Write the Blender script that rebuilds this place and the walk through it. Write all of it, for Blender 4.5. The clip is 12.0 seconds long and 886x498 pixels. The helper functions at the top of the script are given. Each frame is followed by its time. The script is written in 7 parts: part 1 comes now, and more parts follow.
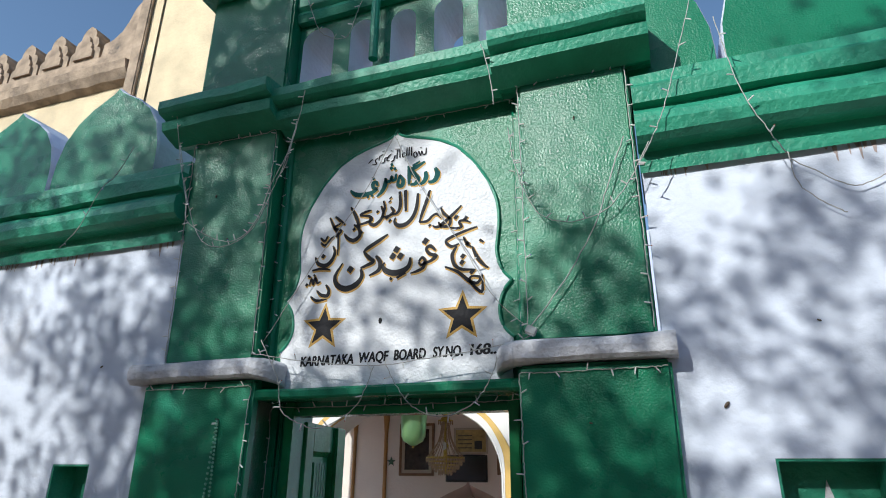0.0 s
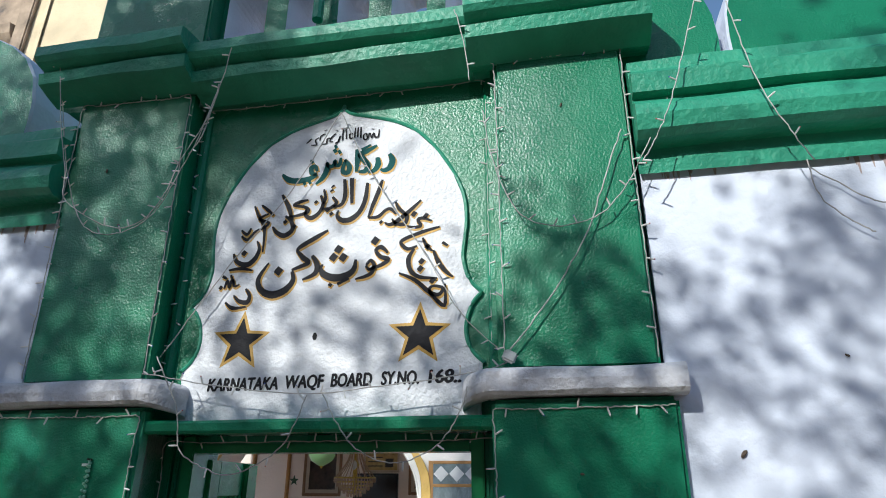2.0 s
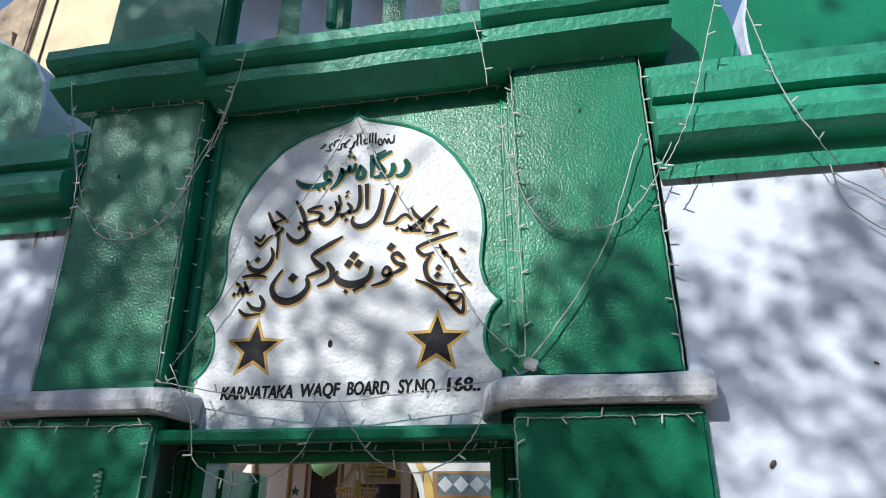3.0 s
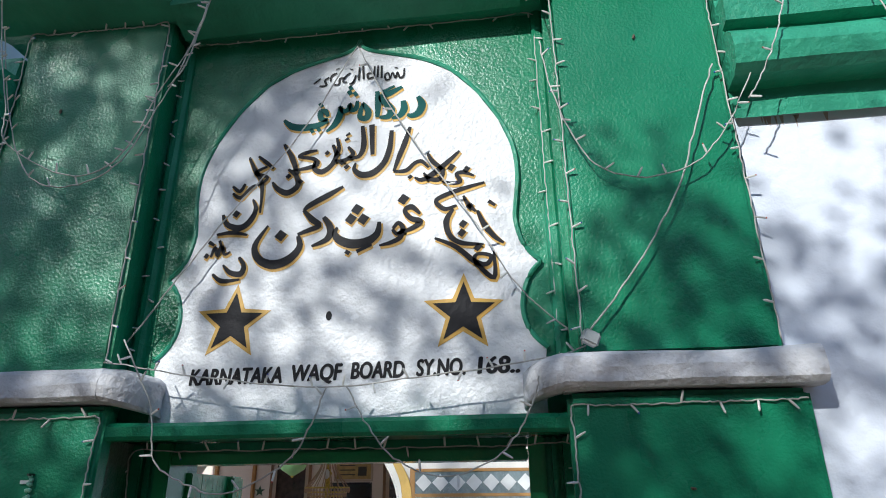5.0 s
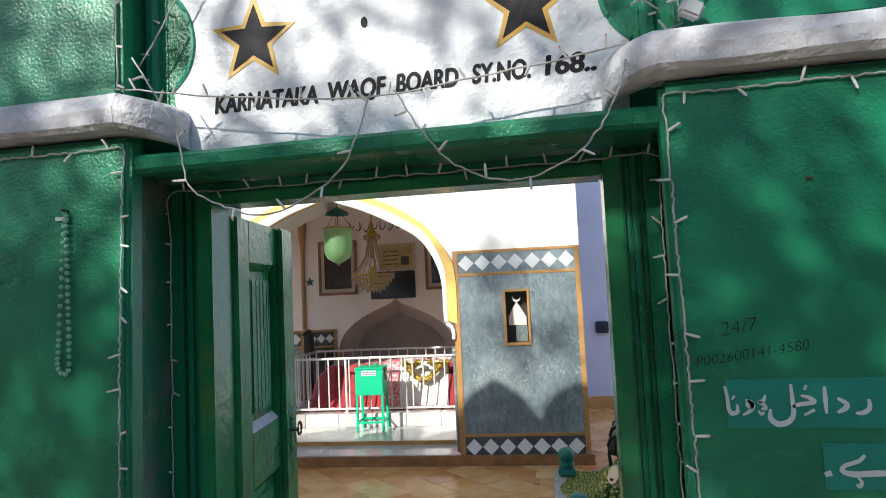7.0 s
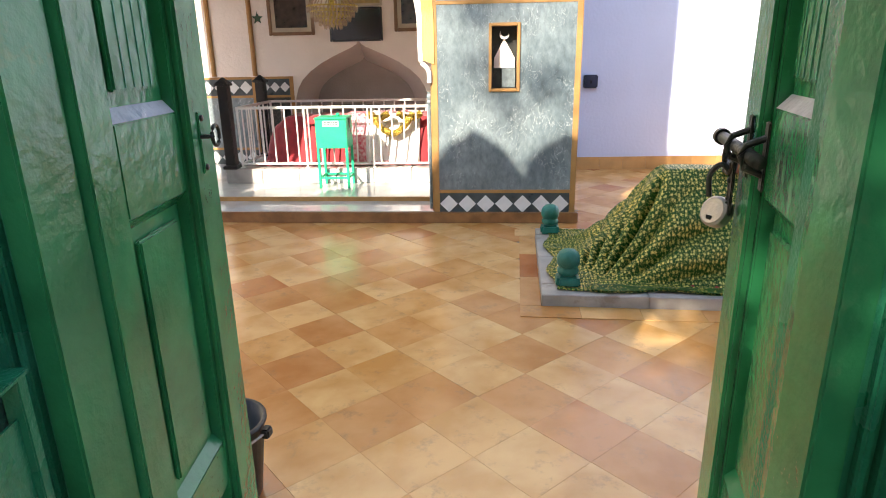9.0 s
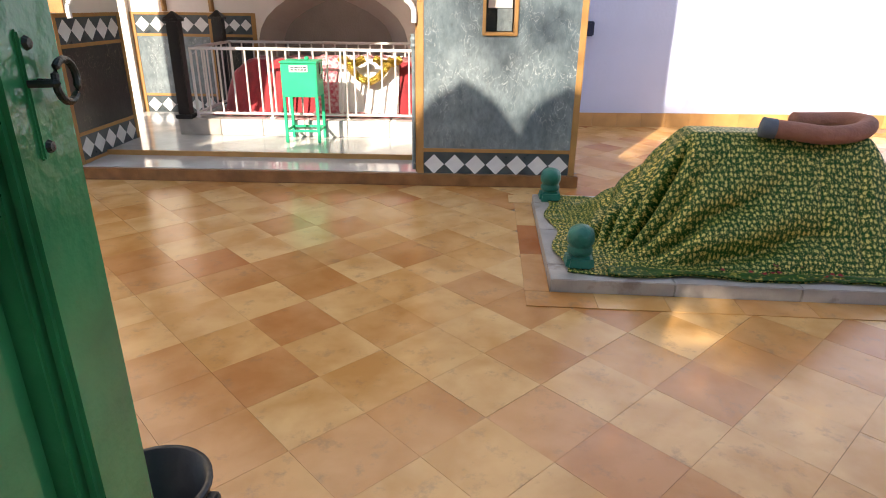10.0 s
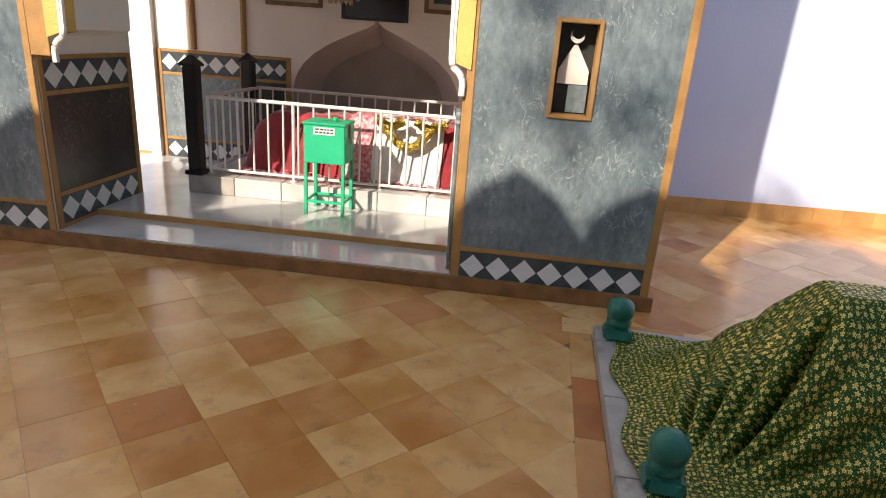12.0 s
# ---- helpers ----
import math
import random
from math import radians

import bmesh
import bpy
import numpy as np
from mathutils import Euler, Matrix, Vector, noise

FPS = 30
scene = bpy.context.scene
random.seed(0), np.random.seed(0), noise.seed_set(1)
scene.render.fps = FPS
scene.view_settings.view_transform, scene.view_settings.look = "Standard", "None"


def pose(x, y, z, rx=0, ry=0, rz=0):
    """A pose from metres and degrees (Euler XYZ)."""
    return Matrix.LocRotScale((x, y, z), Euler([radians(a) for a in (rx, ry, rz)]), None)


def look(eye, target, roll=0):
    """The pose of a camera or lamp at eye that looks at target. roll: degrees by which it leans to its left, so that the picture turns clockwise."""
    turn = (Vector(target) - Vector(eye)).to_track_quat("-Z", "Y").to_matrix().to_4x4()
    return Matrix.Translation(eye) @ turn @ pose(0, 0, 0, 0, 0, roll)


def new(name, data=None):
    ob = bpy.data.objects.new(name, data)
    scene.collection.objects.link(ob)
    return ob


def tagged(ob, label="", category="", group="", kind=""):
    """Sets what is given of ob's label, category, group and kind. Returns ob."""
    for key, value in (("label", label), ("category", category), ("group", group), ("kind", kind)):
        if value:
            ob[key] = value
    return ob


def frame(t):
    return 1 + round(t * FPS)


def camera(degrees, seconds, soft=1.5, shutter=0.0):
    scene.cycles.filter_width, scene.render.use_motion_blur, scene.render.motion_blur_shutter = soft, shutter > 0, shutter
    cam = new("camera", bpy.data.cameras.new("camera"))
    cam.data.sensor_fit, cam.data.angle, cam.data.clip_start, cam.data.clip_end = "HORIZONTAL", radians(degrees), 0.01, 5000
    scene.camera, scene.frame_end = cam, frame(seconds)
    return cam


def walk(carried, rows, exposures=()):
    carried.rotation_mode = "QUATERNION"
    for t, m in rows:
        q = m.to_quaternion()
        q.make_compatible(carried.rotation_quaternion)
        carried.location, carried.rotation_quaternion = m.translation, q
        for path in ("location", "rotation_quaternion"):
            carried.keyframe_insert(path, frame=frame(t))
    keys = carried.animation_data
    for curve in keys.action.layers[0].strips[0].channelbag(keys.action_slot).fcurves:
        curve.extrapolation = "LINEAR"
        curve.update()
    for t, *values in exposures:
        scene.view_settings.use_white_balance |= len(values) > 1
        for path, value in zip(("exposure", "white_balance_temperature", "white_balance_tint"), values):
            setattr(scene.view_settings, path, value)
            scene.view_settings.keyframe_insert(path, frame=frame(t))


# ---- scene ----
cam = camera(71.9, 12.0, soft=1.0)
PATH = [
    (0, (0.13, 0.422, 1.728), (-0.511, 2.182, 2.429), 0.5),
    (0.5, (-0.039, 0.596, 1.782), (-0.52, 2.426, 2.431), -0.5),
    (1, (-0.119, 0.693, 1.853), (-0.487, 2.524, 2.568), -1.2),
    (1.5, (-0.142, 0.756, 1.845), (-0.483, 2.587, 2.575), 0.2),
    (2, (-0.156, 0.772, 1.864), (-0.511, 2.6, 2.593), 0.2),
    (2.5, (-0.166, 0.772, 1.868), (-0.534, 2.608, 2.57), 0.3),
    (2.7, (-0.187, 0.771, 1.864), (-0.54, 2.599, 2.595), 0.5),
    (4.3, (-0.35, 1.061, 1.87), (-0.701, 2.86, 2.67), -1.9),
    (4.5, (-0.372, 1.099, 1.879), (-0.693, 2.9, 2.69), -1.8),
    (5, (-0.457, 1.141, 1.892), (-0.69, 2.982, 2.639), -0.5),
    (5.5, (-0.486, 1.158, 1.888), (-0.74, 3.009, 2.601), 0.1),
    (6, (-0.533, 1.174, 1.876), (-0.769, 3.027, 2.591), 0.6),
    (6.5, (-0.567, 1.241, 1.808), (-0.787, 3.162, 2.321), -0.7),
    (7, (-0.561, 1.382, 1.729), (-0.927, 3.343, 1.869), -2.6),
    (7.1, (-0.571, 1.403, 1.708), (-0.916, 3.371, 1.793), -3.0),
    (7.5, (-0.618, 1.512, 1.615), (-0.98, 3.446, 1.26), -0.5),
    (9.3, (-0.841, 2.255, 1.444), (-1.093, 4.147, 0.846), -1.3),
    (9.5, (-0.882, 2.371, 1.436), (-1.142, 4.273, 0.874), -1.7),
    (10, (-0.989, 2.684, 1.386), (-1.145, 4.533, 0.64), 0.7),
    (10.5, (-0.988, 2.966, 1.398), (-1.143, 4.814, 0.649), -1.6),
    (11, (-0.943, 3.41, 1.499), (-1.342, 5.269, 0.879), -3.3),
    (11.5, (-0.952, 3.597, 1.568), (-1.423, 5.413, 0.874), -1.4),
    (12, (-1.066, 3.801, 1.583), (-1.373, 5.664, 0.924), 4.2),
]
EXPOSURE = [(0.0, 0.18, 5800, 4), (2.0, 0.24, 5800, 4), (4.5, 0.32, 5800, 4), (6.0, 0.36, 5800, 4), (7.0, 0.88, 6200, 5), (7.5, 1.55, 6600, 8), (8.5, 1.7, 6900, 9), (9.5, 1.75, 7100, 10), (10.2, 1.25, 7200, 12), (11.0, 0.9, 7200, 12), (12.0, 0.75, 7100, 12)]
walk(cam, [(t, look(eye, target, roll)) for t, eye, target, roll in PATH], EXPOSURE)

# ---- world, sun, sky ----
SUN_AZ, SUN_EL = 25.7, 30.3   # degrees: bearing of the light's travel from +y towards +x, and height
world = bpy.data.worlds.new("sky")
scene.world = world
world.use_nodes = True
wn = world.node_tree.nodes
sky = wn.new("ShaderNodeTexSky")
sky.sky_type = "NISHITA"
sky.sun_disc = False
sky.sun_elevation = radians(SUN_EL)
sky.sun_rotation = radians(180 + SUN_AZ)
wn["Background"].inputs["Strength"].default_value = 0.135
world.node_tree.links.new(sky.outputs["Color"], wn["Background"].inputs["Color"])
sun = new("sun", bpy.data.lights.new("sun", "SUN"))
sun.data.energy, sun.data.angle, sun.data.color = 4.15, radians(0.7), (1.0, 0.93, 0.82)
_d = Vector((math.sin(radians(SUN_AZ)) * math.cos(radians(SUN_EL)), math.cos(radians(SUN_AZ)) * math.cos(radians(SUN_EL)), -math.sin(radians(SUN_EL))))
sun.matrix_world = look((0, 0, 20), Vector((0, 0, 20)) + _d)


# ---- materials ----
def mat(name, color, rough=0.6, metal=0.0, var=0.25, scale=6.0, bump=0.15, bscale=60.0, color2=None, spec=0.5, coat=0.0, stain=None, stain_scale=1.3, stain_at=0.6, random_tint=0.0, sheen=0.0):
    """A painted, plastered or woven surface: two scales of tone, stains of their own shape, and fine relief."""
    m = bpy.data.materials.new(name)
    m.use_nodes = True
    nt = m.node_tree
    N, L = nt.nodes, nt.links
    b = N["Principled BSDF"]
    b.inputs["Roughness"].default_value = rough
    b.inputs["Metallic"].default_value = metal
    b.inputs["Specular IOR Level"].default_value = spec
    b.inputs["Coat Weight"].default_value = coat
    b.inputs["Sheen Weight"].default_value = sheen
    tc = N.new("ShaderNodeTexCoord")
    n1 = N.new("ShaderNodeTexNoise")
    n1.inputs["Scale"].default_value = scale
    n1.inputs["Detail"].default_value = 6
    L.new(tc.outputs["Object"], n1.inputs["Vector"])
    ramp = N.new("ShaderNodeValToRGB")
    c2 = color2 or tuple(c * (1 - var) for c in color)
    ramp.color_ramp.elements[0].position, ramp.color_ramp.elements[1].position = 0.35, 0.65
    ramp.color_ramp.elements[0].color, ramp.color_ramp.elements[1].color = (*c2, 1), (*color, 1)
    L.new(n1.outputs["Fac"], ramp.inputs["Fac"])
    out = ramp.outputs["Color"]
    if stain:
        n2 = N.new("ShaderNodeTexNoise")
        n2.inputs["Scale"].default_value = stain_scale
        n2.inputs["Detail"].default_value = 9
        n2.inputs["Roughness"].default_value = 0.65
        L.new(tc.outputs["Object"], n2.inputs["Vector"])
        r2 = N.new("ShaderNodeValToRGB")
        r2.color_ramp.elements[0].position, r2.color_ramp.elements[1].position = stain_at, stain_at + 0.1
        L.new(n2.outputs["Fac"], r2.inputs["Fac"])
        mx = N.new("ShaderNodeMixRGB")
        mx.inputs["Color2"].default_value = (*stain, 1)
        L.new(r2.outputs["Color"], mx.inputs["Fac"])
        L.new(out, mx.inputs["Color1"])
        out = mx.outputs["Color"]
    if random_tint:
        oi = N.new("ShaderNodeObjectInfo")
        hsv = N.new("ShaderNodeHueSaturation")
        mr = N.new("ShaderNodeMapRange")
        mr.inputs["To Min"].default_value, mr.inputs["To Max"].default_value = 1 - random_tint, 1 + random_tint
        L.new(oi.outputs["Random"], mr.inputs["Value"])
        L.new(mr.outputs["Result"], hsv.inputs["Value"])
        L.new(out, hsv.inputs["Color"])
        out = hsv.outputs["Color"]
    L.new(out, b.inputs["Base Color"])
    n3 = N.new("ShaderNodeTexNoise")
    n3.inputs["Scale"].default_value = bscale
    n3.inputs["Detail"].default_value = 4
    L.new(tc.outputs["Object"], n3.inputs["Vector"])
    n4 = N.new("ShaderNodeTexNoise")
    n4.inputs["Scale"].default_value = bscale / 9
    L.new(tc.outputs["Object"], n4.inputs["Vector"])
    add = N.new("ShaderNodeMath")
    L.new(n3.outputs["Fac"], add.inputs[0])
    L.new(n4.outputs["Fac"], add.inputs[1])
    bp = N.new("ShaderNodeBump")
    bp.inputs["Strength"].default_value = bump
    bp.inputs["Distance"].default_value = 0.02
    L.new(add.outputs[0], bp.inputs["Height"])
    L.new(bp.outputs["Normal"], b.inputs["Normal"])
    rr = N.new("ShaderNodeMapRange")
    rr.inputs["To Min"].default_value, rr.inputs["To Max"].default_value = max(0.03, rough - 0.1), min(1, rough + 0.12)
    L.new(n1.outputs["Fac"], rr.inputs["Value"])
    L.new(rr.outputs["Result"], b.inputs["Roughness"])
    return m


GREEN = mat("gloss_green_paint", (0.018, 0.20, 0.10), 0.27, var=0.22, scale=3, bump=0.2, bscale=130, spec=0.38, stain=(0.034, 0.25, 0.145), stain_scale=2.2, stain_at=0.56)
GREEN_DK = mat("green_moulding_paint", (0.05, 0.31, 0.19), 0.42, var=0.3, scale=5, bump=0.32, bscale=45, spec=0.38, stain=(0.008, 0.10, 0.055), stain_scale=3, stain_at=0.62)
REVEAL_WORN = mat("worn_green_plaster", (0.018, 0.185, 0.095), 0.33, var=0.2, scale=3, bump=0.4, bscale=120, spec=0.38, stain=(0.13, 0.17, 0.145), stain_scale=2.6, stain_at=0.46)
GREEN_WOOD = mat("brushed_green_door_paint", (0.03, 0.25, 0.095), 0.2, var=0.35, scale=5, bump=0.16, bscale=30, stain=(0.12, 0.21, 0.04), stain_scale=1.5, stain_at=0.6)
LIME = mat("lavender_limewash", (0.70, 0.735, 0.85), 0.85, var=0.16, scale=2.5, bump=0.25, bscale=40, stain=(0.58, 0.59, 0.66), stain_scale=1.1, stain_at=0.58)
LIME_STAIN = mat("rain_stain", (0.45, 0.36, 0.34), 0.9, var=0.3)
SIGN_WHITE = mat("sign_white_paint", (0.75, 0.75, 0.79), 0.5, var=0.07, scale=4, bump=0.35, bscale=80)
SHELF_WHITE = mat("chalky_white_paint", (0.6, 0.59, 0.63), 0.8, var=0.3, scale=8, bump=0.7, bscale=35, stain=(0.3, 0.28, 0.28), stain_scale=5, stain_at=0.62)
BLACK_PAINT = mat("black_sign_paint", (0.014, 0.013, 0.017), 0.6, var=0.2, spec=0.2)
GOLD_PAINT = mat("ochre_sign_paint", (0.62, 0.36, 0.06), 0.5, var=0.2)
TEAL_PAINT = mat("dark_teal_sign_paint", (0.006, 0.085, 0.08), 0.6, var=0.2, spec=0.15)
AQUA_PAINT = mat("aqua_patch_paint", (0.012, 0.26, 0.19), 0.45, var=0.2, scale=4)
WHITE_PAINT = mat("white_letter_paint", (0.6, 0.66, 0.64), 0.5, var=0.1)
CREAM = mat("weathered_cream_plaster", (0.74, 0.6, 0.4), 0.9, var=0.25, scale=1.2, bump=0.6, bscale=12, stain=(0.34, 0.27, 0.2), stain_scale=0.9, stain_at=0.6)
CREAM_OLD = mat("grey_weathered_stucco", (0.45, 0.34, 0.25), 0.95, var=0.5, scale=2.5, bump=0.8, bscale=14, stain=(0.12, 0.1, 0.09), stain_scale=1.4, stain_at=0.6)
SHRINE_WHITE = mat("shrine_white_paint", (0.80, 0.76, 0.72), 0.7, var=0.06, scale=2, bump=0.2, bscale=30)
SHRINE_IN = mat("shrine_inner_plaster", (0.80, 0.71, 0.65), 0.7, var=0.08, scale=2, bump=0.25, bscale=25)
# niche tones step darker than the wall: the recess shade is in the colour
NICHE_SHADE = mat("shade_toned_niche_plaster", (0.5, 0.41, 0.37), 0.8, var=0.12, scale=3, bump=0.3)
NICHE_SHADE_DEEP = mat("deep_shade_niche_plaster", (0.32, 0.26, 0.235), 0.85, var=0.15, scale=3, bump=0.3)
YELLOW = mat("arch_yellow_paint", (0.70, 0.45, 0.12), 0.5, var=0.15, scale=5, bump=0.3)
BORDER = mat("ochre_border_paint", (0.42, 0.22, 0.07), 0.5, var=0.2, scale=8, bump=0.2)
STEP_EDGE = mat("brown_step_stone", (0.30, 0.14, 0.055), 0.35, var=0.35, scale=9, bump=0.15)
DIAMOND = mat("white_marble_tile", (0.72, 0.72, 0.72), 0.35, var=0.12, scale=9, bump=0.05)
DIA_BACK = mat("dark_slate_marble", (0.07, 0.09, 0.1), 0.3, var=0.4, scale=9, bump=0.05)
MARBLE = mat("white_floor_marble", (0.60, 0.59, 0.57), 0.14, var=0.2, scale=3, bump=0.02, coat=0.3)
PLINTH = mat("grey_white_marble", (0.44, 0.395, 0.355), 0.4, var=0.25, scale=6, bump=0.1, stain=(0.27, 0.22, 0.185), stain_scale=4, stain_at=0.55)
BLUE_WALL = mat("pale_blue_wall_paint", (0.55, 0.60, 0.78), 0.75, var=0.06, scale=1.5, bump=0.25, bscale=25)
SKIRT = mat("yellow_stone_skirting", (0.55, 0.30, 0.11), 0.4, var=0.25, scale=4, bump=0.1, random_tint=0.15)
RED = mat("red_grave_cloth", (0.36, 0.02, 0.03), 0.8, var=0.4, scale=10, bump=0.3, sheen=0.3)
PINK = mat("pink_petals", (0.55, 0.06, 0.10), 0.7, var=0.4, scale=30, bump=0.5, color2=(0.7, 0.5, 0.5))
WHITE_CLOTH = mat("white_cotton_cloth", (0.78, 0.76, 0.74), 0.85, var=0.06, bump=0.3)
GOLD = mat("gold_tinsel", (0.6, 0.42, 0.08), 0.3, metal=0.8, var=0.5, scale=60, bump=0.8, bscale=90)
KNOB = mat("teal_green_enamel", (0.008, 0.16, 0.115), 0.38, var=0.3, scale=9, bump=0.3, bscale=70)
BOX_GREEN = mat("bright_green_enamel", (0.01, 0.45, 0.22), 0.4, var=0.1, scale=6, bump=0.1)
RAIL = mat("pale_pink_rail_paint", (0.72, 0.66, 0.64), 0.35, var=0.1, scale=9, bump=0.1)
POST = mat("black_stone_post", (0.02, 0.018, 0.017), 0.35, var=0.3, scale=9, bump=0.1)
FRAME_WOOD = mat("brown_picture_frame_wood", (0.23, 0.12, 0.06), 0.5, var=0.3, scale=20, bump=0.2)
FRAME_PALE = mat("pale_mount_board", (0.5, 0.42, 0.33), 0.6, var=0.15)
PICTURE = mat("dark_print", (0.05, 0.035, 0.03), 0.2, var=0.7, scale=14, bump=0.0)
PRINT_GOLD = mat("gold_print", (0.5, 0.36, 0.13), 0.3, var=0.35, scale=18, bump=0.0)
BLACK_BOARD = mat("black_board", (0.012, 0.01, 0.01), 0.2, var=0.3, bump=0.0)
CABLE = mat("white_plastic_cable", (0.5, 0.48, 0.46), 0.6, var=0.3, scale=30, bump=0.1)
LED = mat("milky_led_bulb", (0.7, 0.68, 0.66), 0.3, var=0.1)
LED_RED = mat("red_led_bulb", (0.5, 0.05, 0.03), 0.3)
LED_BLUE = mat("blue_led_bulb", (0.04, 0.06, 0.5), 0.3)
IRON = mat("dark_worn_iron", (0.05, 0.052, 0.045), 0.45, metal=0.7, var=0.5, scale=30, bump=0.3, stain=(0.16, 0.14, 0.1), stain_scale=14, stain_at=0.6)
STEEL = mat("dull_steel", (0.42, 0.38, 0.34), 0.4, metal=0.8, var=0.25, scale=25, bump=0.15)
BUCKET = mat("black_bucket_plastic", (0.02, 0.02, 0.022), 0.45, bump=0.1)
TERRA = mat("terracotta_cloth_roll", (0.34, 0.135, 0.085), 0.75, var=0.2, scale=14, bump=0.3)
SLATE_CAP = mat("grey_roll_end", (0.1, 0.11, 0.13), 0.7)
PETAL = mat("red_rose_petal", (0.35, 0.015, 0.02), 0.6)
EARTH = mat("dusty_earth", (0.24, 0.18, 0.13), 0.95, var=0.35, scale=1.5, bump=0.5, bscale=20)
LEAF = mat("neem_leaf", (0.06, 0.11, 0.025), 0.5, var=0.4)
BARK = mat("grey_brown_bark", (0.12, 0.085, 0.06), 0.95, var=0.4, scale=9, bump=0.8)
BEAD = mat("pale_green_beads", (0.25, 0.5, 0.36), 0.35)
SWITCH = mat("dark_blue_plastic", (0.012, 0.016, 0.05), 0.4)
TAPE = mat("grey_tape", (0.45, 0.47, 0.48), 0.6)
CRYSTAL = mat("amber_crystal", (0.5, 0.34, 0.24), 0.15, var=0.4, scale=60, bump=0.3, spec=0.8)
STAR_GREEN = mat("dark_green_star_paint", (0.02, 0.07, 0.04), 0.5)


def veined(name, base, dark, vein, rough=0.3):
    """Streaky green marble with pale veins."""
    m = mat(name, base, rough, var=0.3, scale=1.3, bump=0.06, bscale=40, color2=dark)
    nt = m.node_tree
    N, L = nt.nodes, nt.links
    b = N["Principled BSDF"]
    src = b.inputs["Base Color"].links[0].from_socket
    tc = N.new("ShaderNodeTexCoord")
    mp = N.new("ShaderNodeMapping")
    mp.inputs["Scale"].default_value = (9, 9, 5.0)
    mp.inputs["Rotation"].default_value = (0, 0.35, 0)
    L.new(tc.outputs["Object"], mp.inputs["Vector"])
    n = N.new("ShaderNodeTexNoise")
    n.inputs["Scale"].default_value, n.inputs["Detail"].default_value, n.inputs["Distortion"].default_value = 1.5, 9, 1.6
    L.new(mp.outputs["Vector"], n.inputs["Vector"])
    r = N.new("ShaderNodeValToRGB")
    e = r.color_ramp.elements
    e[0].position, e[0].color = 0.489, (0, 0, 0, 1)
    e[1].position, e[1].color = 0.5, (1, 1, 1, 1)
    e2 = e.new(0.511)
    e2.color = (0, 0, 0, 1)
    L.new(n.outputs["Fac"], r.inputs["Fac"])
    n2 = N.new("ShaderNodeTexNoise")
    n2.inputs["Scale"].default_value = 3.0
    L.new(tc.outputs["Object"], n2.inputs["Vector"])
    mul = N.new("ShaderNodeMath")
    mul.operation = "MULTIPLY"
    L.new(r.outputs["Color"], mul.inputs[0])
    keep = N.new("ShaderNodeMapRange")
    keep.inputs["From Min"].default_value, keep.inputs["From Max"].default_value = 0.44, 0.62
    L.new(n2.outputs["Fac"], keep.inputs["Value"])
    L.new(keep.outputs["Result"], mul.inputs[1])
    grain_map = N.new("ShaderNodeMapping")
    grain_map.inputs["Scale"].default_value = (17, 17, 9)
    grain_map.inputs["Rotation"].default_value = (0, 0.12, 0)
    L.new(tc.outputs["Object"], grain_map.inputs["Vector"])
    grain = N.new("ShaderNodeTexNoise")
    grain.inputs["Scale"].default_value, grain.inputs["Detail"].default_value, grain.inputs["Roughness"].default_value = 1.0, 9, 0.72
    L.new(grain_map.outputs["Vector"], grain.inputs["Vector"])
    gr = N.new("ShaderNodeValToRGB")
    gr.color_ramp.elements[0].position, gr.color_ramp.elements[0].color = 0.33, (0.66, 0.68, 0.70, 1)
    gr.color_ramp.elements[1].position, gr.color_ramp.elements[1].color = 0.68, (1.34, 1.34, 1.32, 1)
    L.new(grain.outputs["Fac"], gr.inputs["Fac"])
    fine = N.new("ShaderNodeMixRGB")
    fine.blend_type = "MULTIPLY"
    fine.inputs["Fac"].default_value = 1.0
    L.new(src, fine.inputs["Color1"])
    L.new(gr.outputs["Color"], fine.inputs["Color2"])
    src = fine.outputs["Color"]
    mx = N.new("ShaderNodeMixRGB")
    mx.inputs["Color2"].default_value = (*vein, 1)
    L.new(mul.outputs[0], mx.inputs["Fac"])
    L.new(src, mx.inputs["Color1"])
    L.new(mx.outputs["Color"], b.inputs["Base Color"])
    return m


DADO = veined("green_vein_marble", (0.21, 0.25, 0.265), (0.10, 0.13, 0.147), (0.52, 0.55, 0.55))
DADO_DK = veined("black_vein_marble", (0.045, 0.045, 0.04), (0.02, 0.02, 0.02), (0.25, 0.22, 0.18))


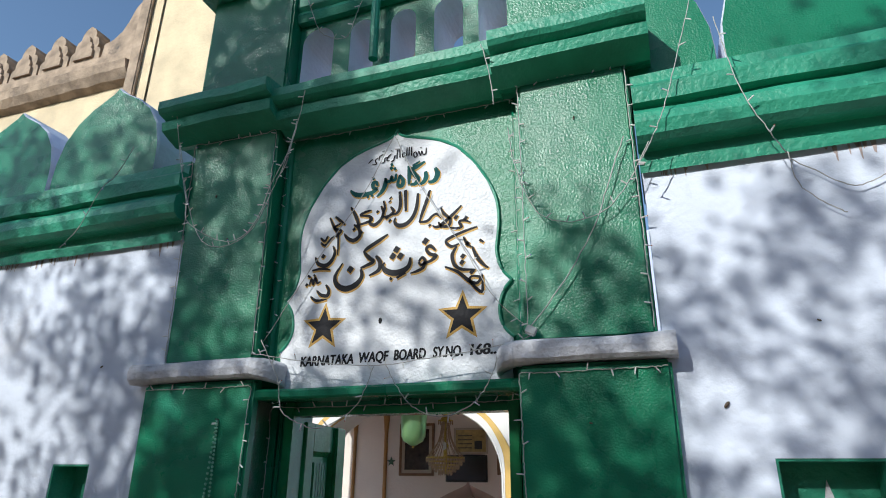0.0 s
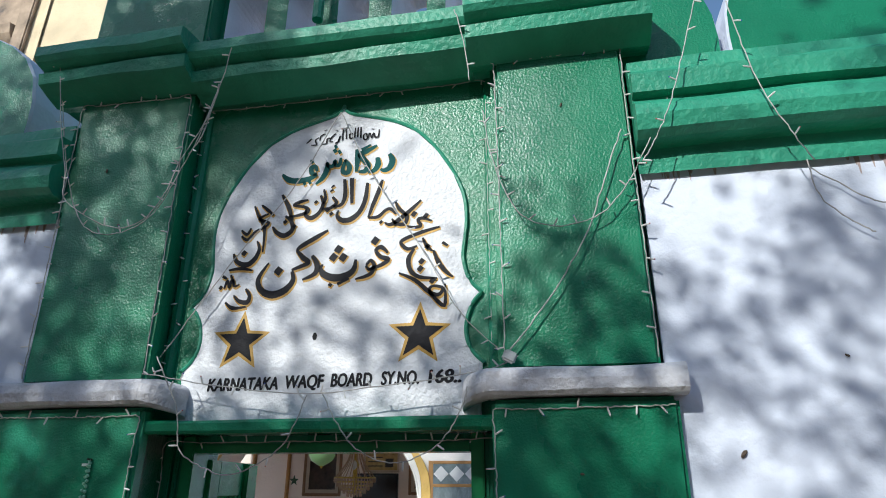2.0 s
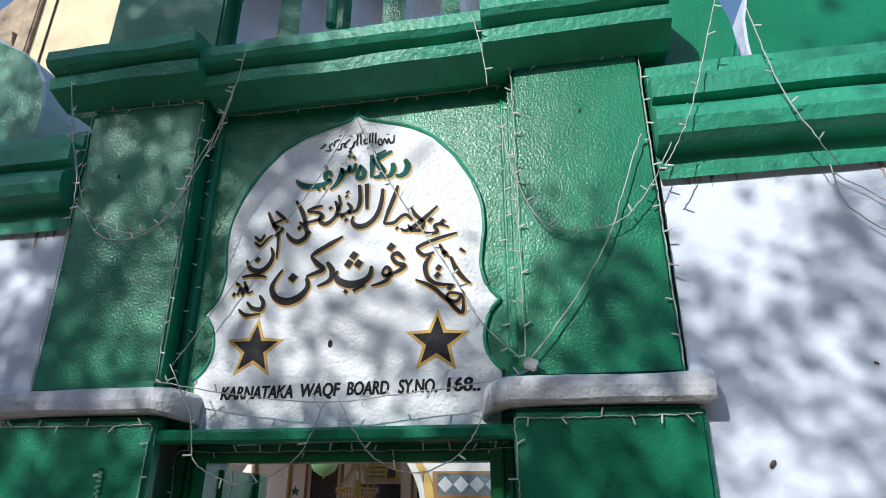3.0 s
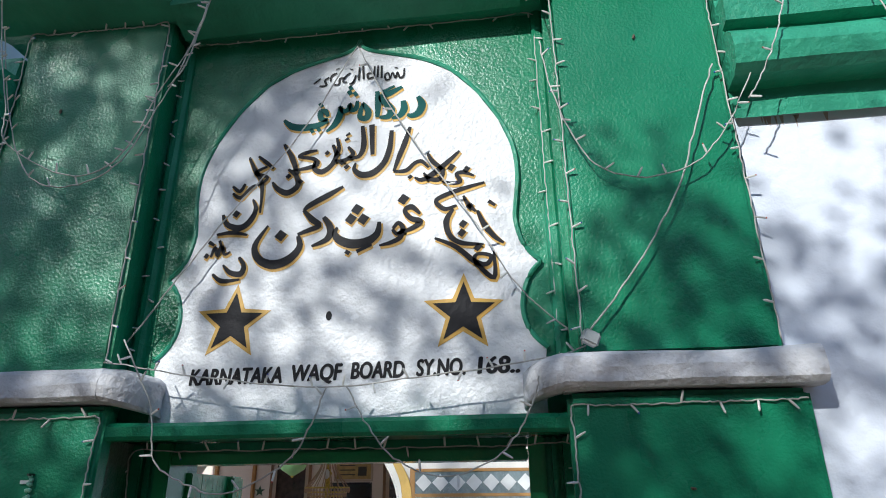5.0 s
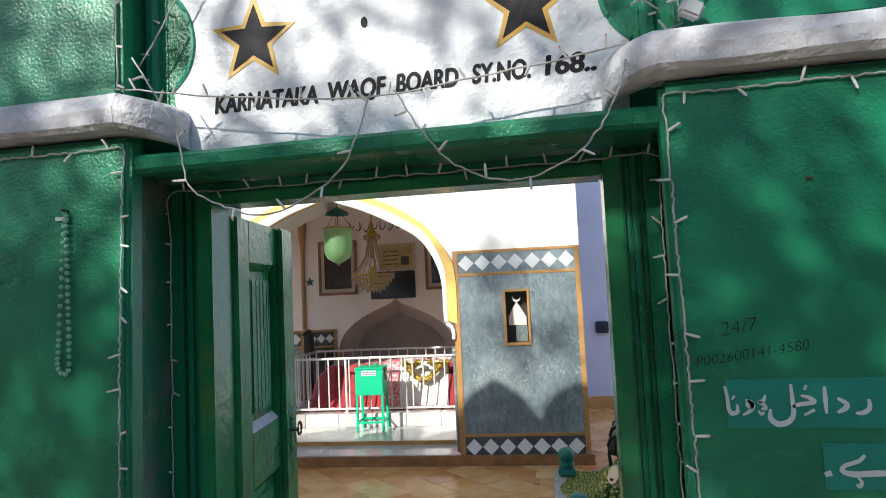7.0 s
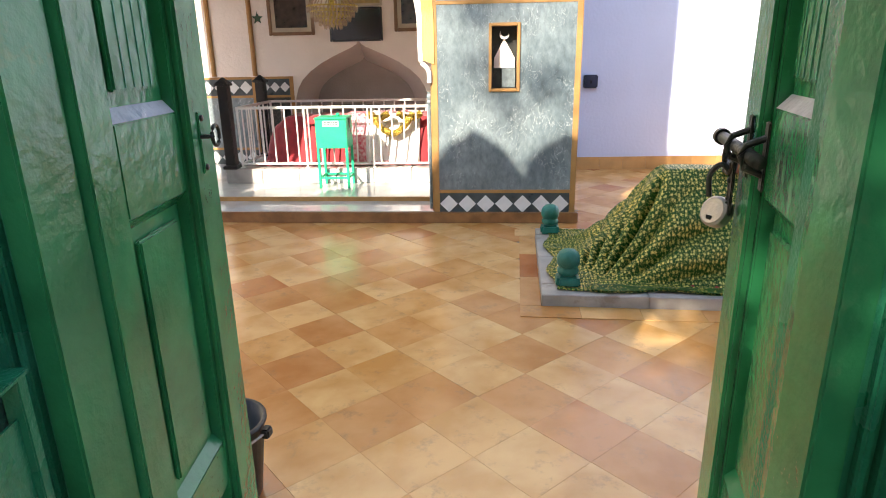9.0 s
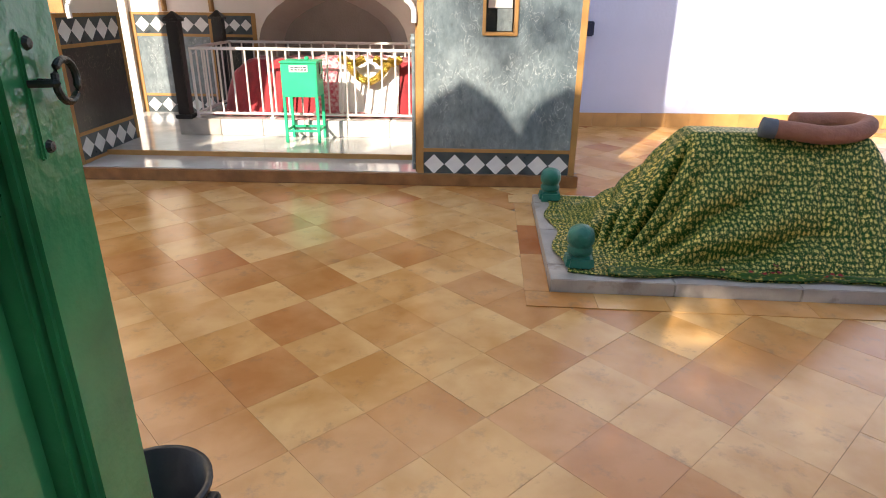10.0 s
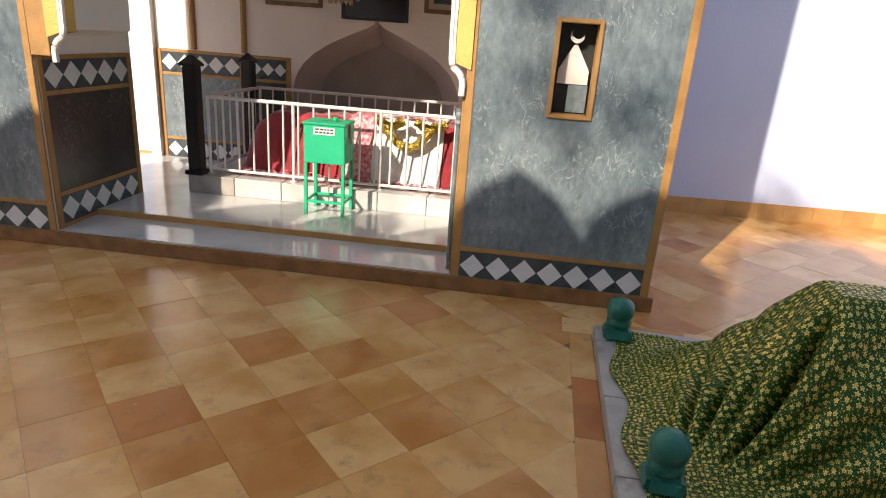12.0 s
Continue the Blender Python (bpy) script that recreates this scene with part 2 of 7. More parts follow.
def tile_material():
    """Yellow sandstone floor tile: each tile its own tone, soft clouding, worn dirt."""
    m = bpy.data.materials.new("yellow_sandstone_tile")
    m.use_nodes = True
    nt = m.node_tree
    N, L = nt.nodes, nt.links
    b = N["Principled BSDF"]
    tc, oi, geo = N.new("ShaderNodeTexCoord"), N.new("ShaderNodeObjectInfo"), N.new("ShaderNodeNewGeometry")
    add = N.new("ShaderNodeMath")
    L.new(oi.outputs["Random"], add.inputs[0])
    L.new(geo.outputs["Random Per Island"], add.inputs[1])
    fr = N.new("ShaderNodeMath")
    fr.operation = "FRACT"
    L.new(add.outputs[0], fr.inputs[0])
    ramp = N.new("ShaderNodeValToRGB")
    ramp.color_ramp.interpolation = "LINEAR"
    e = ramp.color_ramp.elements
    e[0].position, e[0].color = 0.0, (0.67, 0.41, 0.165, 1)
    e[1].position, e[1].color = 1.0, (0.45, 0.16, 0.045, 1)
    for p, c in ((0.3, (0.66, 0.41, 0.165, 1)), (0.58, (0.62, 0.35, 0.12, 1)), (0.8, (0.53, 0.255, 0.082, 1)), (0.93, (0.57, 0.30, 0.11, 1))):
        k = e.new(p)
        k.color = c
    L.new(fr.outputs[0], ramp.inputs["Fac"])
    vm = N.new("ShaderNodeVectorMath")
    L.new(tc.outputs["Object"], vm.inputs[0])
    comb = N.new("ShaderNodeCombineXYZ")
    sc = N.new("ShaderNodeMath")
    sc.operation = "MULTIPLY"
    sc.inputs[1].default_value = 37.0
    L.new(fr.outputs[0], sc.inputs[0])
    L.new(sc.outputs[0], comb.inputs["Z"])
    L.new(comb.outputs["Vector"], vm.inputs[1])
    n1 = N.new("ShaderNodeTexNoise")
    n1.inputs["Scale"].default_value, n1.inputs["Detail"].default_value, n1.inputs["Distortion"].default_value = 3.4, 5, 0.2
    L.new(vm.outputs["Vector"], n1.inputs["Vector"])
    r1 = N.new("ShaderNodeValToRGB")
    r1.color_ramp.elements[0].position, r1.color_ramp.elements[0].color = 0.36, (0.86, 0.71, 0.56, 1)
    r1.color_ramp.elements[1].position, r1.color_ramp.elements[1].color = 0.62, (1.08, 1.04, 1.08, 1)
    L.new(n1.outputs["Fac"], r1.inputs["Fac"])
    mx = N.new("ShaderNodeMixRGB")
    mx.blend_type = "MULTIPLY"
    mx.inputs["Fac"].default_value = 1.0
    L.new(ramp.outputs["Color"], mx.inputs["Color1"])
    L.new(r1.outputs["Color"], mx.inputs["Color2"])
    n2 = N.new("ShaderNodeTexNoise")
    n2.inputs["Scale"].default_value, n2.inputs["Detail"].default_value = 9.0, 10
    n2.inputs["Roughness"].default_value = 0.75
    L.new(vm.outputs["Vector"], n2.inputs["Vector"])
    r2 = N.new("ShaderNodeValToRGB")
    r2.color_ramp.elements[0].position, r2.color_ramp.elements[1].position = 0.55, 0.68
    L.new(n2.outputs["Fac"], r2.inputs["Fac"])
    half = N.new("ShaderNodeMath")
    half.operation = "MULTIPLY"
    half.inputs[1].default_value = 0.5
    L.new(r2.outputs["Color"], half.inputs[0])
    mx2 = N.new("ShaderNodeMixRGB")
    mx2.inputs["Color2"].default_value = (0.26, 0.16, 0.085, 1)
    L.new(half.outputs[0], mx2.inputs["Fac"])
    L.new(mx.outputs["Color"], mx2.inputs["Color1"])
    L.new(mx2.outputs["Color"], b.inputs["Base Color"])
    mr = N.new("ShaderNodeMapRange")
    mr.inputs["To Min"].default_value, mr.inputs["To Max"].default_value = 0.12, 0.32
    L.new(n1.outputs["Fac"], mr.inputs["Value"])
    L.new(mr.outputs["Result"], b.inputs["Roughness"])
    bp = N.new("ShaderNodeBump")
    bp.inputs["Strength"].default_value, bp.inputs["Distance"].default_value = 0.05, 0.02
    L.new(n1.outputs["Fac"], bp.inputs["Height"])
    L.new(bp.outputs["Normal"], b.inputs["Normal"])
    return m


TILE = tile_material()
GROUT = mat("sandy_grout", (0.27, 0.17, 0.09), 0.9)


def brocade_material():
    """Green cloth woven with gold flowers and tendrils, laid out on the cloth's own UV in metres."""
    m = bpy.data.materials.new("green_gold_brocade")
    m.use_nodes = True
    nt = m.node_tree
    N, L = nt.nodes, nt.links
    b = N["Principled BSDF"]
    tc = N.new("ShaderNodeTexCoord")
    def calc(op, a, b=None):
        nd = N.new("ShaderNodeMath")
        nd.operation = op
        for sock, val in zip(nd.inputs, (a, b)):
            if val is None:
                continue
            if isinstance(val, (int, float)):
                sock.default_value = val
            else:
                L.new(val, sock)
        return nd.outputs[0]

    def flowers(scale, shift, size):
        mp = N.new("ShaderNodeMapping")
        mp.inputs["Location"].default_value = (shift, shift * 0.37, 0)
        L.new(tc.outputs["UV"], mp.inputs["Vector"])
        v = N.new("ShaderNodeTexVoronoi")
        v.voronoi_dimensions = "2D"
        v.inputs["Scale"].default_value, v.inputs["Randomness"].default_value = scale, 0.55
        L.new(mp.outputs["Vector"], v.inputs["Vector"])
        sb = N.new("ShaderNodeVectorMath")
        sb.operation = "SUBTRACT"
        L.new(mp.outputs["Vector"], sb.inputs[0])
        L.new(v.outputs["Position"], sb.inputs[1])
        sp = N.new("ShaderNodeSeparateXYZ")
        L.new(sb.outputs["Vector"], sp.inputs[0])
        turn = calc("MULTIPLY", calc("ARCTAN2", sp.outputs["Y"], sp.outputs["X"]), 5.0)
        edge = calc("ADD", calc("MULTIPLY", calc("COSINE", turn), size * 0.22), size * 0.78)
        petal = calc("LESS_THAN", v.outputs["Distance"], edge)
        ring = calc("GREATER_THAN", calc("ABSOLUTE", calc("SUBTRACT", v.outputs["Distance"], size * 0.34)), size * 0.07)
        return calc("MULTIPLY", petal, ring)

    bloom = calc("MAXIMUM", flowers(31.0, 0.0, 0.30), flowers(52.0, 1.7, 0.17))
    n1 = N.new("ShaderNodeTexNoise")
    n1.inputs["Scale"].default_value, n1.inputs["Detail"].default_value, n1.inputs["Distortion"].default_value = 78.0, 1, 1.3
    L.new(tc.outputs["UV"], n1.inputs["Vector"])
    vr = N.new("ShaderNodeValToRGB")
    vr.color_ramp.interpolation = "CONSTANT"
    ve = vr.color_ramp.elements
    ve[0].position, ve[0].color = 0.0, (0, 0, 0, 1)
    ve[1].position, ve[1].color = 0.493, (0.75, 0.75, 0.75, 1)
    k = ve.new(0.508)
    k.color = (0, 0, 0, 1)
    L.new(n1.outputs["Fac"], vr.inputs["Fac"])
    mxm = N.new("ShaderNodeMath")
    mxm.operation = "MAXIMUM"
    L.new(bloom, mxm.inputs[0])
    L.new(vr.outputs["Color"], mxm.inputs[1])
    col = N.new("ShaderNodeMixRGB")
    col.inputs["Color1"].default_value, col.inputs["Color2"].default_value = (0.014, 0.060, 0.003, 1), (0.80, 0.60, 0.16, 1)
    L.new(mxm.outputs[0], col.inputs["Fac"])
    L.new(col.outputs["Color"], b.inputs["Base Color"])
    b.inputs["Specular IOR Level"].default_value = 0.25
    ms = N.new("ShaderNodeMath")
    ms.operation = "MULTIPLY"
    ms.inputs[1].default_value = 0.5
    L.new(mxm.outputs[0], ms.inputs[0])
    L.new(ms.outputs[0], b.inputs["Metallic"])
    rg = N.new("ShaderNodeMapRange")
    rg.inputs["To Min"].default_value, rg.inputs["To Max"].default_value = 0.62, 0.34
    L.new(mxm.outputs[0], rg.inputs["Value"])
    L.new(rg.outputs["Result"], b.inputs["Roughness"])
    return m


BROCADE = brocade_material()
HEM_SATIN = mat("green_hem_satin", (0.018, 0.072, 0.004), 0.5, var=0.3, scale=12, bump=0.2, spec=0.25, stain=(0.62, 0.44, 0.1), stain_scale=46, stain_at=0.54)


def glass_material(name, color, rough=0.1):
    m = bpy.data.materials.new(name)
    m.use_nodes = True
    b = m.node_tree.nodes["Principled BSDF"]
    b.inputs["Base Color"].default_value = (*color, 1)
    b.inputs["Roughness"].default_value = rough
    b.inputs["Transmission Weight"].default_value = 0.75
    return m


GREEN_GLASS = glass_material("green_ribbed_glass", (0.42, 0.78, 0.36), 0.35)


# ---- mesh helpers ----
def root(name, m=None, label="", category="", kind="", group=""):
    ob = new(name)
    ob.empty_display_size = 0.1
    if m is not None:
        ob.matrix_world = m
    return tagged(ob, label, category, group, kind)


def obj(name, bm, material, parent=None, label="", smooth=False):
    me = bpy.data.meshes.new(name)
    bmesh.ops.recalc_face_normals(bm, faces=bm.faces)
    bm.to_mesh(me)
    bm.free()
    if smooth:
        for p in me.polygons:
            p.use_smooth = True
    me.materials.append(material)
    ob = new(name, me)
    if parent is not None:
        ob.parent = parent
    if label:
        ob["label"] = label
    return ob


part = obj


def box(bm, x0, x1, y0, y1, z0, z1, bevel=0.0, m=None, taper=0.0):
    vs = [bm.verts.new(((x0 if i % 2 == 0 else x1) , (y0 if (i // 2) % 2 == 0 else y1), (z0 if i < 4 else z1))) for i in range(8)]
    if taper:
        cx, cy = (x0 + x1) / 2, (y0 + y1) / 2
        for v in vs[4:]:
            v.co.x, v.co.y = cx + (v.co.x - cx) * (1 - taper), cy + (v.co.y - cy) * (1 - taper)
    fs = [bm.faces.new([vs[i] for i in f]) for f in ((0, 2, 3, 1), (4, 5, 7, 6), (0, 1, 5, 4), (2, 6, 7, 3), (0, 4, 6, 2), (1, 3, 7, 5))]
    if m is not None:
        for v in vs:
            v.co = m @ v.co
    if bevel:
        es = {e for f in fs for e in f.edges}
        bmesh.ops.bevel(bm, geom=list(es), offset=bevel, segments=2, affect="EDGES")
    return bm


def boxed(*a, **k):
    return box(bmesh.new(), *a, **k)


def prism(bm, pts, a0, a1, plane="xz"):
    """A flat outline pulled along the third axis from a0 to a1."""
    def at(p, a):
        return (p[0], a, p[1]) if plane == "xz" else (p[0], p[1], a) if plane == "xy" else (a, p[0], p[1])
    v0 = [bm.verts.new(at(p, a0)) for p in pts]
    v1 = [bm.verts.new(at(p, a1)) for p in pts]
    n = len(pts)
    for i in range(n):
        bm.faces.new((v0[i], v0[(i + 1) % n], v1[(i + 1) % n], v1[i]))
    for vs in (v0[::-1], v1):
        f = bm.faces.new(vs)
        if n > 4:
            f.normal_update()
            bmesh.ops.triangulate(bm, faces=[f])
    return bm


def lumpy(bm, prof, x0, x1, amp=0.004, step=0.05, seed=0.0, ends=True):
    """A moulding: the (y, z) profile run along x, uneven as hand plaster is."""
    n = max(2, int((x1 - x0) / step))
    rings = []
    for i in range(n + 1):
        x = x0 + (x1 - x0) * i / n
        ring = []
        for j, (y, z) in enumerate(prof):
            q = Vector((x * 4 + seed, y * 9 + j * 0.37, z * 9))
            ring.append(bm.verts.new((x, y + amp * noise.noise(q), z + amp * noise.noise(q + Vector((7, 3, 1))))))
        rings.append(ring)
    k = len(prof)
    for a, b in zip(rings, rings[1:]):
        for j in range(k):
            bm.faces.new((a[j], a[(j + 1) % k], b[(j + 1) % k], b[j]))
    if ends:
        for r in (rings[0][::-1], rings[-1]):
            f = bm.faces.new(r)
            f.normal_update()
            bmesh.ops.triangulate(bm, faces=[f])
    return bm


def smooth_path(pts, n=6):
    pts = [Vector(p) for p in pts]
    out = []
    for i in range(len(pts) - 1):
        p0, p1, p2, p3 = pts[max(i - 1, 0)], pts[i], pts[i + 1], pts[min(i + 2, len(pts) - 1)]
        for s in range(n):
            t = s / n
            out.append(0.5 * ((2 * p1) + (p2 - p0) * t + (2 * p0 - 5 * p1 + 4 * p2 - p3) * t * t + (3 * p1 - p0 - 3 * p2 + p3) * t ** 3))
    out.append(pts[-1])
    return out


def tube(bm, pts, r, n=6, cap=True, taper=None):
    pts = [Vector(p) for p in pts]
    rings = []
    for i, p in enumerate(pts):
        d = (pts[min(i + 1, len(pts) - 1)] - pts[max(i - 1, 0)]).normalized()
        up = Vector((0, 0, 1)) if abs(d.z) < 0.9 else Vector((0, 1, 0))
        s = d.cross(up).normalized()
        u = s.cross(d)
        rr = r if taper is None else r + (taper - r) * i / (len(pts) - 1)
        rings.append([bm.verts.new(p + rr * (math.cos(2 * math.pi * k / n) * s + math.sin(2 * math.pi * k / n) * u)) for k in range(n)])
    for a, b in zip(rings, rings[1:]):
        for k in range(n):
            bm.faces.new((a[k], a[(k + 1) % n], b[(k + 1) % n], b[k]))
    if cap:
        bm.faces.new(rings[0][::-1])
        bm.faces.new(rings[-1])
    return bm


def lathe(bm, prof, segs=24, c=(0, 0, 0), cap=True):
    rings = [[bm.verts.new((c[0] + r * math.cos(2 * math.pi * k / segs), c[1] + r * math.sin(2 * math.pi * k / segs), c[2] + z)) for k in range(segs)] for r, z in prof]
    for a, b in zip(rings, rings[1:]):
        for k in range(segs):
            bm.faces.new((a[k], a[(k + 1) % segs], b[(k + 1) % segs], b[k]))
    if cap:
        bm.faces.new(rings[0][::-1])
        bm.faces.new(rings[-1])
    return bm


def flat_ribbon(bm, pts, widths, y, nib=0.6):
    """A brush stroke lying in the plane y: broad across the nib's slant, thin along it."""
    p3 = smooth_path([(x, 0, z) for x, z in pts], 5)
    n = len(p3)
    left, right = [], []
    for i, p in enumerate(p3):
        t = i / (n - 1)
        d = (p3[min(i + 1, n - 1)] - p3[max(i - 1, 0)]).normalized()
        k = t * (len(widths) - 1)
        j = min(int(k), len(widths) - 2) if len(widths) > 1 else 0
        w = widths[j] + (widths[j + 1] - widths[j]) * (k - j) if len(widths) > 1 else widths[0]
        s = Vector((-d.z, 0, d.x))
        left.append(bm.verts.new((p.x + s.x * w / 2, y, p.z + s.z * w / 2)))
        right.append(bm.verts.new((p.x - s.x * w / 2, y, p.z - s.z * w / 2)))
    for i in range(n - 1):
        bm.faces.new((left[i], left[i + 1], right[i + 1], right[i]))
    return bm


def words(name, text, size, m, material, parent, extrude=0.0006, shear=0.0, bold=0.0):
    c = bpy.data.curves.new(name, "FONT")
    c.body, c.size, c.extrude, c.shear, c.offset = text, size, extrude, shear, bold
    c.align_x = "LEFT"
    ob = new(name, c)
    bpy.context.view_layer.update()
    me = bpy.data.meshes.new_from_object(ob.evaluated_get(bpy.context.evaluated_depsgraph_get()))
    bpy.data.objects.remove(ob)
    me.materials.clear()
    me.materials.append(material)
    o = new(name, me)
    o.matrix_world = m
    o.parent = parent
    return o

# ---- the street front ----
SG, PL, WL, FR = 2.65, 2.547, 2.582, 2.798     # depths: sign recess, pilasters, wall, door frame
BACK = 2.98                                     # inner face of the street wall
SHADE_L, SHADE_R = -9.0, 5.5

ground = tagged(obj("ground", boxed(-260, 260, -260, 2.3, -0.3, 0.0), EARTH), "dusty bare earth in front of the gateway", "ground", kind="structure")
ground2 = tagged(obj("ground", boxed(-260, 260, 12.6, 260, -0.3, -0.004), EARTH), "dusty bare earth beyond the shrine courtyard", "ground", kind="structure")

# unseen wall, added to cut low sky light and its reflection on the gateway
tagged(obj("wall_south", boxed(-70, 70, -21.6, -21, 0, 12), CREAM_OLD), "unseen plaster wall added behind the camera to block low sky", "wall", kind="structure")


def wall_with_niche(name, x0, x1, nx0, nx1, nz0, nz1, label):
    w = root(name, label=label, category="wall", kind="structure")
    bm = bmesh.new()
    box(bm, x0, nx0, WL, BACK, 0, 2.84)
    box(bm, nx1, x1, WL, BACK, 0, 2.84)
    box(bm, nx0, nx1, WL, BACK, 0, nz0)
    box(bm, nx0, nx1, WL, BACK, nz1, 2.84)
    box(bm, nx0, nx1, WL + 0.13, BACK, nz0, nz1)
    part("plaster", bm, LIME, w)
    d = WL + 0.126
    bm = bmesh.new()
    box(bm, nx0 + 0.002, nx1 - 0.002, d - 0.004, d, nz0, nz1)
    box(bm, nx0, nx0 + 0.008, WL + 0.004, d - 0.004, nz0, nz1)
    box(bm, nx1 - 0.008, nx1, WL + 0.004, d - 0.004, nz0, nz1)
    box(bm, nx0 + 0.008, nx1 - 0.008, WL + 0.004, d - 0.004, nz1 - 0.008, nz1)
    part("niche_lining", bm, GREEN_DK, w, "green-painted niche")
    c, hw = (nx0 + nx1) / 2, (nx1 - nx0) * 0.3
    pts = [(c - hw, nz0 + 0.01), (c + hw, nz0 + 0.01), (c + hw, nz1 - 0.28), (c + hw * 0.55, nz1 - 0.17), (c + hw * 0.14, nz1 - 0.11), (c, nz1 - 0.06), (c - hw * 0.14, nz1 - 0.11), (c - hw * 0.55, nz1 - 0.17), (c - hw, nz1 - 0.28)]
    part("niche_arch", prism(bmesh.new(), pts, d - 0.012, d - 0.0045), SHELF_WHITE, w)
    # streaks that rain has washed down from the moulding
    bm = bmesh.new()
    random.seed(5)
    for _ in range(80):
        x = random.uniform(x0 + 0.05 if x0 > 0 else max(x0, -4.2), min(x1 - 0.02, 2.0))
        if nx0 - 0.02 < x < nx1 + 0.02:
            continue
        w0, l = random.uniform(0.002, 0.009), random.uniform(0.012, 0.05) * (1.6 if random.random() < 0.2 else 1)
        v = [bm.verts.new(p) for p in ((x - w0, WL - 0.002, 2.795), (x + w0, WL - 0.002, 2.795), (x + w0 * 0.3, WL - 0.002, 2.795 - l), (x - w0 * 0.4, WL - 0.002, 2.795 - l * 0.9))]
        bm.faces.new(v)
    part("rain_streaks", bm, LIME_STAIN, w, "brown rain streaks")
    return w


wall_r = wall_with_niche("wall_street_east", 0.13, SHADE_R, 0.41, 0.70, 1.36, 1.79, "lavender-white limewashed wall with a small green niche")
wall_l = wall_with_niche("wall_street_west", SHADE_L, -1.98, -2.53, -2.31, 1.36, 1.77, "lavender-white limewashed wall with a small green niche")

# moulding above the side walls
COR = [(WL - 0.022, 2.785), (WL - 0.028, 2.828), (WL - 0.008, 2.838), (WL - 0.01, 2.878), (WL - 0.070, 2.884), (WL - 0.096, 2.902), (WL - 0.108, 2.945), (WL - 0.102, 2.985), (WL - 0.080, 3.014), (WL - 0.060, 3.019), (WL - 0.060, 3.034), (WL - 0.094, 3.04), (WL - 0.102, 3.108), (WL - 0.086, 3.122), (WL - 0.046, 3.127), (WL - 0.04, 3.198), (WL + 0.02, 3.205), (BACK, 3.20), (BACK, 2.845), (WL + 0.005, 2.845)]
for nm, a, b in (("cornice_east", 0.125, SHADE_R), ("cornice_west", SHADE_L, -1.985)):
    tagged(obj(nm, lumpy(bmesh.new(), COR, a, b, 0.007, 0.04, seed=a), GREEN_DK), "green-painted plaster cornice with chipped edges", "cornice", kind="structure")


# pointed merlons on the parapet
def merlon_mesh():
    half = [(0.372, 0.0), (0.374, 0.10), (0.368, 0.2), (0.335, 0.33), (0.265, 0.44), (0.17, 0.52), (0.08, 0.57), (0.03, 0.60), (0.0, 0.63)]
    pts = half + [(-x, z) for x, z in half[-2::-1]]
    n = len(pts)
    bm = bmesh.new()
    layers = []
    for y, s in ((0.0, 1.0), (0.012, 1.015), (0.30, 1.015), (0.312, 1.0)):
        layers.append([bm.verts.new((x * s, y, z * (s if z else 1))) for x, z in pts])
    for a, b in zip(layers, layers[1:]):
        for i in range(n):
            bm.faces.new((a[i], a[(i + 1) % n], b[(i + 1) % n], b[i]))
    for r in (layers[0][::-1], layers[-1]):
        f = bm.faces.new(r)
        f.normal_update()
        bmesh.ops.triangulate(bm, faces=[f])
    bmesh.ops.recalc_face_normals(bm, faces=bm.faces)
    me = bpy.data.meshes.new("merlon")
    bm.to_mesh(me)
    bm.free()
    me.materials.append(GREEN)
    me.materials.append(LIME)
    for p in me.polygons:
        if abs(p.normal.y) < 0.6:
            p.material_index = 1
    return me


MERLON = merlon_mesh()
for k in range(-9, 9):
    x = -2.665 + 0.785 * k
    if -2.6 < x < -0.4 or x > SHADE_R - 0.4 or x < SHADE_L + 0.3:
        continue
    o = new("merlon", MERLON)
    o.location = (x - 0.02 if x < -1 else x + 0.385, WL + 0.03, 3.21)
    tagged(o, "green pointed plaster merlon with lavender sides", "merlon", "parapet merlons", "structure")

# ---- the gateway ----
gate = root("gateway", label="green painted gateway block with pilasters and balustrade", category="gateway", kind="structure")
bm = bmesh.new()
box(bm, -1.975, -1.561, WL + 0.01, BACK, 0, 2.029)
box(bm, -0.296, 0.12, WL + 0.01, BACK, 0, 2.029)
box(bm, -1.975, -1.5, WL + 0.01, BACK, 2.03, 3.27)
box(bm, -0.34, 0.12, WL + 0.01, BACK, 2.03, 3.27)
box(bm, -1.5, -0.34, SG + 0.02, BACK, 2.03, 3.27)
part("wall_core", bm, GREEN, gate)
# recess behind the sign
part("sign_recess", boxed(-1.5, -0.34, SG, SG + 0.019, 2.062, 3.27), GREEN, gate)


def slab(name, pts, y0, y1, material, label=""):
    """An upright slab with softened front edges."""
    bm = bmesh.new()
    prism(bm, pts, y0, y1)
    es = [e for e in bm.edges if all(abs(v.co.y - y0) < 1e-5 for v in e.verts)] + [e for e in bm.edges if abs(e.verts[0].co.y - e.verts[1].co.y) > 1e-4]
    bmesh.ops.bevel(bm, geom=es, offset=0.012, segments=3, affect="EDGES")
    return part(name, bm, material, gate, label, smooth=False)


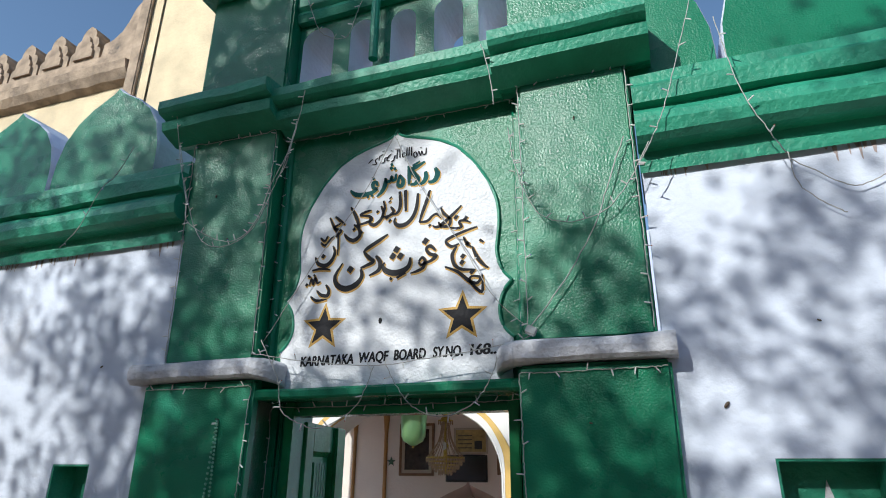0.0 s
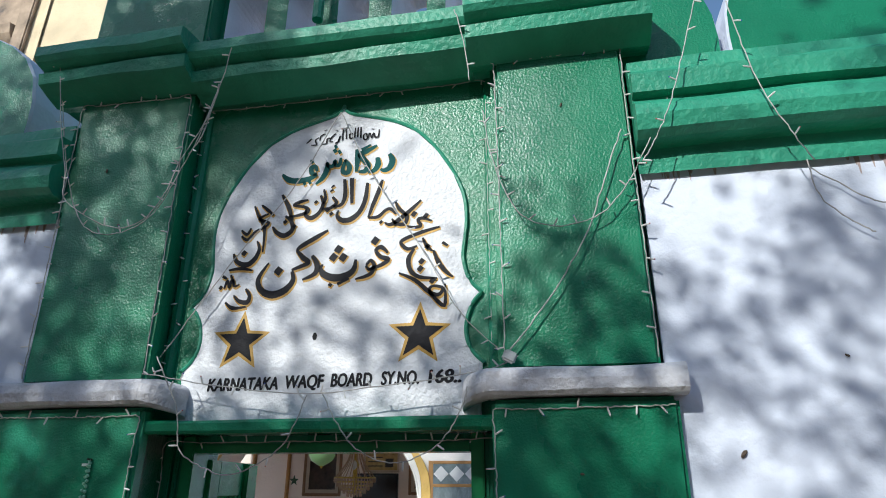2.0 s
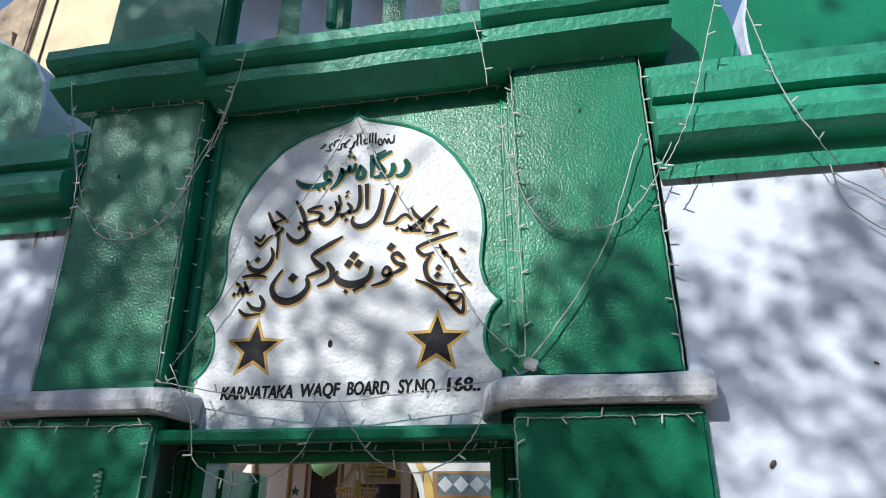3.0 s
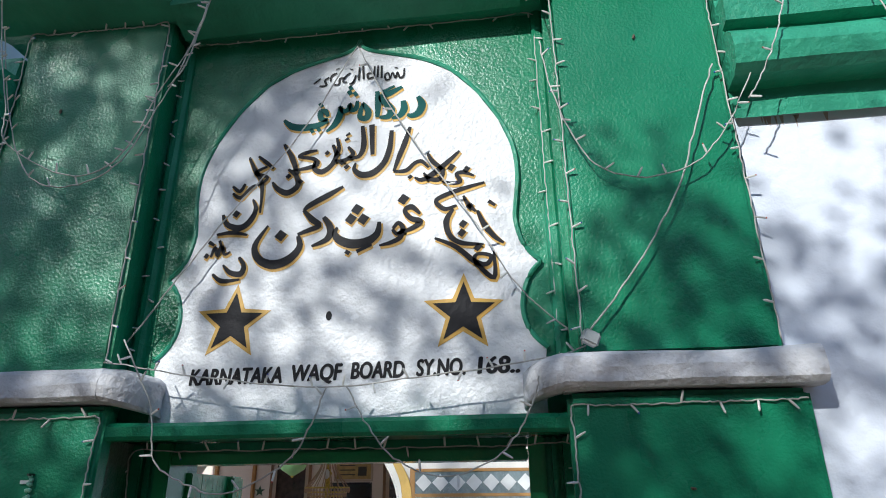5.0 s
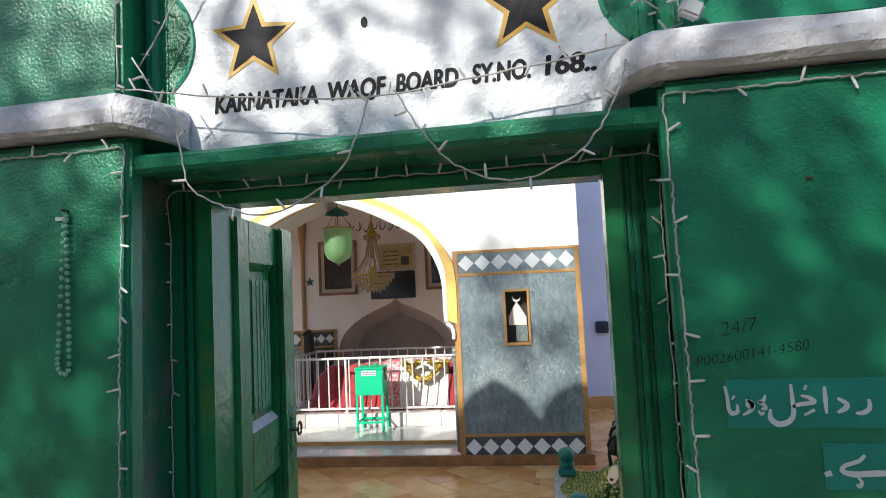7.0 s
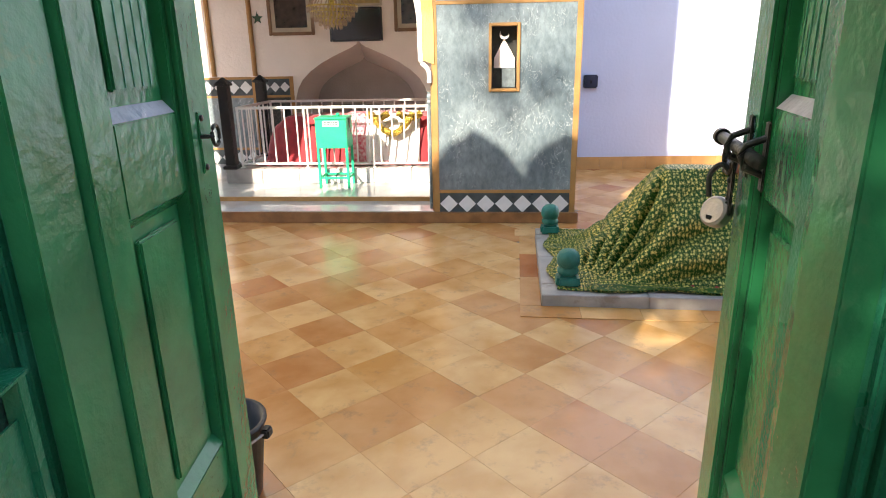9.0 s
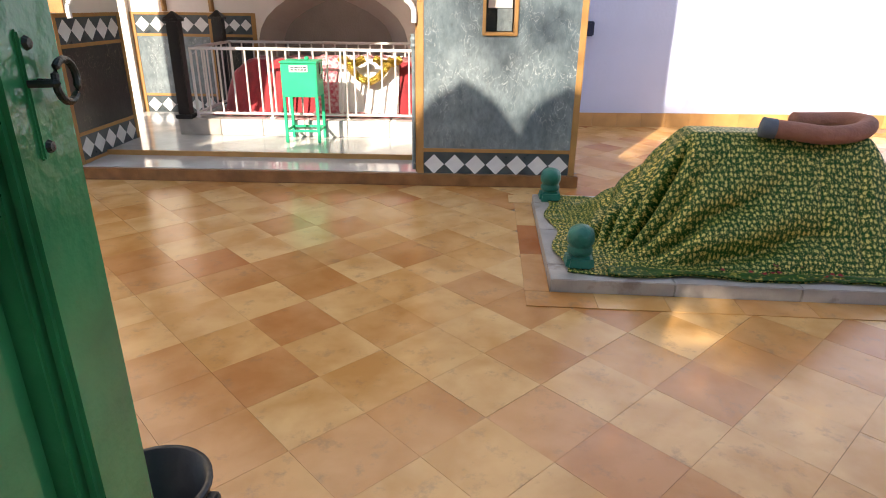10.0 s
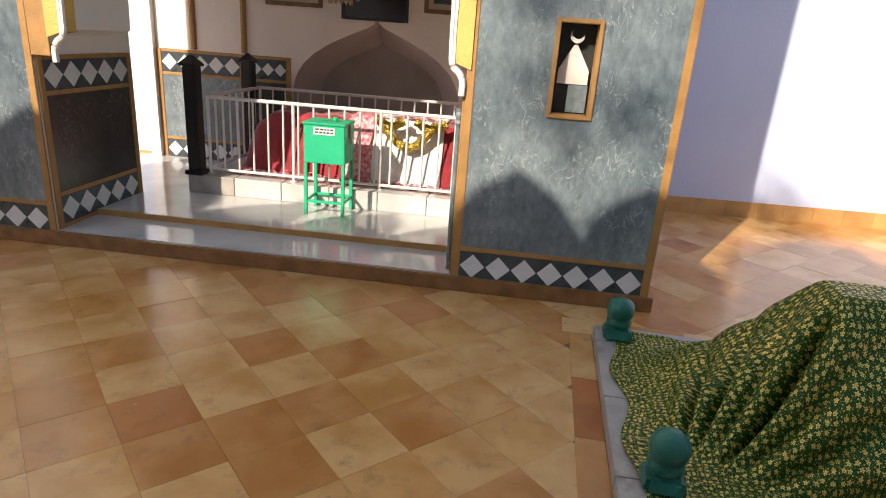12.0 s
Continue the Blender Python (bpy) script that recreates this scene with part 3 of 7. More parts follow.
slab("pilaster", [(-0.32, 2.18), (0.118, 2.18), (0.112, 3.28), (-0.322, 3.28)], PL, WL + 0.009, GREEN)
slab("pilaster", [(-1.95, 2.18), (-1.485, 2.18), (-1.492, 3.31), (-1.985, 3.31)], PL, WL + 0.009, GREEN)
slab("pilaster_base", [(-0.345, 0.0), (0.135, 0.0), (0.152, 2.10), (-0.36, 2.10)], PL, WL + 0.009, GREEN)
slab("pilaster_base", [(-2.01, 0.0), (-1.485, 0.0), (-1.465, 2.10), (-2.04, 2.10)], PL, WL + 0.009, GREEN)
# rounded plaster strip beside the sign
for x in (-1.475, -0.352):
    part("sign_margin", tube(bmesh.new(), [(x, SG + 0.005, 2.19), (x, SG + 0.005, 3.27)], 0.022, 10), GREEN, gate)

# white ledge that turns in to the sign
LEDGE = [(2.512, 2.108), (2.50, 2.118), (2.496, 2.145), (2.502, 2.172), (2.515, 2.184), (WL + 0.008, 2.196), (WL + 0.008, 2.105), (2.53, 2.103)]
for a, b, s in ((-0.365, 0.175, 1), (-2.10, -1.465, -1)):
    part("ledge", lumpy(bmesh.new(), LEDGE, a, b, 0.008, 0.03, seed=a), SHELF_WHITE, gate, "chalky white plaster ledge")
    x_in, out = (a, -1) if s > 0 else (b, 1)
    bm = bmesh.new()
    rings = []
    for i in range(9):
        t = i / 8
        ang = t * math.pi / 2
        cx = x_in + out * 0.09 * math.sin(ang)
        dy = (SG - 2.51) * (1 - math.cos(ang)) * 0.98
        drop = -0.03 * t
        rings.append([bm.verts.new((cx, min(y + dy, SG - 0.004 + (0.02 if j in (5, 6) else 0)), z + drop)) for j, (y, z) in enumerate(LEDGE)])
    for r0, r1 in zip(rings, rings[1:]):
        for j in range(len(LEDGE)):
            bm.faces.new((r0[j], r0[(j + 1) % len(LEDGE)], r1[(j + 1) % len(LEDGE)], r1[j]))
    part("ledge_return", bm, SHELF_WHITE, gate)

# cornice over the pilasters, breaking forward
C1 = [(PL - 0.005, 3.255), (PL - 0.06, 3.275), (PL - 0.115, 3.30), (PL - 0.125, 3.345), (PL - 0.10, 3.355), (PL - 0.105, 3.365), (PL - 0.15, 3.375), (PL - 0.165, 3.395), (PL - 0.165, 3.44), (PL - 0.14, 3.452), (PL + 0.05, 3.47), (BACK, 3.47), (BACK, 3.272), (PL + 0.05, 3.272)]
C2 = [(y + 0.055 if y < BACK - 0.01 else y, z) for y, z in C1]
part("cornice", lumpy(bmesh.new(), C2, -1.47, -0.40, 0.006, 0.035, 3.1), GREEN_DK, gate, "dark green plaster cornice")
part("cornice", lumpy(bmesh.new(), C1, -0.405, 0.21, 0.008, 0.03, 1.1), GREEN_DK, gate, "dark green plaster cornice")
part("cornice", lumpy(bmesh.new(), [(y, z + 0.035) for y, z in C1], -2.10, -1.465, 0.008, 0.03, 2.2), GREEN_DK, gate, "dark green plaster cornice")
# stubs and balustrade over the cornice
for a, b in ((-2.03, -1.50), (-0.36, 0.13)):
    bm = bmesh.new()
    box(bm, a, b, PL + 0.02, BACK, 3.45, 4.22, 0.01)
    part("parapet_pier", bm, GREEN, gate)
    part("parapet_cap", lumpy(bmesh.new(), [(PL - 0.04, 4.221), (PL - 0.05, 4.29), (PL - 0.08, 4.30), (PL - 0.08, 4.36), (BACK, 4.37), (BACK, 4.221)], a - 0.05, b + 0.05, 0.006, 0.04, a), GREEN_DK, gate)
part("parapet_rail", lumpy(bmesh.new(), [(SG - 0.03, 3.98), (SG - 0.045, 4.02), (SG - 0.03, 4.05), (SG - 0.05, 4.07), (SG - 0.05, 4.20), (SG + 0.11, 4.20), (SG + 0.11, 3.98)], -1.498, -0.362, 0.005, 0.04, 8), GREEN_DK, gate)
def arcade_post(x0, x1, l, r):
    """A flat parapet post, with the halves of the round-headed openings beside it; l and r are their half widths."""
    z0, spring, top = 3.466, 3.86, 3.979
    pts = [(x0, z0), (x1, z0), (x1, spring)]
    pts += [(x1 + r * (1 - math.cos(k * math.pi / 12)), spring + min(r, 0.085) * math.sin(k * math.pi / 12)) for k in range(1, 7)] + [(x1 + r, top)] if r else [(x1, top)]
    pts += [(x0 - l, top)] + [(x0 - l * (1 - math.cos(k * math.pi / 12)), spring + min(l, 0.085) * math.sin(k * math.pi / 12)) for k in range(6, 0, -1)] if l else [(x0, top)]
    pts += [(x0, spring)]
    bm = prism(bmesh.new(), pts, SG + 0.005, BACK - 0.04)
    bmesh.ops.recalc_face_normals(bm, faces=bm.faces)
    o = part("parapet_post", bm, GREEN, gate, "flat green parapet post with lavender inner faces")
    o.data.materials.append(LIME)
    for p in o.data.polygons:
        if abs(p.normal.y) < 0.6:
            p.material_index = 1


SLOTS = [(-1.478, -1.294), (-1.197, -1.062), (-0.97, -0.835), (-0.739, -0.592), (-0.515, -0.372)]
halves = [(b - a) / 2 for a, b in SLOTS]
arcade_post(-1.499, -1.478, 0, halves[0])
for k in range(4):
    arcade_post(SLOTS[k][1], SLOTS[k + 1][0], halves[k], halves[k + 1])
arcade_post(-0.372, -0.361, halves[4], 0)
part("drain_pipe", tube(bmesh.new(), [(-1.02, PL + 0.03, 3.60), (-1.02, PL + 0.03, 4.6)], 0.022, 10), GREEN_DK, gate, "green-painted downpipe")

# door head, reveals and frame
part("door_beam", lumpy(bmesh.new(), [(2.572, 2.02), (2.562, 2.028), (2.56, 2.05), (2.57, 2.06), (SG + 0.0, 2.061), (FR + 0.02, 2.061), (FR + 0.02, 2.03), (2.62, 2.03), (2.61, 2.02)], -1.487, -0.347, 0.003, 0.05, 4.4), GREEN, gate, "dark green door head")
for s, xo, paint, lab in ((-1, -1.488, REVEAL_WORN, "glossy green door reveal worn to grey cement"), (1, -0.346, GREEN, "rounded glossy green door reveal")):
    sp = 1.0 if s < 0 else 0.6
    pts = [(xo + s * sp * a, b) for a, b in ((-0.002, WL + 0.0095), (0.004, 2.61), (0.016, 2.66), (0.029, 2.71), (0.037, 2.755), (0.040, 2.80))]
    pts += [(xo + s * 0.072 if s < 0 else xo + 0.049, 2.80), (xo + s * 0.072 if s < 0 else xo + 0.049, WL + 0.0095)]
    part("reveal", prism(bmesh.new(), pts, 0, 2.028, "xy"), paint, gate, lab)

part("crack", prism(bmesh.new(), [(2.676, 1.135), (2.684, 1.13), (2.700, 1.075), (2.706, 1.02), (2.699, 1.045), (2.686, 1.085)], -1.512, -1.499, "yz"), BLACK_PAINT, gate, "dark crack in the plaster")

door_frame = root("door_frame", label="moulded green wooden door frame set in the gateway", category="door frame", kind="structure")
FR_IN_L, FR_IN_R, HEAD = -1.405, -0.452, 1.972
for s, xi in ((-1, FR_IN_L), (1, FR_IN_R)):
    for a, b, y0, y1 in ((0.0, 0.042, 2.764, 2.862), (0.0425, 0.058, 2.778, 2.83), (0.0585, 0.072, 2.768, 2.83), (0.0725, 0.086, 2.786, 2.83), (0.0865, 0.120, 2.772, 2.83)):
        part("jamb" if a == 0 else "jamb_moulding", boxed(*sorted((xi + s * a, xi + s * b)), y0, y1, 0, HEAD + 0.055, 0.004), GREEN_WOOD if a == 0 else GREEN, door_frame)
part("head", boxed(FR_IN_L + 0.0005, FR_IN_R - 0.0005, 2.766, 2.862, HEAD, HEAD + 0.03, 0.004), GREEN_WOOD, door_frame)
part("head_moulding", boxed(FR_IN_L + 0.0005, FR_IN_R - 0.0005, 2.776, 2.83, HEAD + 0.0305, 2.0275, 0.004), GREEN, door_frame)
part("threshold", boxed(FR_IN_L - 0.12, FR_IN_R + 0.12, 2.301, 2.979, -0.3, 0.004), PLINTH, door_frame, "worn stone threshold")
bm = bmesh.new()
box(bm, -1.56, -1.44, 2.8635, BACK, 0, 2.029)
box(bm, -0.417, -0.297, 2.8635, BACK, 0, 2.029)
box(bm, -1.56, -1.5265, 2.831, 2.863, 0, 2.029)
box(bm, -0.33, -0.297, 2.831, 2.863, 0, 2.029)
part("wall_infill", bm, GREEN, gate)


# ---- the sign ----
sign = root("painted_sign", label="white cusped panel with black calligraphy and stars over the door", category="sign")
SCX = -0.905


def sign_outline():
    half = [(0.0, 3.222), (0.012, 3.195), (0.045, 3.176), (0.10, 3.160), (0.20, 3.128), (0.285, 3.078), (0.36, 2.995), (0.42, 2.895), (0.455, 2.80), (0.463, 2.71), (0.455, 2.63), (0.45, 2.575), (0.462, 2.515), (0.483, 2.475), (0.507, 2.449), (0.487, 2.425), (0.467, 2.385), (0.457, 2.335), (0.463, 2.288), (0.483, 2.25), (0.512, 2.222), (0.505, 2.16), (0.505, 2.064)]
    return half


H = sign_outline()
full = [(SCX + x, z) for x, z in H] + [(SCX - x, z) for x, z in H[:0:-1]]
part("panel", prism(bmesh.new(), full, SG - 0.008, SG - 0.0005), SIGN_WHITE, sign, "white painted panel")
rim = bmesh.new()
for s in (1, -1):
    tube(rim, smooth_path([(SCX + s * x * 1.008, SG - 0.008, z + 0.004) for x, z in H[:21]], 3), 0.0065, 6)
part("rim", rim, GREEN_DK, sign, "thin dark green raised rim")


def star_points(cx, cz, r, r2, turn=0.0):
    return [(cx + (r if i % 2 == 0 else r2) * math.sin(turn + i * math.pi / 5), cz + (r if i % 2 == 0 else r2) * math.cos(turn + i * math.pi / 5)) for i in range(10)]


for x in (-1.214, -0.596):
    part("star", prism(bmesh.new(), star_points(x, 2.322, 0.108, 0.048, 0.03), SG - 0.0095, SG - 0.008), GOLD_PAINT, sign, "ochre star border")
    part("star", prism(bmesh.new(), star_points(x, 2.322, 0.084, 0.035, 0.03), SG - 0.0110, SG - 0.0095), BLACK_PAINT, sign, "black painted star")
part("stain_spot", prism(bmesh.new(), [(SCX - 0.045 + 0.008 * math.cos(a), 2.33 + 0.013 * math.sin(a)) for a in [i * math.pi / 5 for i in range(10)]], SG - 0.0095, SG - 0.008), BLACK_PAINT, sign)
FACE = Matrix(((1, 0, 0), (0, 0, -1), (0, 1, 0))).to_4x4()
for word, cur, wide in (("KARNATAKA", -1.317, 0.251), ("WAQF", -1.043, 0.134), ("BOARD", -0.887, 0.138), ("SY.NO.", -0.719, 0.122), ("168..", -0.577, 0.112)):
    wd = words("word", word, 0.058, Matrix.Translation((cur, SG - 0.0085, 2.160 + (cur + 1.32) * 0.010)) @ pose(0, 0, 0, 90, 0, 0), BLACK_PAINT, sign, 0.0008, 0.12)
    wd["label"] = "black block lettering"
    stretch = wide / max(v.co.x for v in wd.data.vertices)
    bm = bmesh.new()
    bm.from_mesh(wd.data)
    for dx, dz in ((0.0022, 0.0008), (0.001, -0.0012), (0.0038, -0.0006), (0.0030, 0.0016), (0.0052, 0.0002)):
        more = bmesh.ops.duplicate(bm, geom=[f for f in bm.faces if f.index < len(wd.data.polygons)])
        bmesh.ops.translate(bm, vec=(dx, dz, 0.0002 + dx * 0.05), verts=[g for g in more["geom"] if isinstance(g, bmesh.types.BMVert)])
        bm.faces.index_update()
    bm.to_mesh(wd.data)
    bm.free()
    wd.scale = (stretch, 1, 1)

# ---- courtyard floor and walls ----
TILT_IN = 3.0
yard = root("floor", label="courtyard floor of diagonal yellow sandstone tiles", category="floor", kind="structure")
part("bedding", boxed(SHADE_L, SHADE_R + 3, 2.98, 12.6, -0.3, -0.004), GROUT, yard)

wall_n = root("wall_north", pose(0.18, 10.39, 0, 0, 0, 6.0), "pale blue painted courtyard wall with stone skirting", "wall", "structure")
part("wall_face", boxed(-0.72, 9.0, 0, 0.3, 0, 5.6), BLUE_WALL, wall_n)
part("wall_face", boxed(-10, -5.35, 0, 0.3, 0, 5.6), BLUE_WALL, wall_n)
part("wall_band", boxed(-0.7, 8.9, -0.014, -0.002, 2.66, 2.70, 0.004), BLUE_WALL, wall_n)
for i in list(range(-30, -18)) + list(range(-2, 24)):
    sk = part("skirting_tile", boxed(i * 0.302, i * 0.302 + 0.299, -0.014, -0.002, 0, 0.165), SKIRT, wall_n)
switch = root("switch_box", pose(-0.09, 10.362, 1.05, 0, 0, 6.0), "small dark blue electrical switch box on the wall", "switch")
part("body", boxed(0, 0.175, -0.075, 0, 0, 0.165, 0.012), SWITCH, switch)
part("cover", boxed(0.02, 0.155, -0.083, -0.076, 0.02, 0.145, 0.003), SWITCH, switch)
part("toggle", boxed(0.07, 0.10, -0.095, -0.084, 0.06, 0.10, 0.003), BLACK_PAINT, switch)
tagged(obj("wall_east", boxed(SHADE_R + 2.7, SHADE_R + 3, 2.98, 12.6, 0, 4.0), BLUE_WALL), "pale blue painted courtyard side wall", "wall", kind="structure")
tagged(obj("wall_east", boxed(SHADE_R, SHADE_R + 3, WL, BACK, 0, 3.2), LIME), "limewashed street wall return", "wall", kind="structure")

# ---- the shrine ----
SH = pose(-0.345, 7.585, 0, 0, 0, 3.4)
shrine = root("shrine", SH, "white domed shrine with an ogee arch and marble dado", "shrine", "structure")
CX, THICK, DEEP, WIDE, ROOF = -2.59, 0.74, 2.48, 5.34, 3.9


def arch_half(hw, spring, rise, tip=0.06, n=14):
    """Half of a four-centred arch from the spring to the pointed crown, as (x from the middle, z)."""
    pts = []
    for i in range(n + 1):
        t = i / n
        a = t * math.pi / 2
        x = hw * math.cos(a) ** 0.85
        z = spring + (rise - tip) * math.sin(a) ** 1.12
        if t > 0.8:
            z += tip * ((t - 0.8) / 0.2) ** 2
        pts.append((x, z))
    return pts


def ogee_half(hw, spring, rise, n=14):
    """Half of an ogee: full at the spring, swept up to a sharp tip."""
    shape = ((1, 0), (0.99, 0.14), (0.95, 0.28), (0.87, 0.42), (0.74, 0.55), (0.57, 0.67), (0.38, 0.77), (0.22, 0.845), (0.10, 0.90), (0.035, 0.945), (0, 1))
    return [(hw * x, spring + rise * z) for x, z in shape]


def wall_with_arch(bm, c, hw, spring, crown, x0, x1, top, y0, y1, base=0.0):
    A = ogee_half(hw, spring, crown - spring)
    prism(bm, [(x0, base), (c - hw, base), (c - hw, spring), *[(c - x, z) for x, z in A[1:]], (c, top), (x0, top)], y0, y1)
    prism(bm, [(x1, base), (x1, top), (c, top), *[(c + x, z) for x, z in A[::-1]], (c + hw, base)], y0, y1)


def pier(x0, x1, wx0, wx1, wz0, wz1):
    for a, b, z0, z1 in ((x0, wx0, 0.1, 2.2), (wx1, x1, 0.1, 2.2), (wx0, wx1, 0.1, wz0), (wx0, wx1, wz1, 2.2)):
        part("pier", boxed(a, b, 0.012, THICK, z0, z1), SHRINE_WHITE, shrine)
WIN = ((-0.775, -0.52), (-4.835, -4.58))
WZ0, WZ1 = 1.165, 1.725
pier(-1.27, 0, *WIN[0], WZ0, WZ1)
pier(-WIDE, -4.07, *WIN[1], WZ0, WZ1)
ARCH_IN = [(1.235, 1.44), (1.23, 1.60), (1.225, 1.80), (1.17, 2.03), (1.01, 2.285), (0.76, 2.45), (0.43, 2.615), (0.13, 2.725), (0.045, 2.77), (0.0, 2.83)]
ARCH_OUT = [(1.345, 1.40), (1.345, 1.62), (1.34, 1.86), (1.29, 2.08), (1.08, 2.385), (0.80, 2.595), (0.45, 2.755), (0.15, 2.85), (0.05, 2.89), (0.0, 2.985)]
A = [(x + 0.03, z + 0.012) for x, z in ARCH_IN[:-1]] + [(0.0, 2.845)]
bm = bmesh.new()
prism(bm, [(-WIDE, 2.2), (-4.07, 2.2), (-4.07, 1.4), *[(CX - x, z) for x, z in A], (CX, ROOF), (-WIDE, ROOF)], 0.012, THICK)
part("arch_wall", bm, SHRINE_WHITE, shrine)
bm = bmesh.new()
prism(bm, [(0, 2.2), (0, ROOF), (CX, ROOF), *[(CX + x, z) for x, z in A[::-1]], (-1.27, 1.4), (-1.27, 2.2)], 0.012, THICK)
part("arch_wall", bm, SHRINE_WHITE, shrine)
# side and back walls
bm = bmesh.new()
box(bm, -0.32, 0, THICK, 2.72, 0.1, ROOF)
part("side_wall", bm, SHRINE_IN, shrine)
bm = bmesh.new()
for a, b, z0, z1 in ((2.42, DEEP + 0.3, 0.1, ROOF),):
    box(bm, -4.83, -4.72, a, b, z0, z1)
part("pier", boxed(-5.0, -4.07, THICK + 0.001, THICK + 0.30, 0.1, ROOF), SHRINE_WHITE, shrine)
SA = arch_half(0.69, 1.7, 1.2)
prism(bm, [(1.041, 1.7), *[(1.731 - x, z) for x, z in SA[1:]], *[(1.731 + x, z) for x, z in SA[-2::-1]], (2.421, ROOF), (1.041, ROOF)], -4.83, -4.72, "yz")
part("side_wall", bm, SHRINE_WHITE, shrine, "white side wall with an open arch")
bm = bmesh.new()
NC, NHW = -2.40, 0.86
wall_with_arch(bm, NC, NHW, 0.88, 1.68, -4.719, -0.321, ROOF, DEEP, DEEP + 0.3, 0.1)
part("back_wall", bm, SHRINE_IN, shrine)
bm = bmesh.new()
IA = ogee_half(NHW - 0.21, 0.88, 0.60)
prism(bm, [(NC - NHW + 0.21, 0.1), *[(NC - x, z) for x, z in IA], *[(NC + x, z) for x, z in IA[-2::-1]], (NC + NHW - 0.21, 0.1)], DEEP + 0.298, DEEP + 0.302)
part("niche_back", bm, NICHE_SHADE_DEEP, shrine, "niche back plaster with the recess shade in its colour")
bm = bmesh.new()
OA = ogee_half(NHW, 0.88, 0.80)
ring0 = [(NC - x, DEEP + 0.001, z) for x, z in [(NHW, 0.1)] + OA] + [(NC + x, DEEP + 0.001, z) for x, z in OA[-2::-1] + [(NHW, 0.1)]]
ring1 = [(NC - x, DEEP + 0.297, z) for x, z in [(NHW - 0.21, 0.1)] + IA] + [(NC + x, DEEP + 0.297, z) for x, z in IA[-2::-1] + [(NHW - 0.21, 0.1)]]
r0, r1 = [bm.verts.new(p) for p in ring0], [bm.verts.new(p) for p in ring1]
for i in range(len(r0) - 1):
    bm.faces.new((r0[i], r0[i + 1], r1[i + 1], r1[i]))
part("niche_splay", bm, NICHE_SHADE, shrine, smooth=False)
part("niche_wall", boxed(NC - NHW - 0.1, NC + NHW + 0.1, DEEP + 0.303, DEEP + 0.42, 0.1, 1.9), NICHE_SHADE, shrine)
part("ceiling", boxed(-5.64, 0, 0.013, DEEP + 0.3, ROOF + 0.001, ROOF + 0.25), SHRINE_IN, shrine)
# yellow arch band with a scalloped white lip
bm = bmesh.new()
OUT = [(p.x, p.z) for p in smooth_path([(x, 0, z) for x, z in ARCH_OUT], 4)]
INN = [(p.x, p.z) for p in smooth_path([(x, 0, z) for x, z in ARCH_IN], 4)]
for s in (1, -1):
    prev = None
    for (xo, zo), (xi, zi) in zip(OUT, INN):
        q = [bm.verts.new((CX + s * xo, -0.012, zo)), bm.verts.new((CX + s * xi, -0.012, zi)), bm.verts.new((CX + s * xi, 0.12, zi)), bm.verts.new((CX + s * xo, 0.02, zo))]
        if prev:
            for j in range(4):
                bm.faces.new((prev[j], prev[(j + 1) % 4], q[(j + 1) % 4], q[j]))
        prev = q
part("arch_band", bm, YELLOW, shrine, "yellow-painted ogee arch band")
bm = bmesh.new()
for s in (1, -1):
    prev = None
    for (xo, zo), (xi, zi) in zip(OUT, INN):
        k = 0.12 + 0.40 * min(1.0, max(0.0, (zi - 1.7) / 0.6))
        xm, zm = xi + (xo - xi) * k, zi + (zo - zi) * k
        q = [bm.verts.new((CX + s * xm, -0.018, zm)), bm.verts.new((CX + s * xi, -0.018, zi)), bm.verts.new((CX + s * xi, -0.0125, zi)), bm.verts.new((CX + s * xm, -0.0125, zm))]
        if prev:
            for j in range(4):
                bm.faces.new((prev[j], prev[(j + 1) % 4], q[(j + 1) % 4], q[j]))
        prev = q
part("arch_fillet", bm, SHRINE_WHITE, shrine, "white inner fillet of the arch band")
bm = bmesh.new()
for s in (1, -1):
    tube(bm, smooth_path([(CX + s * (x - 0.012), -0.006, z) for x, z in INN], 2), 0.014, 6)
    tube(bm, smooth_path([(CX + s * 1.225, -0.006, 1.47), (CX + s * 1.24, -0.01, 1.41), (CX + s * 1.275, -0.012, 1.38), (CX + s * 1.30, -0.012, 1.33), (CX + s * 1.30, -0.012, 1.25)], 4), 0.02, 8)
part("arch_lip", bm, SHRINE_WHITE, shrine, "white lip under the arch band")
part("colonnette", lathe(bmesh.new(), [(0.016, 0.12), (0.016, 1.06), (0.026, 1.08), (0.018, 1.10), (0.026, 1.13), (0.018, 1.15), (0.024, 1.17)], 10, (-1.30, 0.05, 0)), DADO, shrine)
part("arch_jamb_strip", boxed(-4.068, -3.932, -0.004, 0.0115, 1.285, 2.13, 0.003), BORDER, shrine, "ochre painted strip beside the arch")


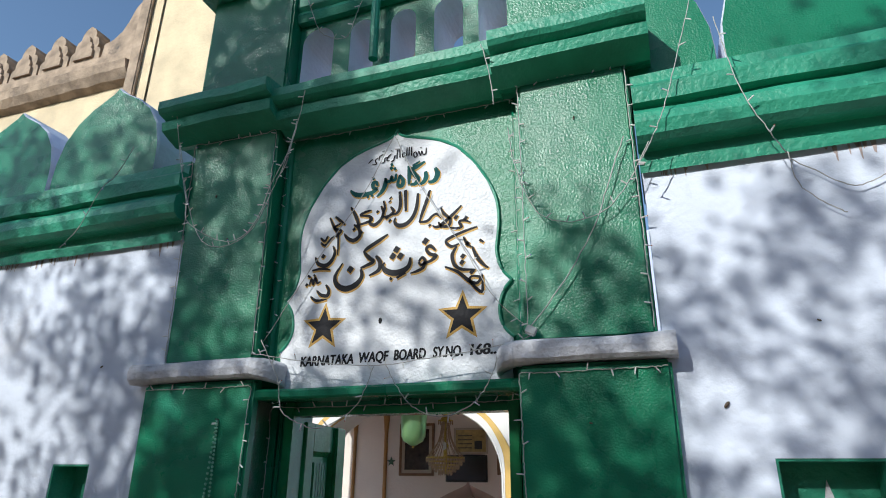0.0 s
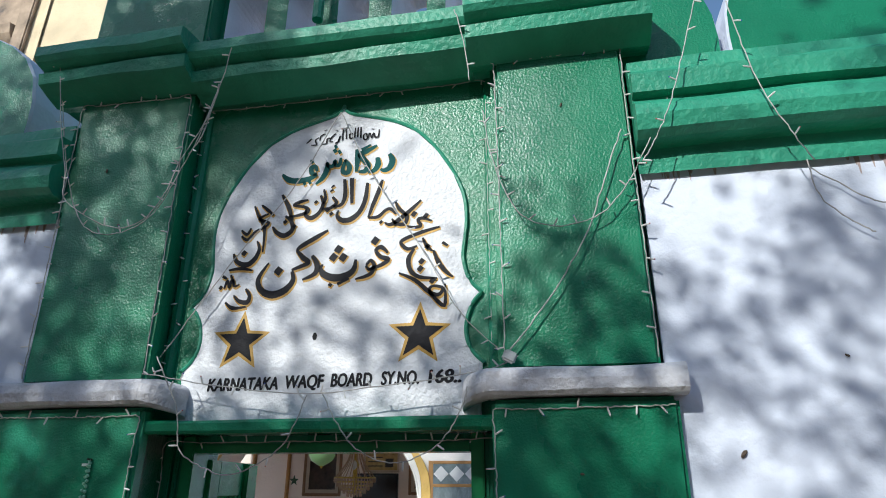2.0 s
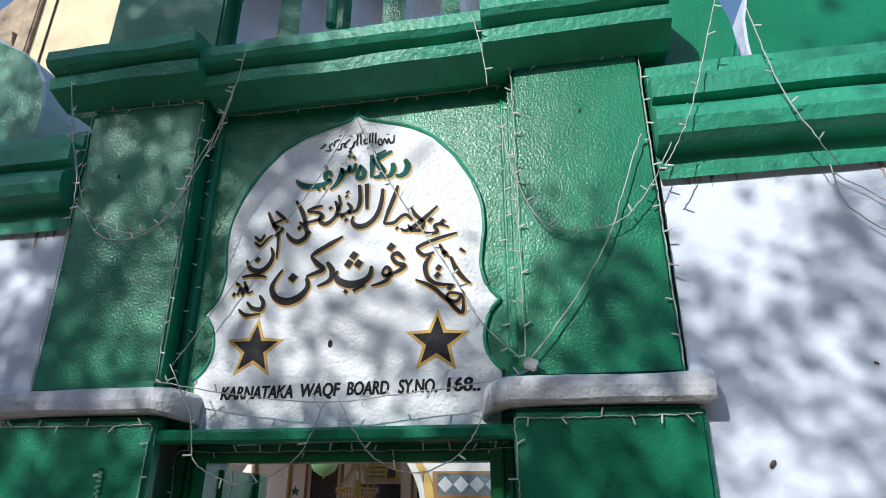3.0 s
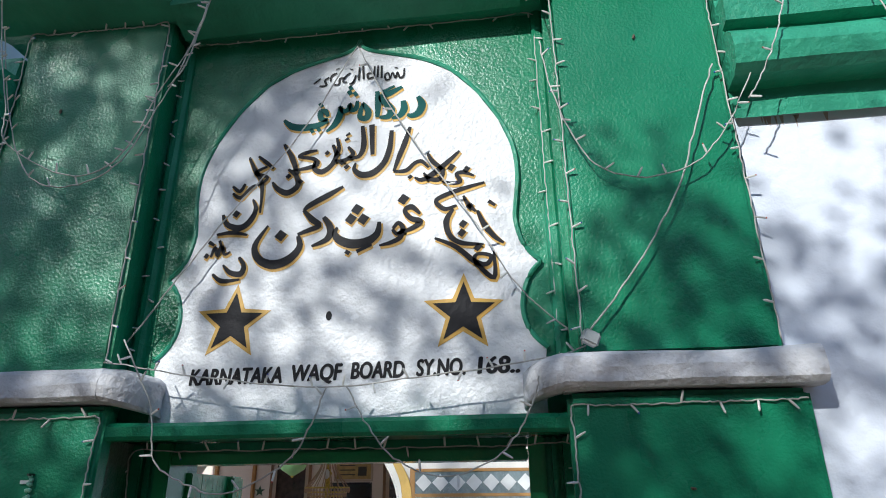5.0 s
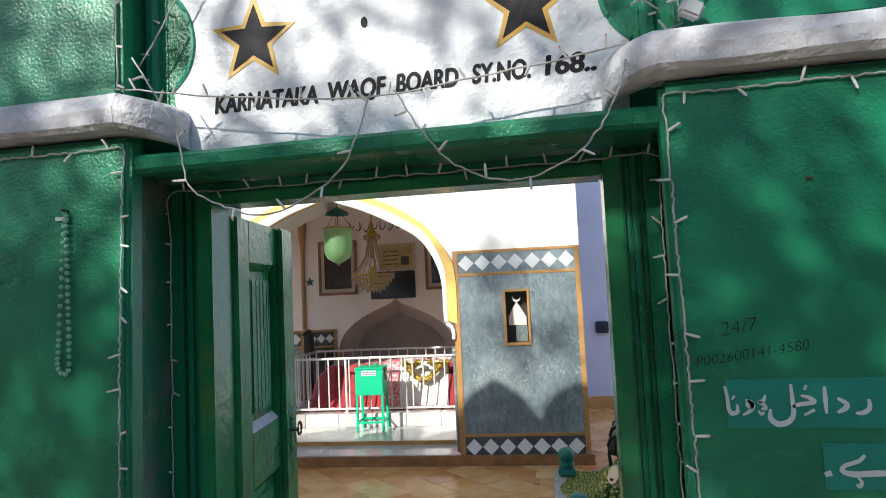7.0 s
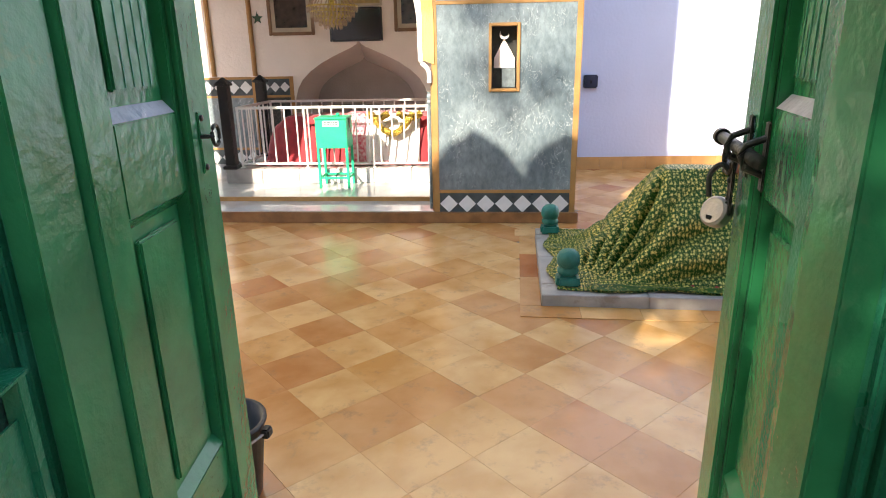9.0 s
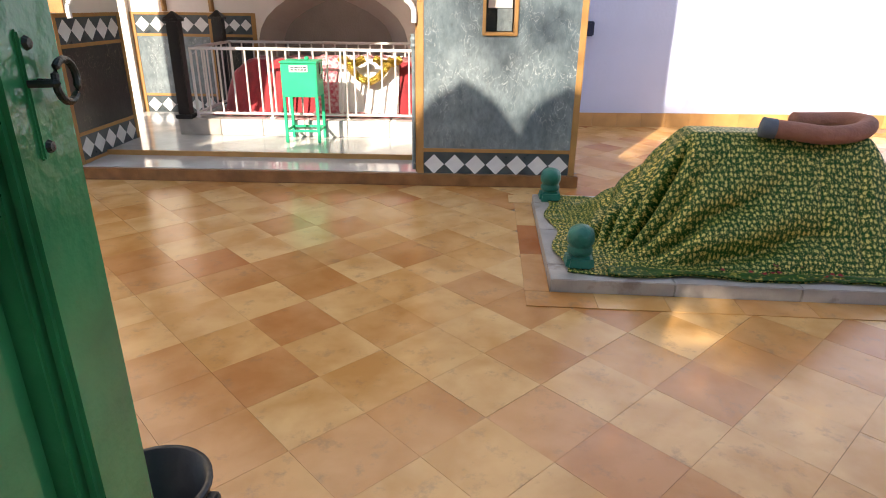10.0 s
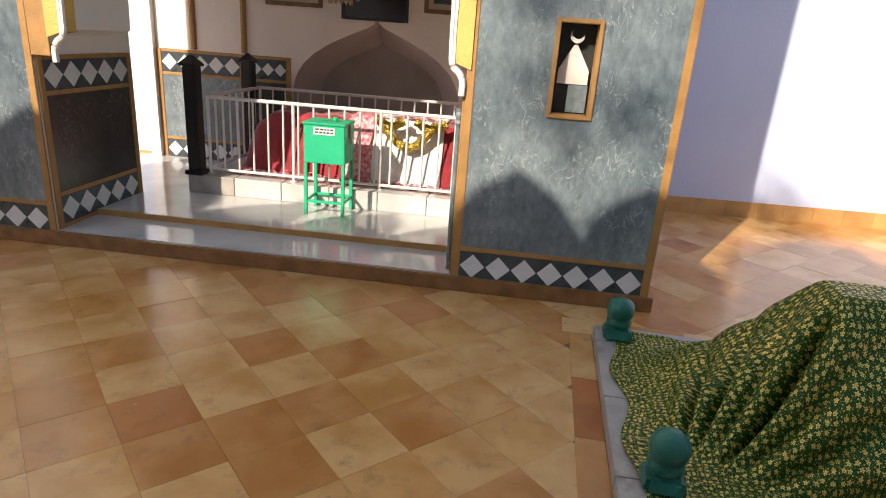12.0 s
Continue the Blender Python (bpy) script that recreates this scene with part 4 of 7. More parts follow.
def dado(parent, m, width, z0, z1, fill, n, window=None, top_back=DIA_BACK):
    """Marble wall lining: frame strips, two bands of white diamonds, a veined slab between."""
    d = root("marble_dado", None, "veined green marble dado with white diamond bands and ochre borders", "dado", "structure")
    d.parent = None
    d.matrix_world = m
    e, band = 0.05, 0.2
    part("border_strip", boxed(0, e, -0.012, 0, z0, z1, 0.003), BORDER, d, "ochre painted border")
    part("border_strip", boxed(width - e, width, -0.012, 0, z0, z1, 0.003), BORDER, d, "ochre painted border")
    for z in (z0, z0 + e * 0.6 + band, z1 - e * 1.2 - band, z1 - e * 0.6):
        part("border_strip", boxed(e, width - e, -0.012, 0, z, z + e * 0.6, 0.003), BORDER, d, "ochre painted border")
    zb0, zb1 = z0 + e * 0.6, z1 - e * 0.6 - band
    part("band_slab", boxed(e, width - e, -0.005, -0.001, zb0, zb0 + band), DIA_BACK, d)
    part("band_slab", boxed(e, width - e, -0.005, -0.001, zb1, zb1 + band), top_back, d)
    f0, f1 = zb0 + band + e * 0.6, zb1 - e * 0.6
    if window:
        wx0, wx1, wz0, wz1 = window
        for a, b, c, g in ((e, wx0, f0, f1), (wx1, width - e, f0, f1), (wx0, wx1, f0, wz0), (wx0, wx1, wz1, f1)):
            part("marble_slab", boxed(a, b, -0.006, 0, c, g), fill, d)
    else:
        part("marble_slab", boxed(e, width - e, -0.006, 0, f0, f1), fill, d)
    step = (width - 2 * e) / n
    r = min(step, band) * 0.48
    bm = bmesh.new()
    prism(bm, [(-r, 0), (0, -r), (r, 0), (0, r)], -0.009, -0.0052)
    bmesh.ops.recalc_face_normals(bm, faces=bm.faces)
    me = bpy.data.meshes.new("diamond_tile")
    bm.to_mesh(me)
    bm.free()
    me.materials.append(DIAMOND)
    for zz in (zb0 + band / 2, zb1 + band / 2):
        for i in range(n):
            o = new("diamond_tile", me)
            o.parent = d
            o.location = (e + step * (i + 0.5), 0, zz)
    return d


PZ0, PZ1 = 0.045, 2.135
dado(shrine, SH @ pose(-1.27, 0.01, 0), 1.27, PZ0, PZ1, DADO, 7, (WIN[0][0] + 1.27, WIN[0][1] + 1.27, WZ0, WZ1), DADO)
dado(shrine, SH @ pose(-WIDE, 0.01, 0), 1.27, PZ0, PZ1, DADO, 7, (WIN[1][0] + WIDE, WIN[1][1] + WIDE, WZ0, WZ1), DADO)
dado(shrine, SH @ pose(-4.068, 0.02, 0, 0, 0, 90), 1.0, 0.1, 1.28, DADO_DK, 5)
dado(shrine, SH @ pose(-1.272, 0.74, 0, 0, 0, -90), 0.72, 0.1, 1.28, DADO_DK, 4)
dado(shrine, SH @ pose(-4.715, DEEP - 0.001, 0), 0.95, 0.1, 1.26, DADO, 5)
dado(shrine, SH @ pose(-3.762, DEEP - 0.001, 0), 0.49, 0.1, 1.26, DADO_DK, 3)
for x in (-3.76, -4.3):
    part("wall_pilaster", lathe(bmesh.new(), [(0.03, 1.27), (0.03, 2.4), (0.05, 2.6), (0.10, 3.2)], 12, (x, DEEP - 0.01, 0)), BORDER, shrine, "thin brown corner shaft")


def window(x0, x1):
    w = root("window_1", SH, "small ochre-framed window with a crescent and pointed cut-out", "window", "structure")
    bm = bmesh.new()
    for a, b, c, g in ((x0 - 0.005, x0 + 0.02, WZ0, WZ1), (x1 - 0.02, x1 + 0.005, WZ0, WZ1), (x0 + 0.02, x1 - 0.02, WZ0, WZ0 + 0.025), (x0 + 0.02, x1 - 0.02, WZ1 - 0.025, WZ1)):
        box(bm, a, b, -0.012, 0.11, c, g, 0.004)
    part("window_frame", bm, BORDER, w)
    part("backing", boxed(x0, x1, 0.16, 0.2, WZ0, WZ1), DADO_DK, w, "dark panel")
    c = (x0 + x1) / 2
    a0, a1 = x0 + 0.03, x1 - 0.03
    part("screen_panel", prism(bmesh.new(), [(a0 + 0.01, 1.36), (a1 - 0.005, 1.36), (a1 - 0.005, 1.44), (c + 0.04, 1.53), (c, 1.60), (c - 0.04, 1.53), (a0 + 0.01, 1.44)], 0.12, 0.145), SHRINE_IN, w, "white pointed screen")
    part("screen_panel", boxed(a0 + 0.08, a1, 0.12, 0.14, WZ0 + 0.03, 1.355), DADO, w, "green marble slip")
    pts = [(c + 0.042 * math.cos(t), 1.635 + 0.042 * math.sin(t)) for t in [math.radians(150 + 20 * i) for i in range(11)]]
    pts += [(c + 0.004 + 0.036 * math.cos(t), 1.652 + 0.036 * math.sin(t)) for t in [math.radians(345 - 20 * i) for i in range(10)]]
    part("crescent", prism(bmesh.new(), pts, 0.10, 0.125), DIAMOND, w, "white crescent")
    return w


window(*WIN[0])
window(*WIN[1])

# steps and platform
steps = root("shrine_floor", SH, "polished white marble shrine floor with brown stone step", "floor", "structure")
part("step_edge", boxed(-5.64, 0.03, -0.03, 0.009, 0, 0.10, 0.006), STEP_EDGE, steps, "brown stone step edge")
part("step_base", boxed(-5.64, 0.03, 0.009, 2.72, 0, 0.044), STEP_EDGE, steps)
part("slab_floor", boxed(-4.066, -1.274, 0.0095, 0.42, 0.044, 0.104), MARBLE, steps)
part("slab_floor", boxed(-5.3, -0.33, 0.445, 2.76, 0.0445, 0.14), MARBLE, steps)
part("nosing", boxed(-4.066, -1.274, 0.42, 0.445, 0.044, 0.146, 0.004), BORDER, steps, "tan step nosing")
plat = root("grave_platform", SH, "pale marble platform under the railed grave", "platform", "structure")
for i in range(6):
    part("marble_block", boxed(-3.72 + i * 0.42, -3.72 + i * 0.42 + 0.415, 1.165, 1.40, 0.141, 0.30, 0.004), PLINTH if i < 1 else MARBLE, plat)
part("platform_top", boxed(-3.72, -1.2, 1.40, 2.40, 0.141, 0.298), MARBLE, plat)

# the building beyond, on the far side of the yard
far = root("mosque", pose(-9.6, 10, 0), "weathered cream plaster building with a carved parapet", "building", "structure")
part("tower_wall", boxed(-2.25, 3.0, 0, 9, 0, 17.5), CREAM, far, "tall cream wall")
part("wing_wall", boxed(-26, -2.26, 0.2, 12, 0, 11.7), CREAM, far)
part("corner_strip", boxed(-2.36, -2.0, -0.12, -0.01, 10.5, 17.5, 0.03), CREAM_OLD, far)
part("panel_border", boxed(-1.75, -1.62, -0.05, -0.01, 9.5, 16.2, 0.02), CREAM, far)
part("string_course", lumpy(bmesh.new(), [(0.19, 11.2), (0.0, 11.3), (-0.15, 11.5), (-0.2, 11.75), (0.19, 11.85)], -26, -2.4, 0.03, 0.2), CREAM_OLD, far)
part("parapet", boxed(-26, -2.4, 0.0, 0.6, 11.851, 12.2), CREAM_OLD, far)
half = [(0.54, 0), (0.54, 0.34), (0.50, 0.42), (0.40, 0.46), (0.43, 0.60), (0.38, 0.76), (0.26, 0.84), (0.25, 0.98), (0.18, 1.12), (0.07, 1.20), (0, 1.24)]
pts = half + [(-x, z) for x, z in half[-2::-1]]
bm = bmesh.new()
prism(bm, pts, 0.05, 0.5)
inner = [(x * 0.62, 0.12 + z * 0.62) for x, z in pts]
prism(bm, inner, -0.02, 0.06)
bmesh.ops.recalc_face_normals(bm, faces=bm.faces)
me = bpy.data.meshes.new("carved_merlon")
bm.to_mesh(me)
bm.free()
me.materials.append(CREAM_OLD)
part("dome", lathe(bmesh.new(), [(5.0, 11.7), (5.0, 15.2), (4.8, 16.1), (4.1, 17.2), (3.0, 17.95), (1.6, 18.4), (0.5, 18.55), (0.05, 18.58)], 40, (-17.6, 6.6, 0)), CREAM_OLD, far, "grey weathered plaster dome", smooth=True)
part("parapet_sweep", prism(bmesh.new(), [(-3.58, 12.2), (-3.55, 12.62), (-3.25, 12.7), (-3.0, 12.9), (-2.82, 13.2), (-2.66, 13.6), (-2.38, 13.9), (-2.38, 12.2)], 0.02, 0.5), CREAM_OLD, far, "curved parapet end")
for i in range(1, 20):
    o = new("carved_merlon", me)
    o.parent = far
    o.location = (-3.1 - 1.16 * i, 0.0, 12.2)

# ---- shrine furniture ----
def railing():
    r = root("railing", SH, "pale painted metal railing round the grave on the platform", "railing")
    z0, z1 = 0.345, 0.96
    runs = (((-3.55, 1.25), (-1.30, 1.25)), ((-3.55, 2.34), (-1.30, 2.34)), ((-3.55, 1.25), (-3.55, 2.34)))
    bar = bmesh.new()
    tube(bar, [(0, 0, z0), (0, 0, z1)], 0.0095, 8)
    bar_me = bpy.data.meshes.new("bar")
    bar.to_mesh(bar_me)
    bar.free()
    bar_me.materials.append(RAIL)
    for (x0, y0), (x1, y1) in runs:
        for z, rad in ((z1, 0.016), (z0, 0.013)):
            part("rail", tube(bmesh.new(), [(x0, y0, z), (x1, y1, z)], rad, 10), RAIL, r)
        n = int(math.hypot(x1 - x0, y1 - y0) / 0.132)
        for i in range(n + 1):
            o = new("bar", bar_me)
            o.parent = r
            o.location = (x0 + (x1 - x0) * i / n, y0 + (y1 - y0) * i / n, 0)
    for x, y in ((-3.55, 1.25), (-2.8, 1.25), (-2.05, 1.25), (-1.30, 1.25), (-3.55, 2.34), (-1.3, 2.34)):
        bm = bmesh.new()
        tube(bm, [(x, y, 0.299), (x, y, z1 + 0.01)], 0.014, 10)
        lathe(bm, [(0.03, 0.299), (0.03, 0.307), (0.016, 0.312)], 12, (x, y, 0))
        part("post", bm, RAIL, r)


railing()
for x, y in ((-3.655, 1.215), (-3.60, 2.19)):
    p = root("post", SH @ pose(x, y, 0), "black stone corner post with a pyramid cap", "post", group="grave corner posts")
    part("shaft", boxed(-0.055, 0.055, -0.055, 0.055, 0.299, 1.20, 0.006), POST, p)
    bm = bmesh.new()
    box(bm, -0.075, 0.075, -0.075, 0.075, 1.201, 1.225, 0.004)
    box(bm, -0.07, 0.07, -0.07, 0.07, 1.2255, 1.29, taper=0.9)
    part("cap", bm, POST, p)
    part("foot", boxed(-0.08, 0.08, -0.08, 0.08, 0.2985, 0.34, 0.006), POST, p)


def draped(name, x0, x1, y0, y1, fn, nx, ny, material, parent, label="", thick=0.005):
    """A cloth sheet over a height function, with UV in metres."""
    bm = bmesh.new()
    uv = bm.loops.layers.uv.new("UVMap")
    grid = []
    for j in range(ny + 1):
        row = []
        for i in range(nx + 1):
            row.append(bm.verts.new(fn(x0 + (x1 - x0) * i / nx, y0 + (y1 - y0) * j / ny)))
        grid.append(row)
    for j in range(ny):
        for i in range(nx):
            f = bm.faces.new((grid[j][i], grid[j][i + 1], grid[j + 1][i + 1], grid[j + 1][i]))
            for lp, (jj, ii) in zip(f.loops, ((j, i), (j, i + 1), (j + 1, i + 1), (j + 1, i))):
                lp[uv].uv = (1.2 * (x1 - x0) * ii / nx, 1.4 * (y1 - y0) * jj / ny)
    o = part(name, bm, material, parent, label, smooth=True)
    if thick:
        md = o.modifiers.new("thickness", "SOLIDIFY")
        md.thickness, md.offset = thick, 1
    return o


def lump(x, y, s, k=0.0):
    return noise.noise(Vector((x * s + k, y * s - k, k)))


grave = root("grave", SH, "grave mound under red cloth with white cloth and gold garland", "grave")


def mound(x, y):
    e = max(0.0, (-3.05 - x) / 0.35, (x + 1.5) / 0.3)
    w = max(0.0, 1 - abs(y - 1.85) / (0.36 * (1 - 0.3 * min(1, e))))
    h = 0.52 * min(1, w * 2.6) ** 0.7 * max(0.0, 1 - e * e) ** 0.5 if e < 1 else 0
    return (x, y, 0.304 + h + 0.02 * lump(x, y, 7) * (1 if h > 0.02 else 0.2) + 0.012 * abs(math.sin(x * 17 + 3 * lump(x, y, 3))) * (1 if h > 0.05 else 0.4))


draped("red_cloth", -3.45, -1.22, 1.36, 2.3, mound, 90, 50, RED, grave, "dark red satin cloth")


def over(dz, base):
    def f(x, y):
        p = base(x, y)
        return (p[0], p[1] - 0.012, p[2] + dz)
    return f


draped("white_cloth", -2.18, -1.56, 1.455, 2.1, over(0.014, mound), 30, 30, WHITE_CLOTH, grave, "white cotton sheet")
draped("pink_cloth", -2.42, -2.17, 1.47, 2.1, over(0.012, mound), 14, 26, PINK, grave, "pink flowered cloth")
bm = bmesh.new()
for c, w, dip in ((-1.86, 0.24, 0.22), (-2.02, 0.12, 0.05), (-1.66, 0.13, 0.05)):
    pts = [(c - w + 2 * w * i / 16, 1.47 - 0.03 * math.sin(math.pi * i / 16), 0.93 - dip * math.sin(math.pi * i / 16) - 0.06) for i in range(17)]
    tube(bm, pts, 0.038, 9)
for v in bm.verts:
    v.co += Vector((lump(v.co.x, v.co.z, 60), lump(v.co.z, v.co.x, 60, 2), lump(v.co.x, v.co.z, 55, 5))) * 0.012
part("garland", bm, GOLD, grave, "gold tinsel garland")
random.seed(8)
bm = bmesh.new()
for _ in range(260):
    x, y = random.uniform(-3.4, -1.3), random.uniform(1.29, 1.45)
    if random.random() < 0.35:
        x, y = random.gauss(-1.85, 0.13), random.gauss(1.75, 0.06)
    z = mound(x, y)[2] + random.uniform(0.012, 0.035)
    s = random.uniform(0.012, 0.03)
    a = random.uniform(0, 6.28)
    vs = [bm.verts.new((x + s * math.cos(a + k * 1.26), y + s * math.sin(a + k * 1.26), z + (0.006 if k % 2 else 0) + random.uniform(0, 0.008))) for k in range(5)]
    bm.faces.new(vs)
pet = part("petals", bm, PINK, grave, "scattered pink and red petals")
pet["kind"] = "stuff"


def donation_box():
    b = root("donation_box", pose(-2.815, 8.45, 0.14, 0, 0, 4), "bright green metal donation box on a four-legged stand", "box")
    z = 0.425
    part("box_body", boxed(-0.165, 0.165, -0.14, 0.14, z, z + 0.30, 0.005), BOX_GREEN, b)
    part("lid", boxed(-0.172, 0.172, -0.147, 0.147, z + 0.3005, z + 0.318, 0.004), BOX_GREEN, b)
    part("coin_slot", boxed(-0.05, 0.05, -0.006, 0.006, z + 0.3185, z + 0.3195), BLACK_PAINT, b)
    part("lid_knob", lathe(bmesh.new(), [(0.012, 0.318), (0.02, 0.33), (0.02, 0.345), (0.006, 0.355)], 10, (0.05, 0, z)), BOX_GREEN, b)
    pl = part("label_plate", boxed(-0.085, 0.085, -0.1435, -0.1405, z + 0.225, z + 0.285, 0.001), WHITE_PAINT, b, "pale printed label plate")
    bm = bmesh.new()
    random.seed(2)
    for r, zz in enumerate((0.268, 0.245)):
        x = -0.07
        while x < 0.06:
            w = random.uniform(0.012, 0.03)
            box(bm, x, x + w, -0.1445, -0.1436, z + zz - 0.006, z + zz + 0.006)
            x += w + 0.008
    part("printed_bars", bm, DIA_BACK, pl)
    part("hasp", boxed(0.166, 0.172, -0.03, 0.02, z + 0.2, z + 0.30, 0.001), IRON, b)
    part("padlock", boxed(0.173, 0.19, -0.025, 0.02, z + 0.15, z + 0.2, 0.004), STEEL, b)
    for sx in (-1, 1):
        for sy in (-1, 1):
            part("leg", boxed(sx * 0.152 - 0.013, sx * 0.152 + 0.013, sy * 0.127 - 0.013, sy * 0.127 + 0.013, 0.001, z - 0.0005, 0.002), BOX_GREEN, b)
    for sy in (-1, 1):
        part("stretcher", boxed(-0.138, 0.138, sy * 0.127 - 0.009, sy * 0.127 + 0.009, 0.10, 0.122, 0.002), BOX_GREEN, b)
    for sx in (-1, 1):
        part("stretcher", boxed(sx * 0.152 - 0.009, sx * 0.152 + 0.009, -0.113, 0.113, 0.10, 0.122, 0.002), BOX_GREEN, b)


donation_box()


def framed(name, u0, u1, z0, z1, wood, mount, fill, label, lean=0.03, rim_w=0.04, mount_w=0.05):
    p = root(name, SH @ pose((u0 + u1) / 2, DEEP - 0.004, z0), label, "picture")
    w, h = (u1 - u0) / 2, z1 - z0
    bm = bmesh.new()
    for a, b, c, d in ((-w, -w + rim_w, 0, h), (w - rim_w, w, 0, h), (-w + rim_w, w - rim_w, 0, rim_w), (-w + rim_w, w - rim_w, h - rim_w, h)):
        box(bm, a, b, -0.03, -0.002, c, d, 0.006)
    part("frame", bm, wood, p)
    if mount:
        part("mount", boxed(-w + rim_w, w - rim_w, -0.012, -0.004, rim_w, h - rim_w), mount, p)
    k = rim_w + (mount_w if mount else 0)
    part("print", boxed(-w + k, w - k, -0.016, -0.0125, k, h - k), fill, p)
    return p


framed("framed_picture", -3.52, -2.94, 1.75, 2.54, FRAME_WOOD, FRAME_PALE, PICTURE, "dark framed print with pale mount on the shrine wall")
framed("framed_picture", -1.94, -1.36, 1.77, 2.52, FRAME_WOOD, FRAME_PALE, PICTURE, "dark framed print with pale mount on the shrine wall")
framed("framed_board", -2.75, -2.09, 1.665, 2.06, POST, None, BLACK_BOARD, "black glazed board in a thin black frame", rim_w=0.022)
gp = framed("framed_calligraphy", -2.62, -2.08, 2.075, 2.46, FRAME_PALE, None, PRINT_GOLD, "gold printed calligraphy in a pale frame", rim_w=0.03)
bm = bmesh.new()
for i in range(4):
    box(bm, -0.2, 0.02, -0.018, -0.0165, 0.08 + i * 0.06, 0.095 + i * 0.06)
box(bm, 0.06, 0.18, -0.018, -0.0165, 0.07, 0.19)
part("printed_bars", bm, DADO_DK, gp)

st = root("star_ornament", SH, "dark green star fixed on the shrine wall", "ornament")
part("star", prism(bmesh.new(), star_points(-3.66, 1.96, 0.075, 0.03), DEEP - 0.012, DEEP - 0.002), STAR_GREEN, st)


def rosette(u, z):
    r = root("rosette", SH @ pose(u, 0.008, z), "green plaster rosette on the white shrine front", "ornament")
    bm = bmesh.new()
    for k in range(8):
        a = k * math.pi / 4
        bmesh.ops.create_uvsphere(bm, u_segments=8, v_segments=6, radius=0.028, matrix=Matrix.Translation((0.055 * math.cos(a), -0.012, 0.055 * math.sin(a))))
    part("petal_ring", bm, KNOB, r, smooth=True)
    bm = bmesh.new()
    bmesh.ops.create_uvsphere(bm, u_segments=10, v_segments=8, radius=0.036, matrix=Matrix.Translation((0, -0.02, 0)))
    part("boss", bm, KNOB, r, smooth=True)


rosette(-1.52, 2.93)


def chandelier():
    c = root("chandelier", SH @ pose(-2.42, 1.30, 0), "amber crystal tiered chandelier hanging in the shrine", "chandelier")
    part("chain", tube(bmesh.new(), [(0, 0, 2.62), (0, 0, ROOF)], 0.008, 6), GOLD, c)
    part("stem", lathe(bmesh.new(), [(0.02, 1.78), (0.03, 2.1), (0.05, 2.14), (0.02, 2.2), (0.02, 2.45), (0.07, 2.5), (0.03, 2.55), (0.02, 2.63)], 14), GOLD, c, smooth=True)
    part("bulb", lathe(bmesh.new(), [(0.01, 2.10), (0.035, 2.13), (0.04, 2.17), (0.01, 2.21)], 12, (0.0, -0.06, -0.02)), LED, c, smooth=True)
    drop = bmesh.new()
    lathe(drop, [(0.002, -0.05), (0.011, -0.025), (0.008, 0.0), (0.002, 0.004)], 6)
    dm = bpy.data.meshes.new("crystal_drop")
    drop.to_mesh(dm)
    drop.free()
    dm.materials.append(CRYSTAL)
    for tier, (r, z, n) in enumerate(((0.26, 1.98, 38), (0.225, 1.93, 34), (0.185, 1.885, 28), (0.14, 1.845, 22), (0.09, 1.81, 14), (0.10, 2.47, 12))):
        ring = part("ring", lathe(bmesh.new(), [(r - 0.006, z - 0.004), (r + 0.006, z - 0.004), (r + 0.006, z + 0.012), (r - 0.006, z + 0.012), (r - 0.006, z - 0.004)], 28, cap=False), GOLD, c)
        for k in range(n):
            o = new("crystal_drop", dm)
            o.parent = ring
            o.location = (r * math.cos(6.2832 * k / n), r * math.sin(6.2832 * k / n), z - 0.006)
    bm = bmesh.new()
    for k in range(16):
        a = 6.2832 * k / 16
        tube(bm, smooth_path([(0.05 * math.cos(a), 0.05 * math.sin(a), 2.45), (0.10 * math.cos(a), 0.10 * math.sin(a), 2.2), (0.25 * math.cos(a), 0.25 * math.sin(a), 1.99)], 4), 0.006, 5)
    part("bead_strands", bm, CRYSTAL, c, "strings of amber beads")


chandelier()


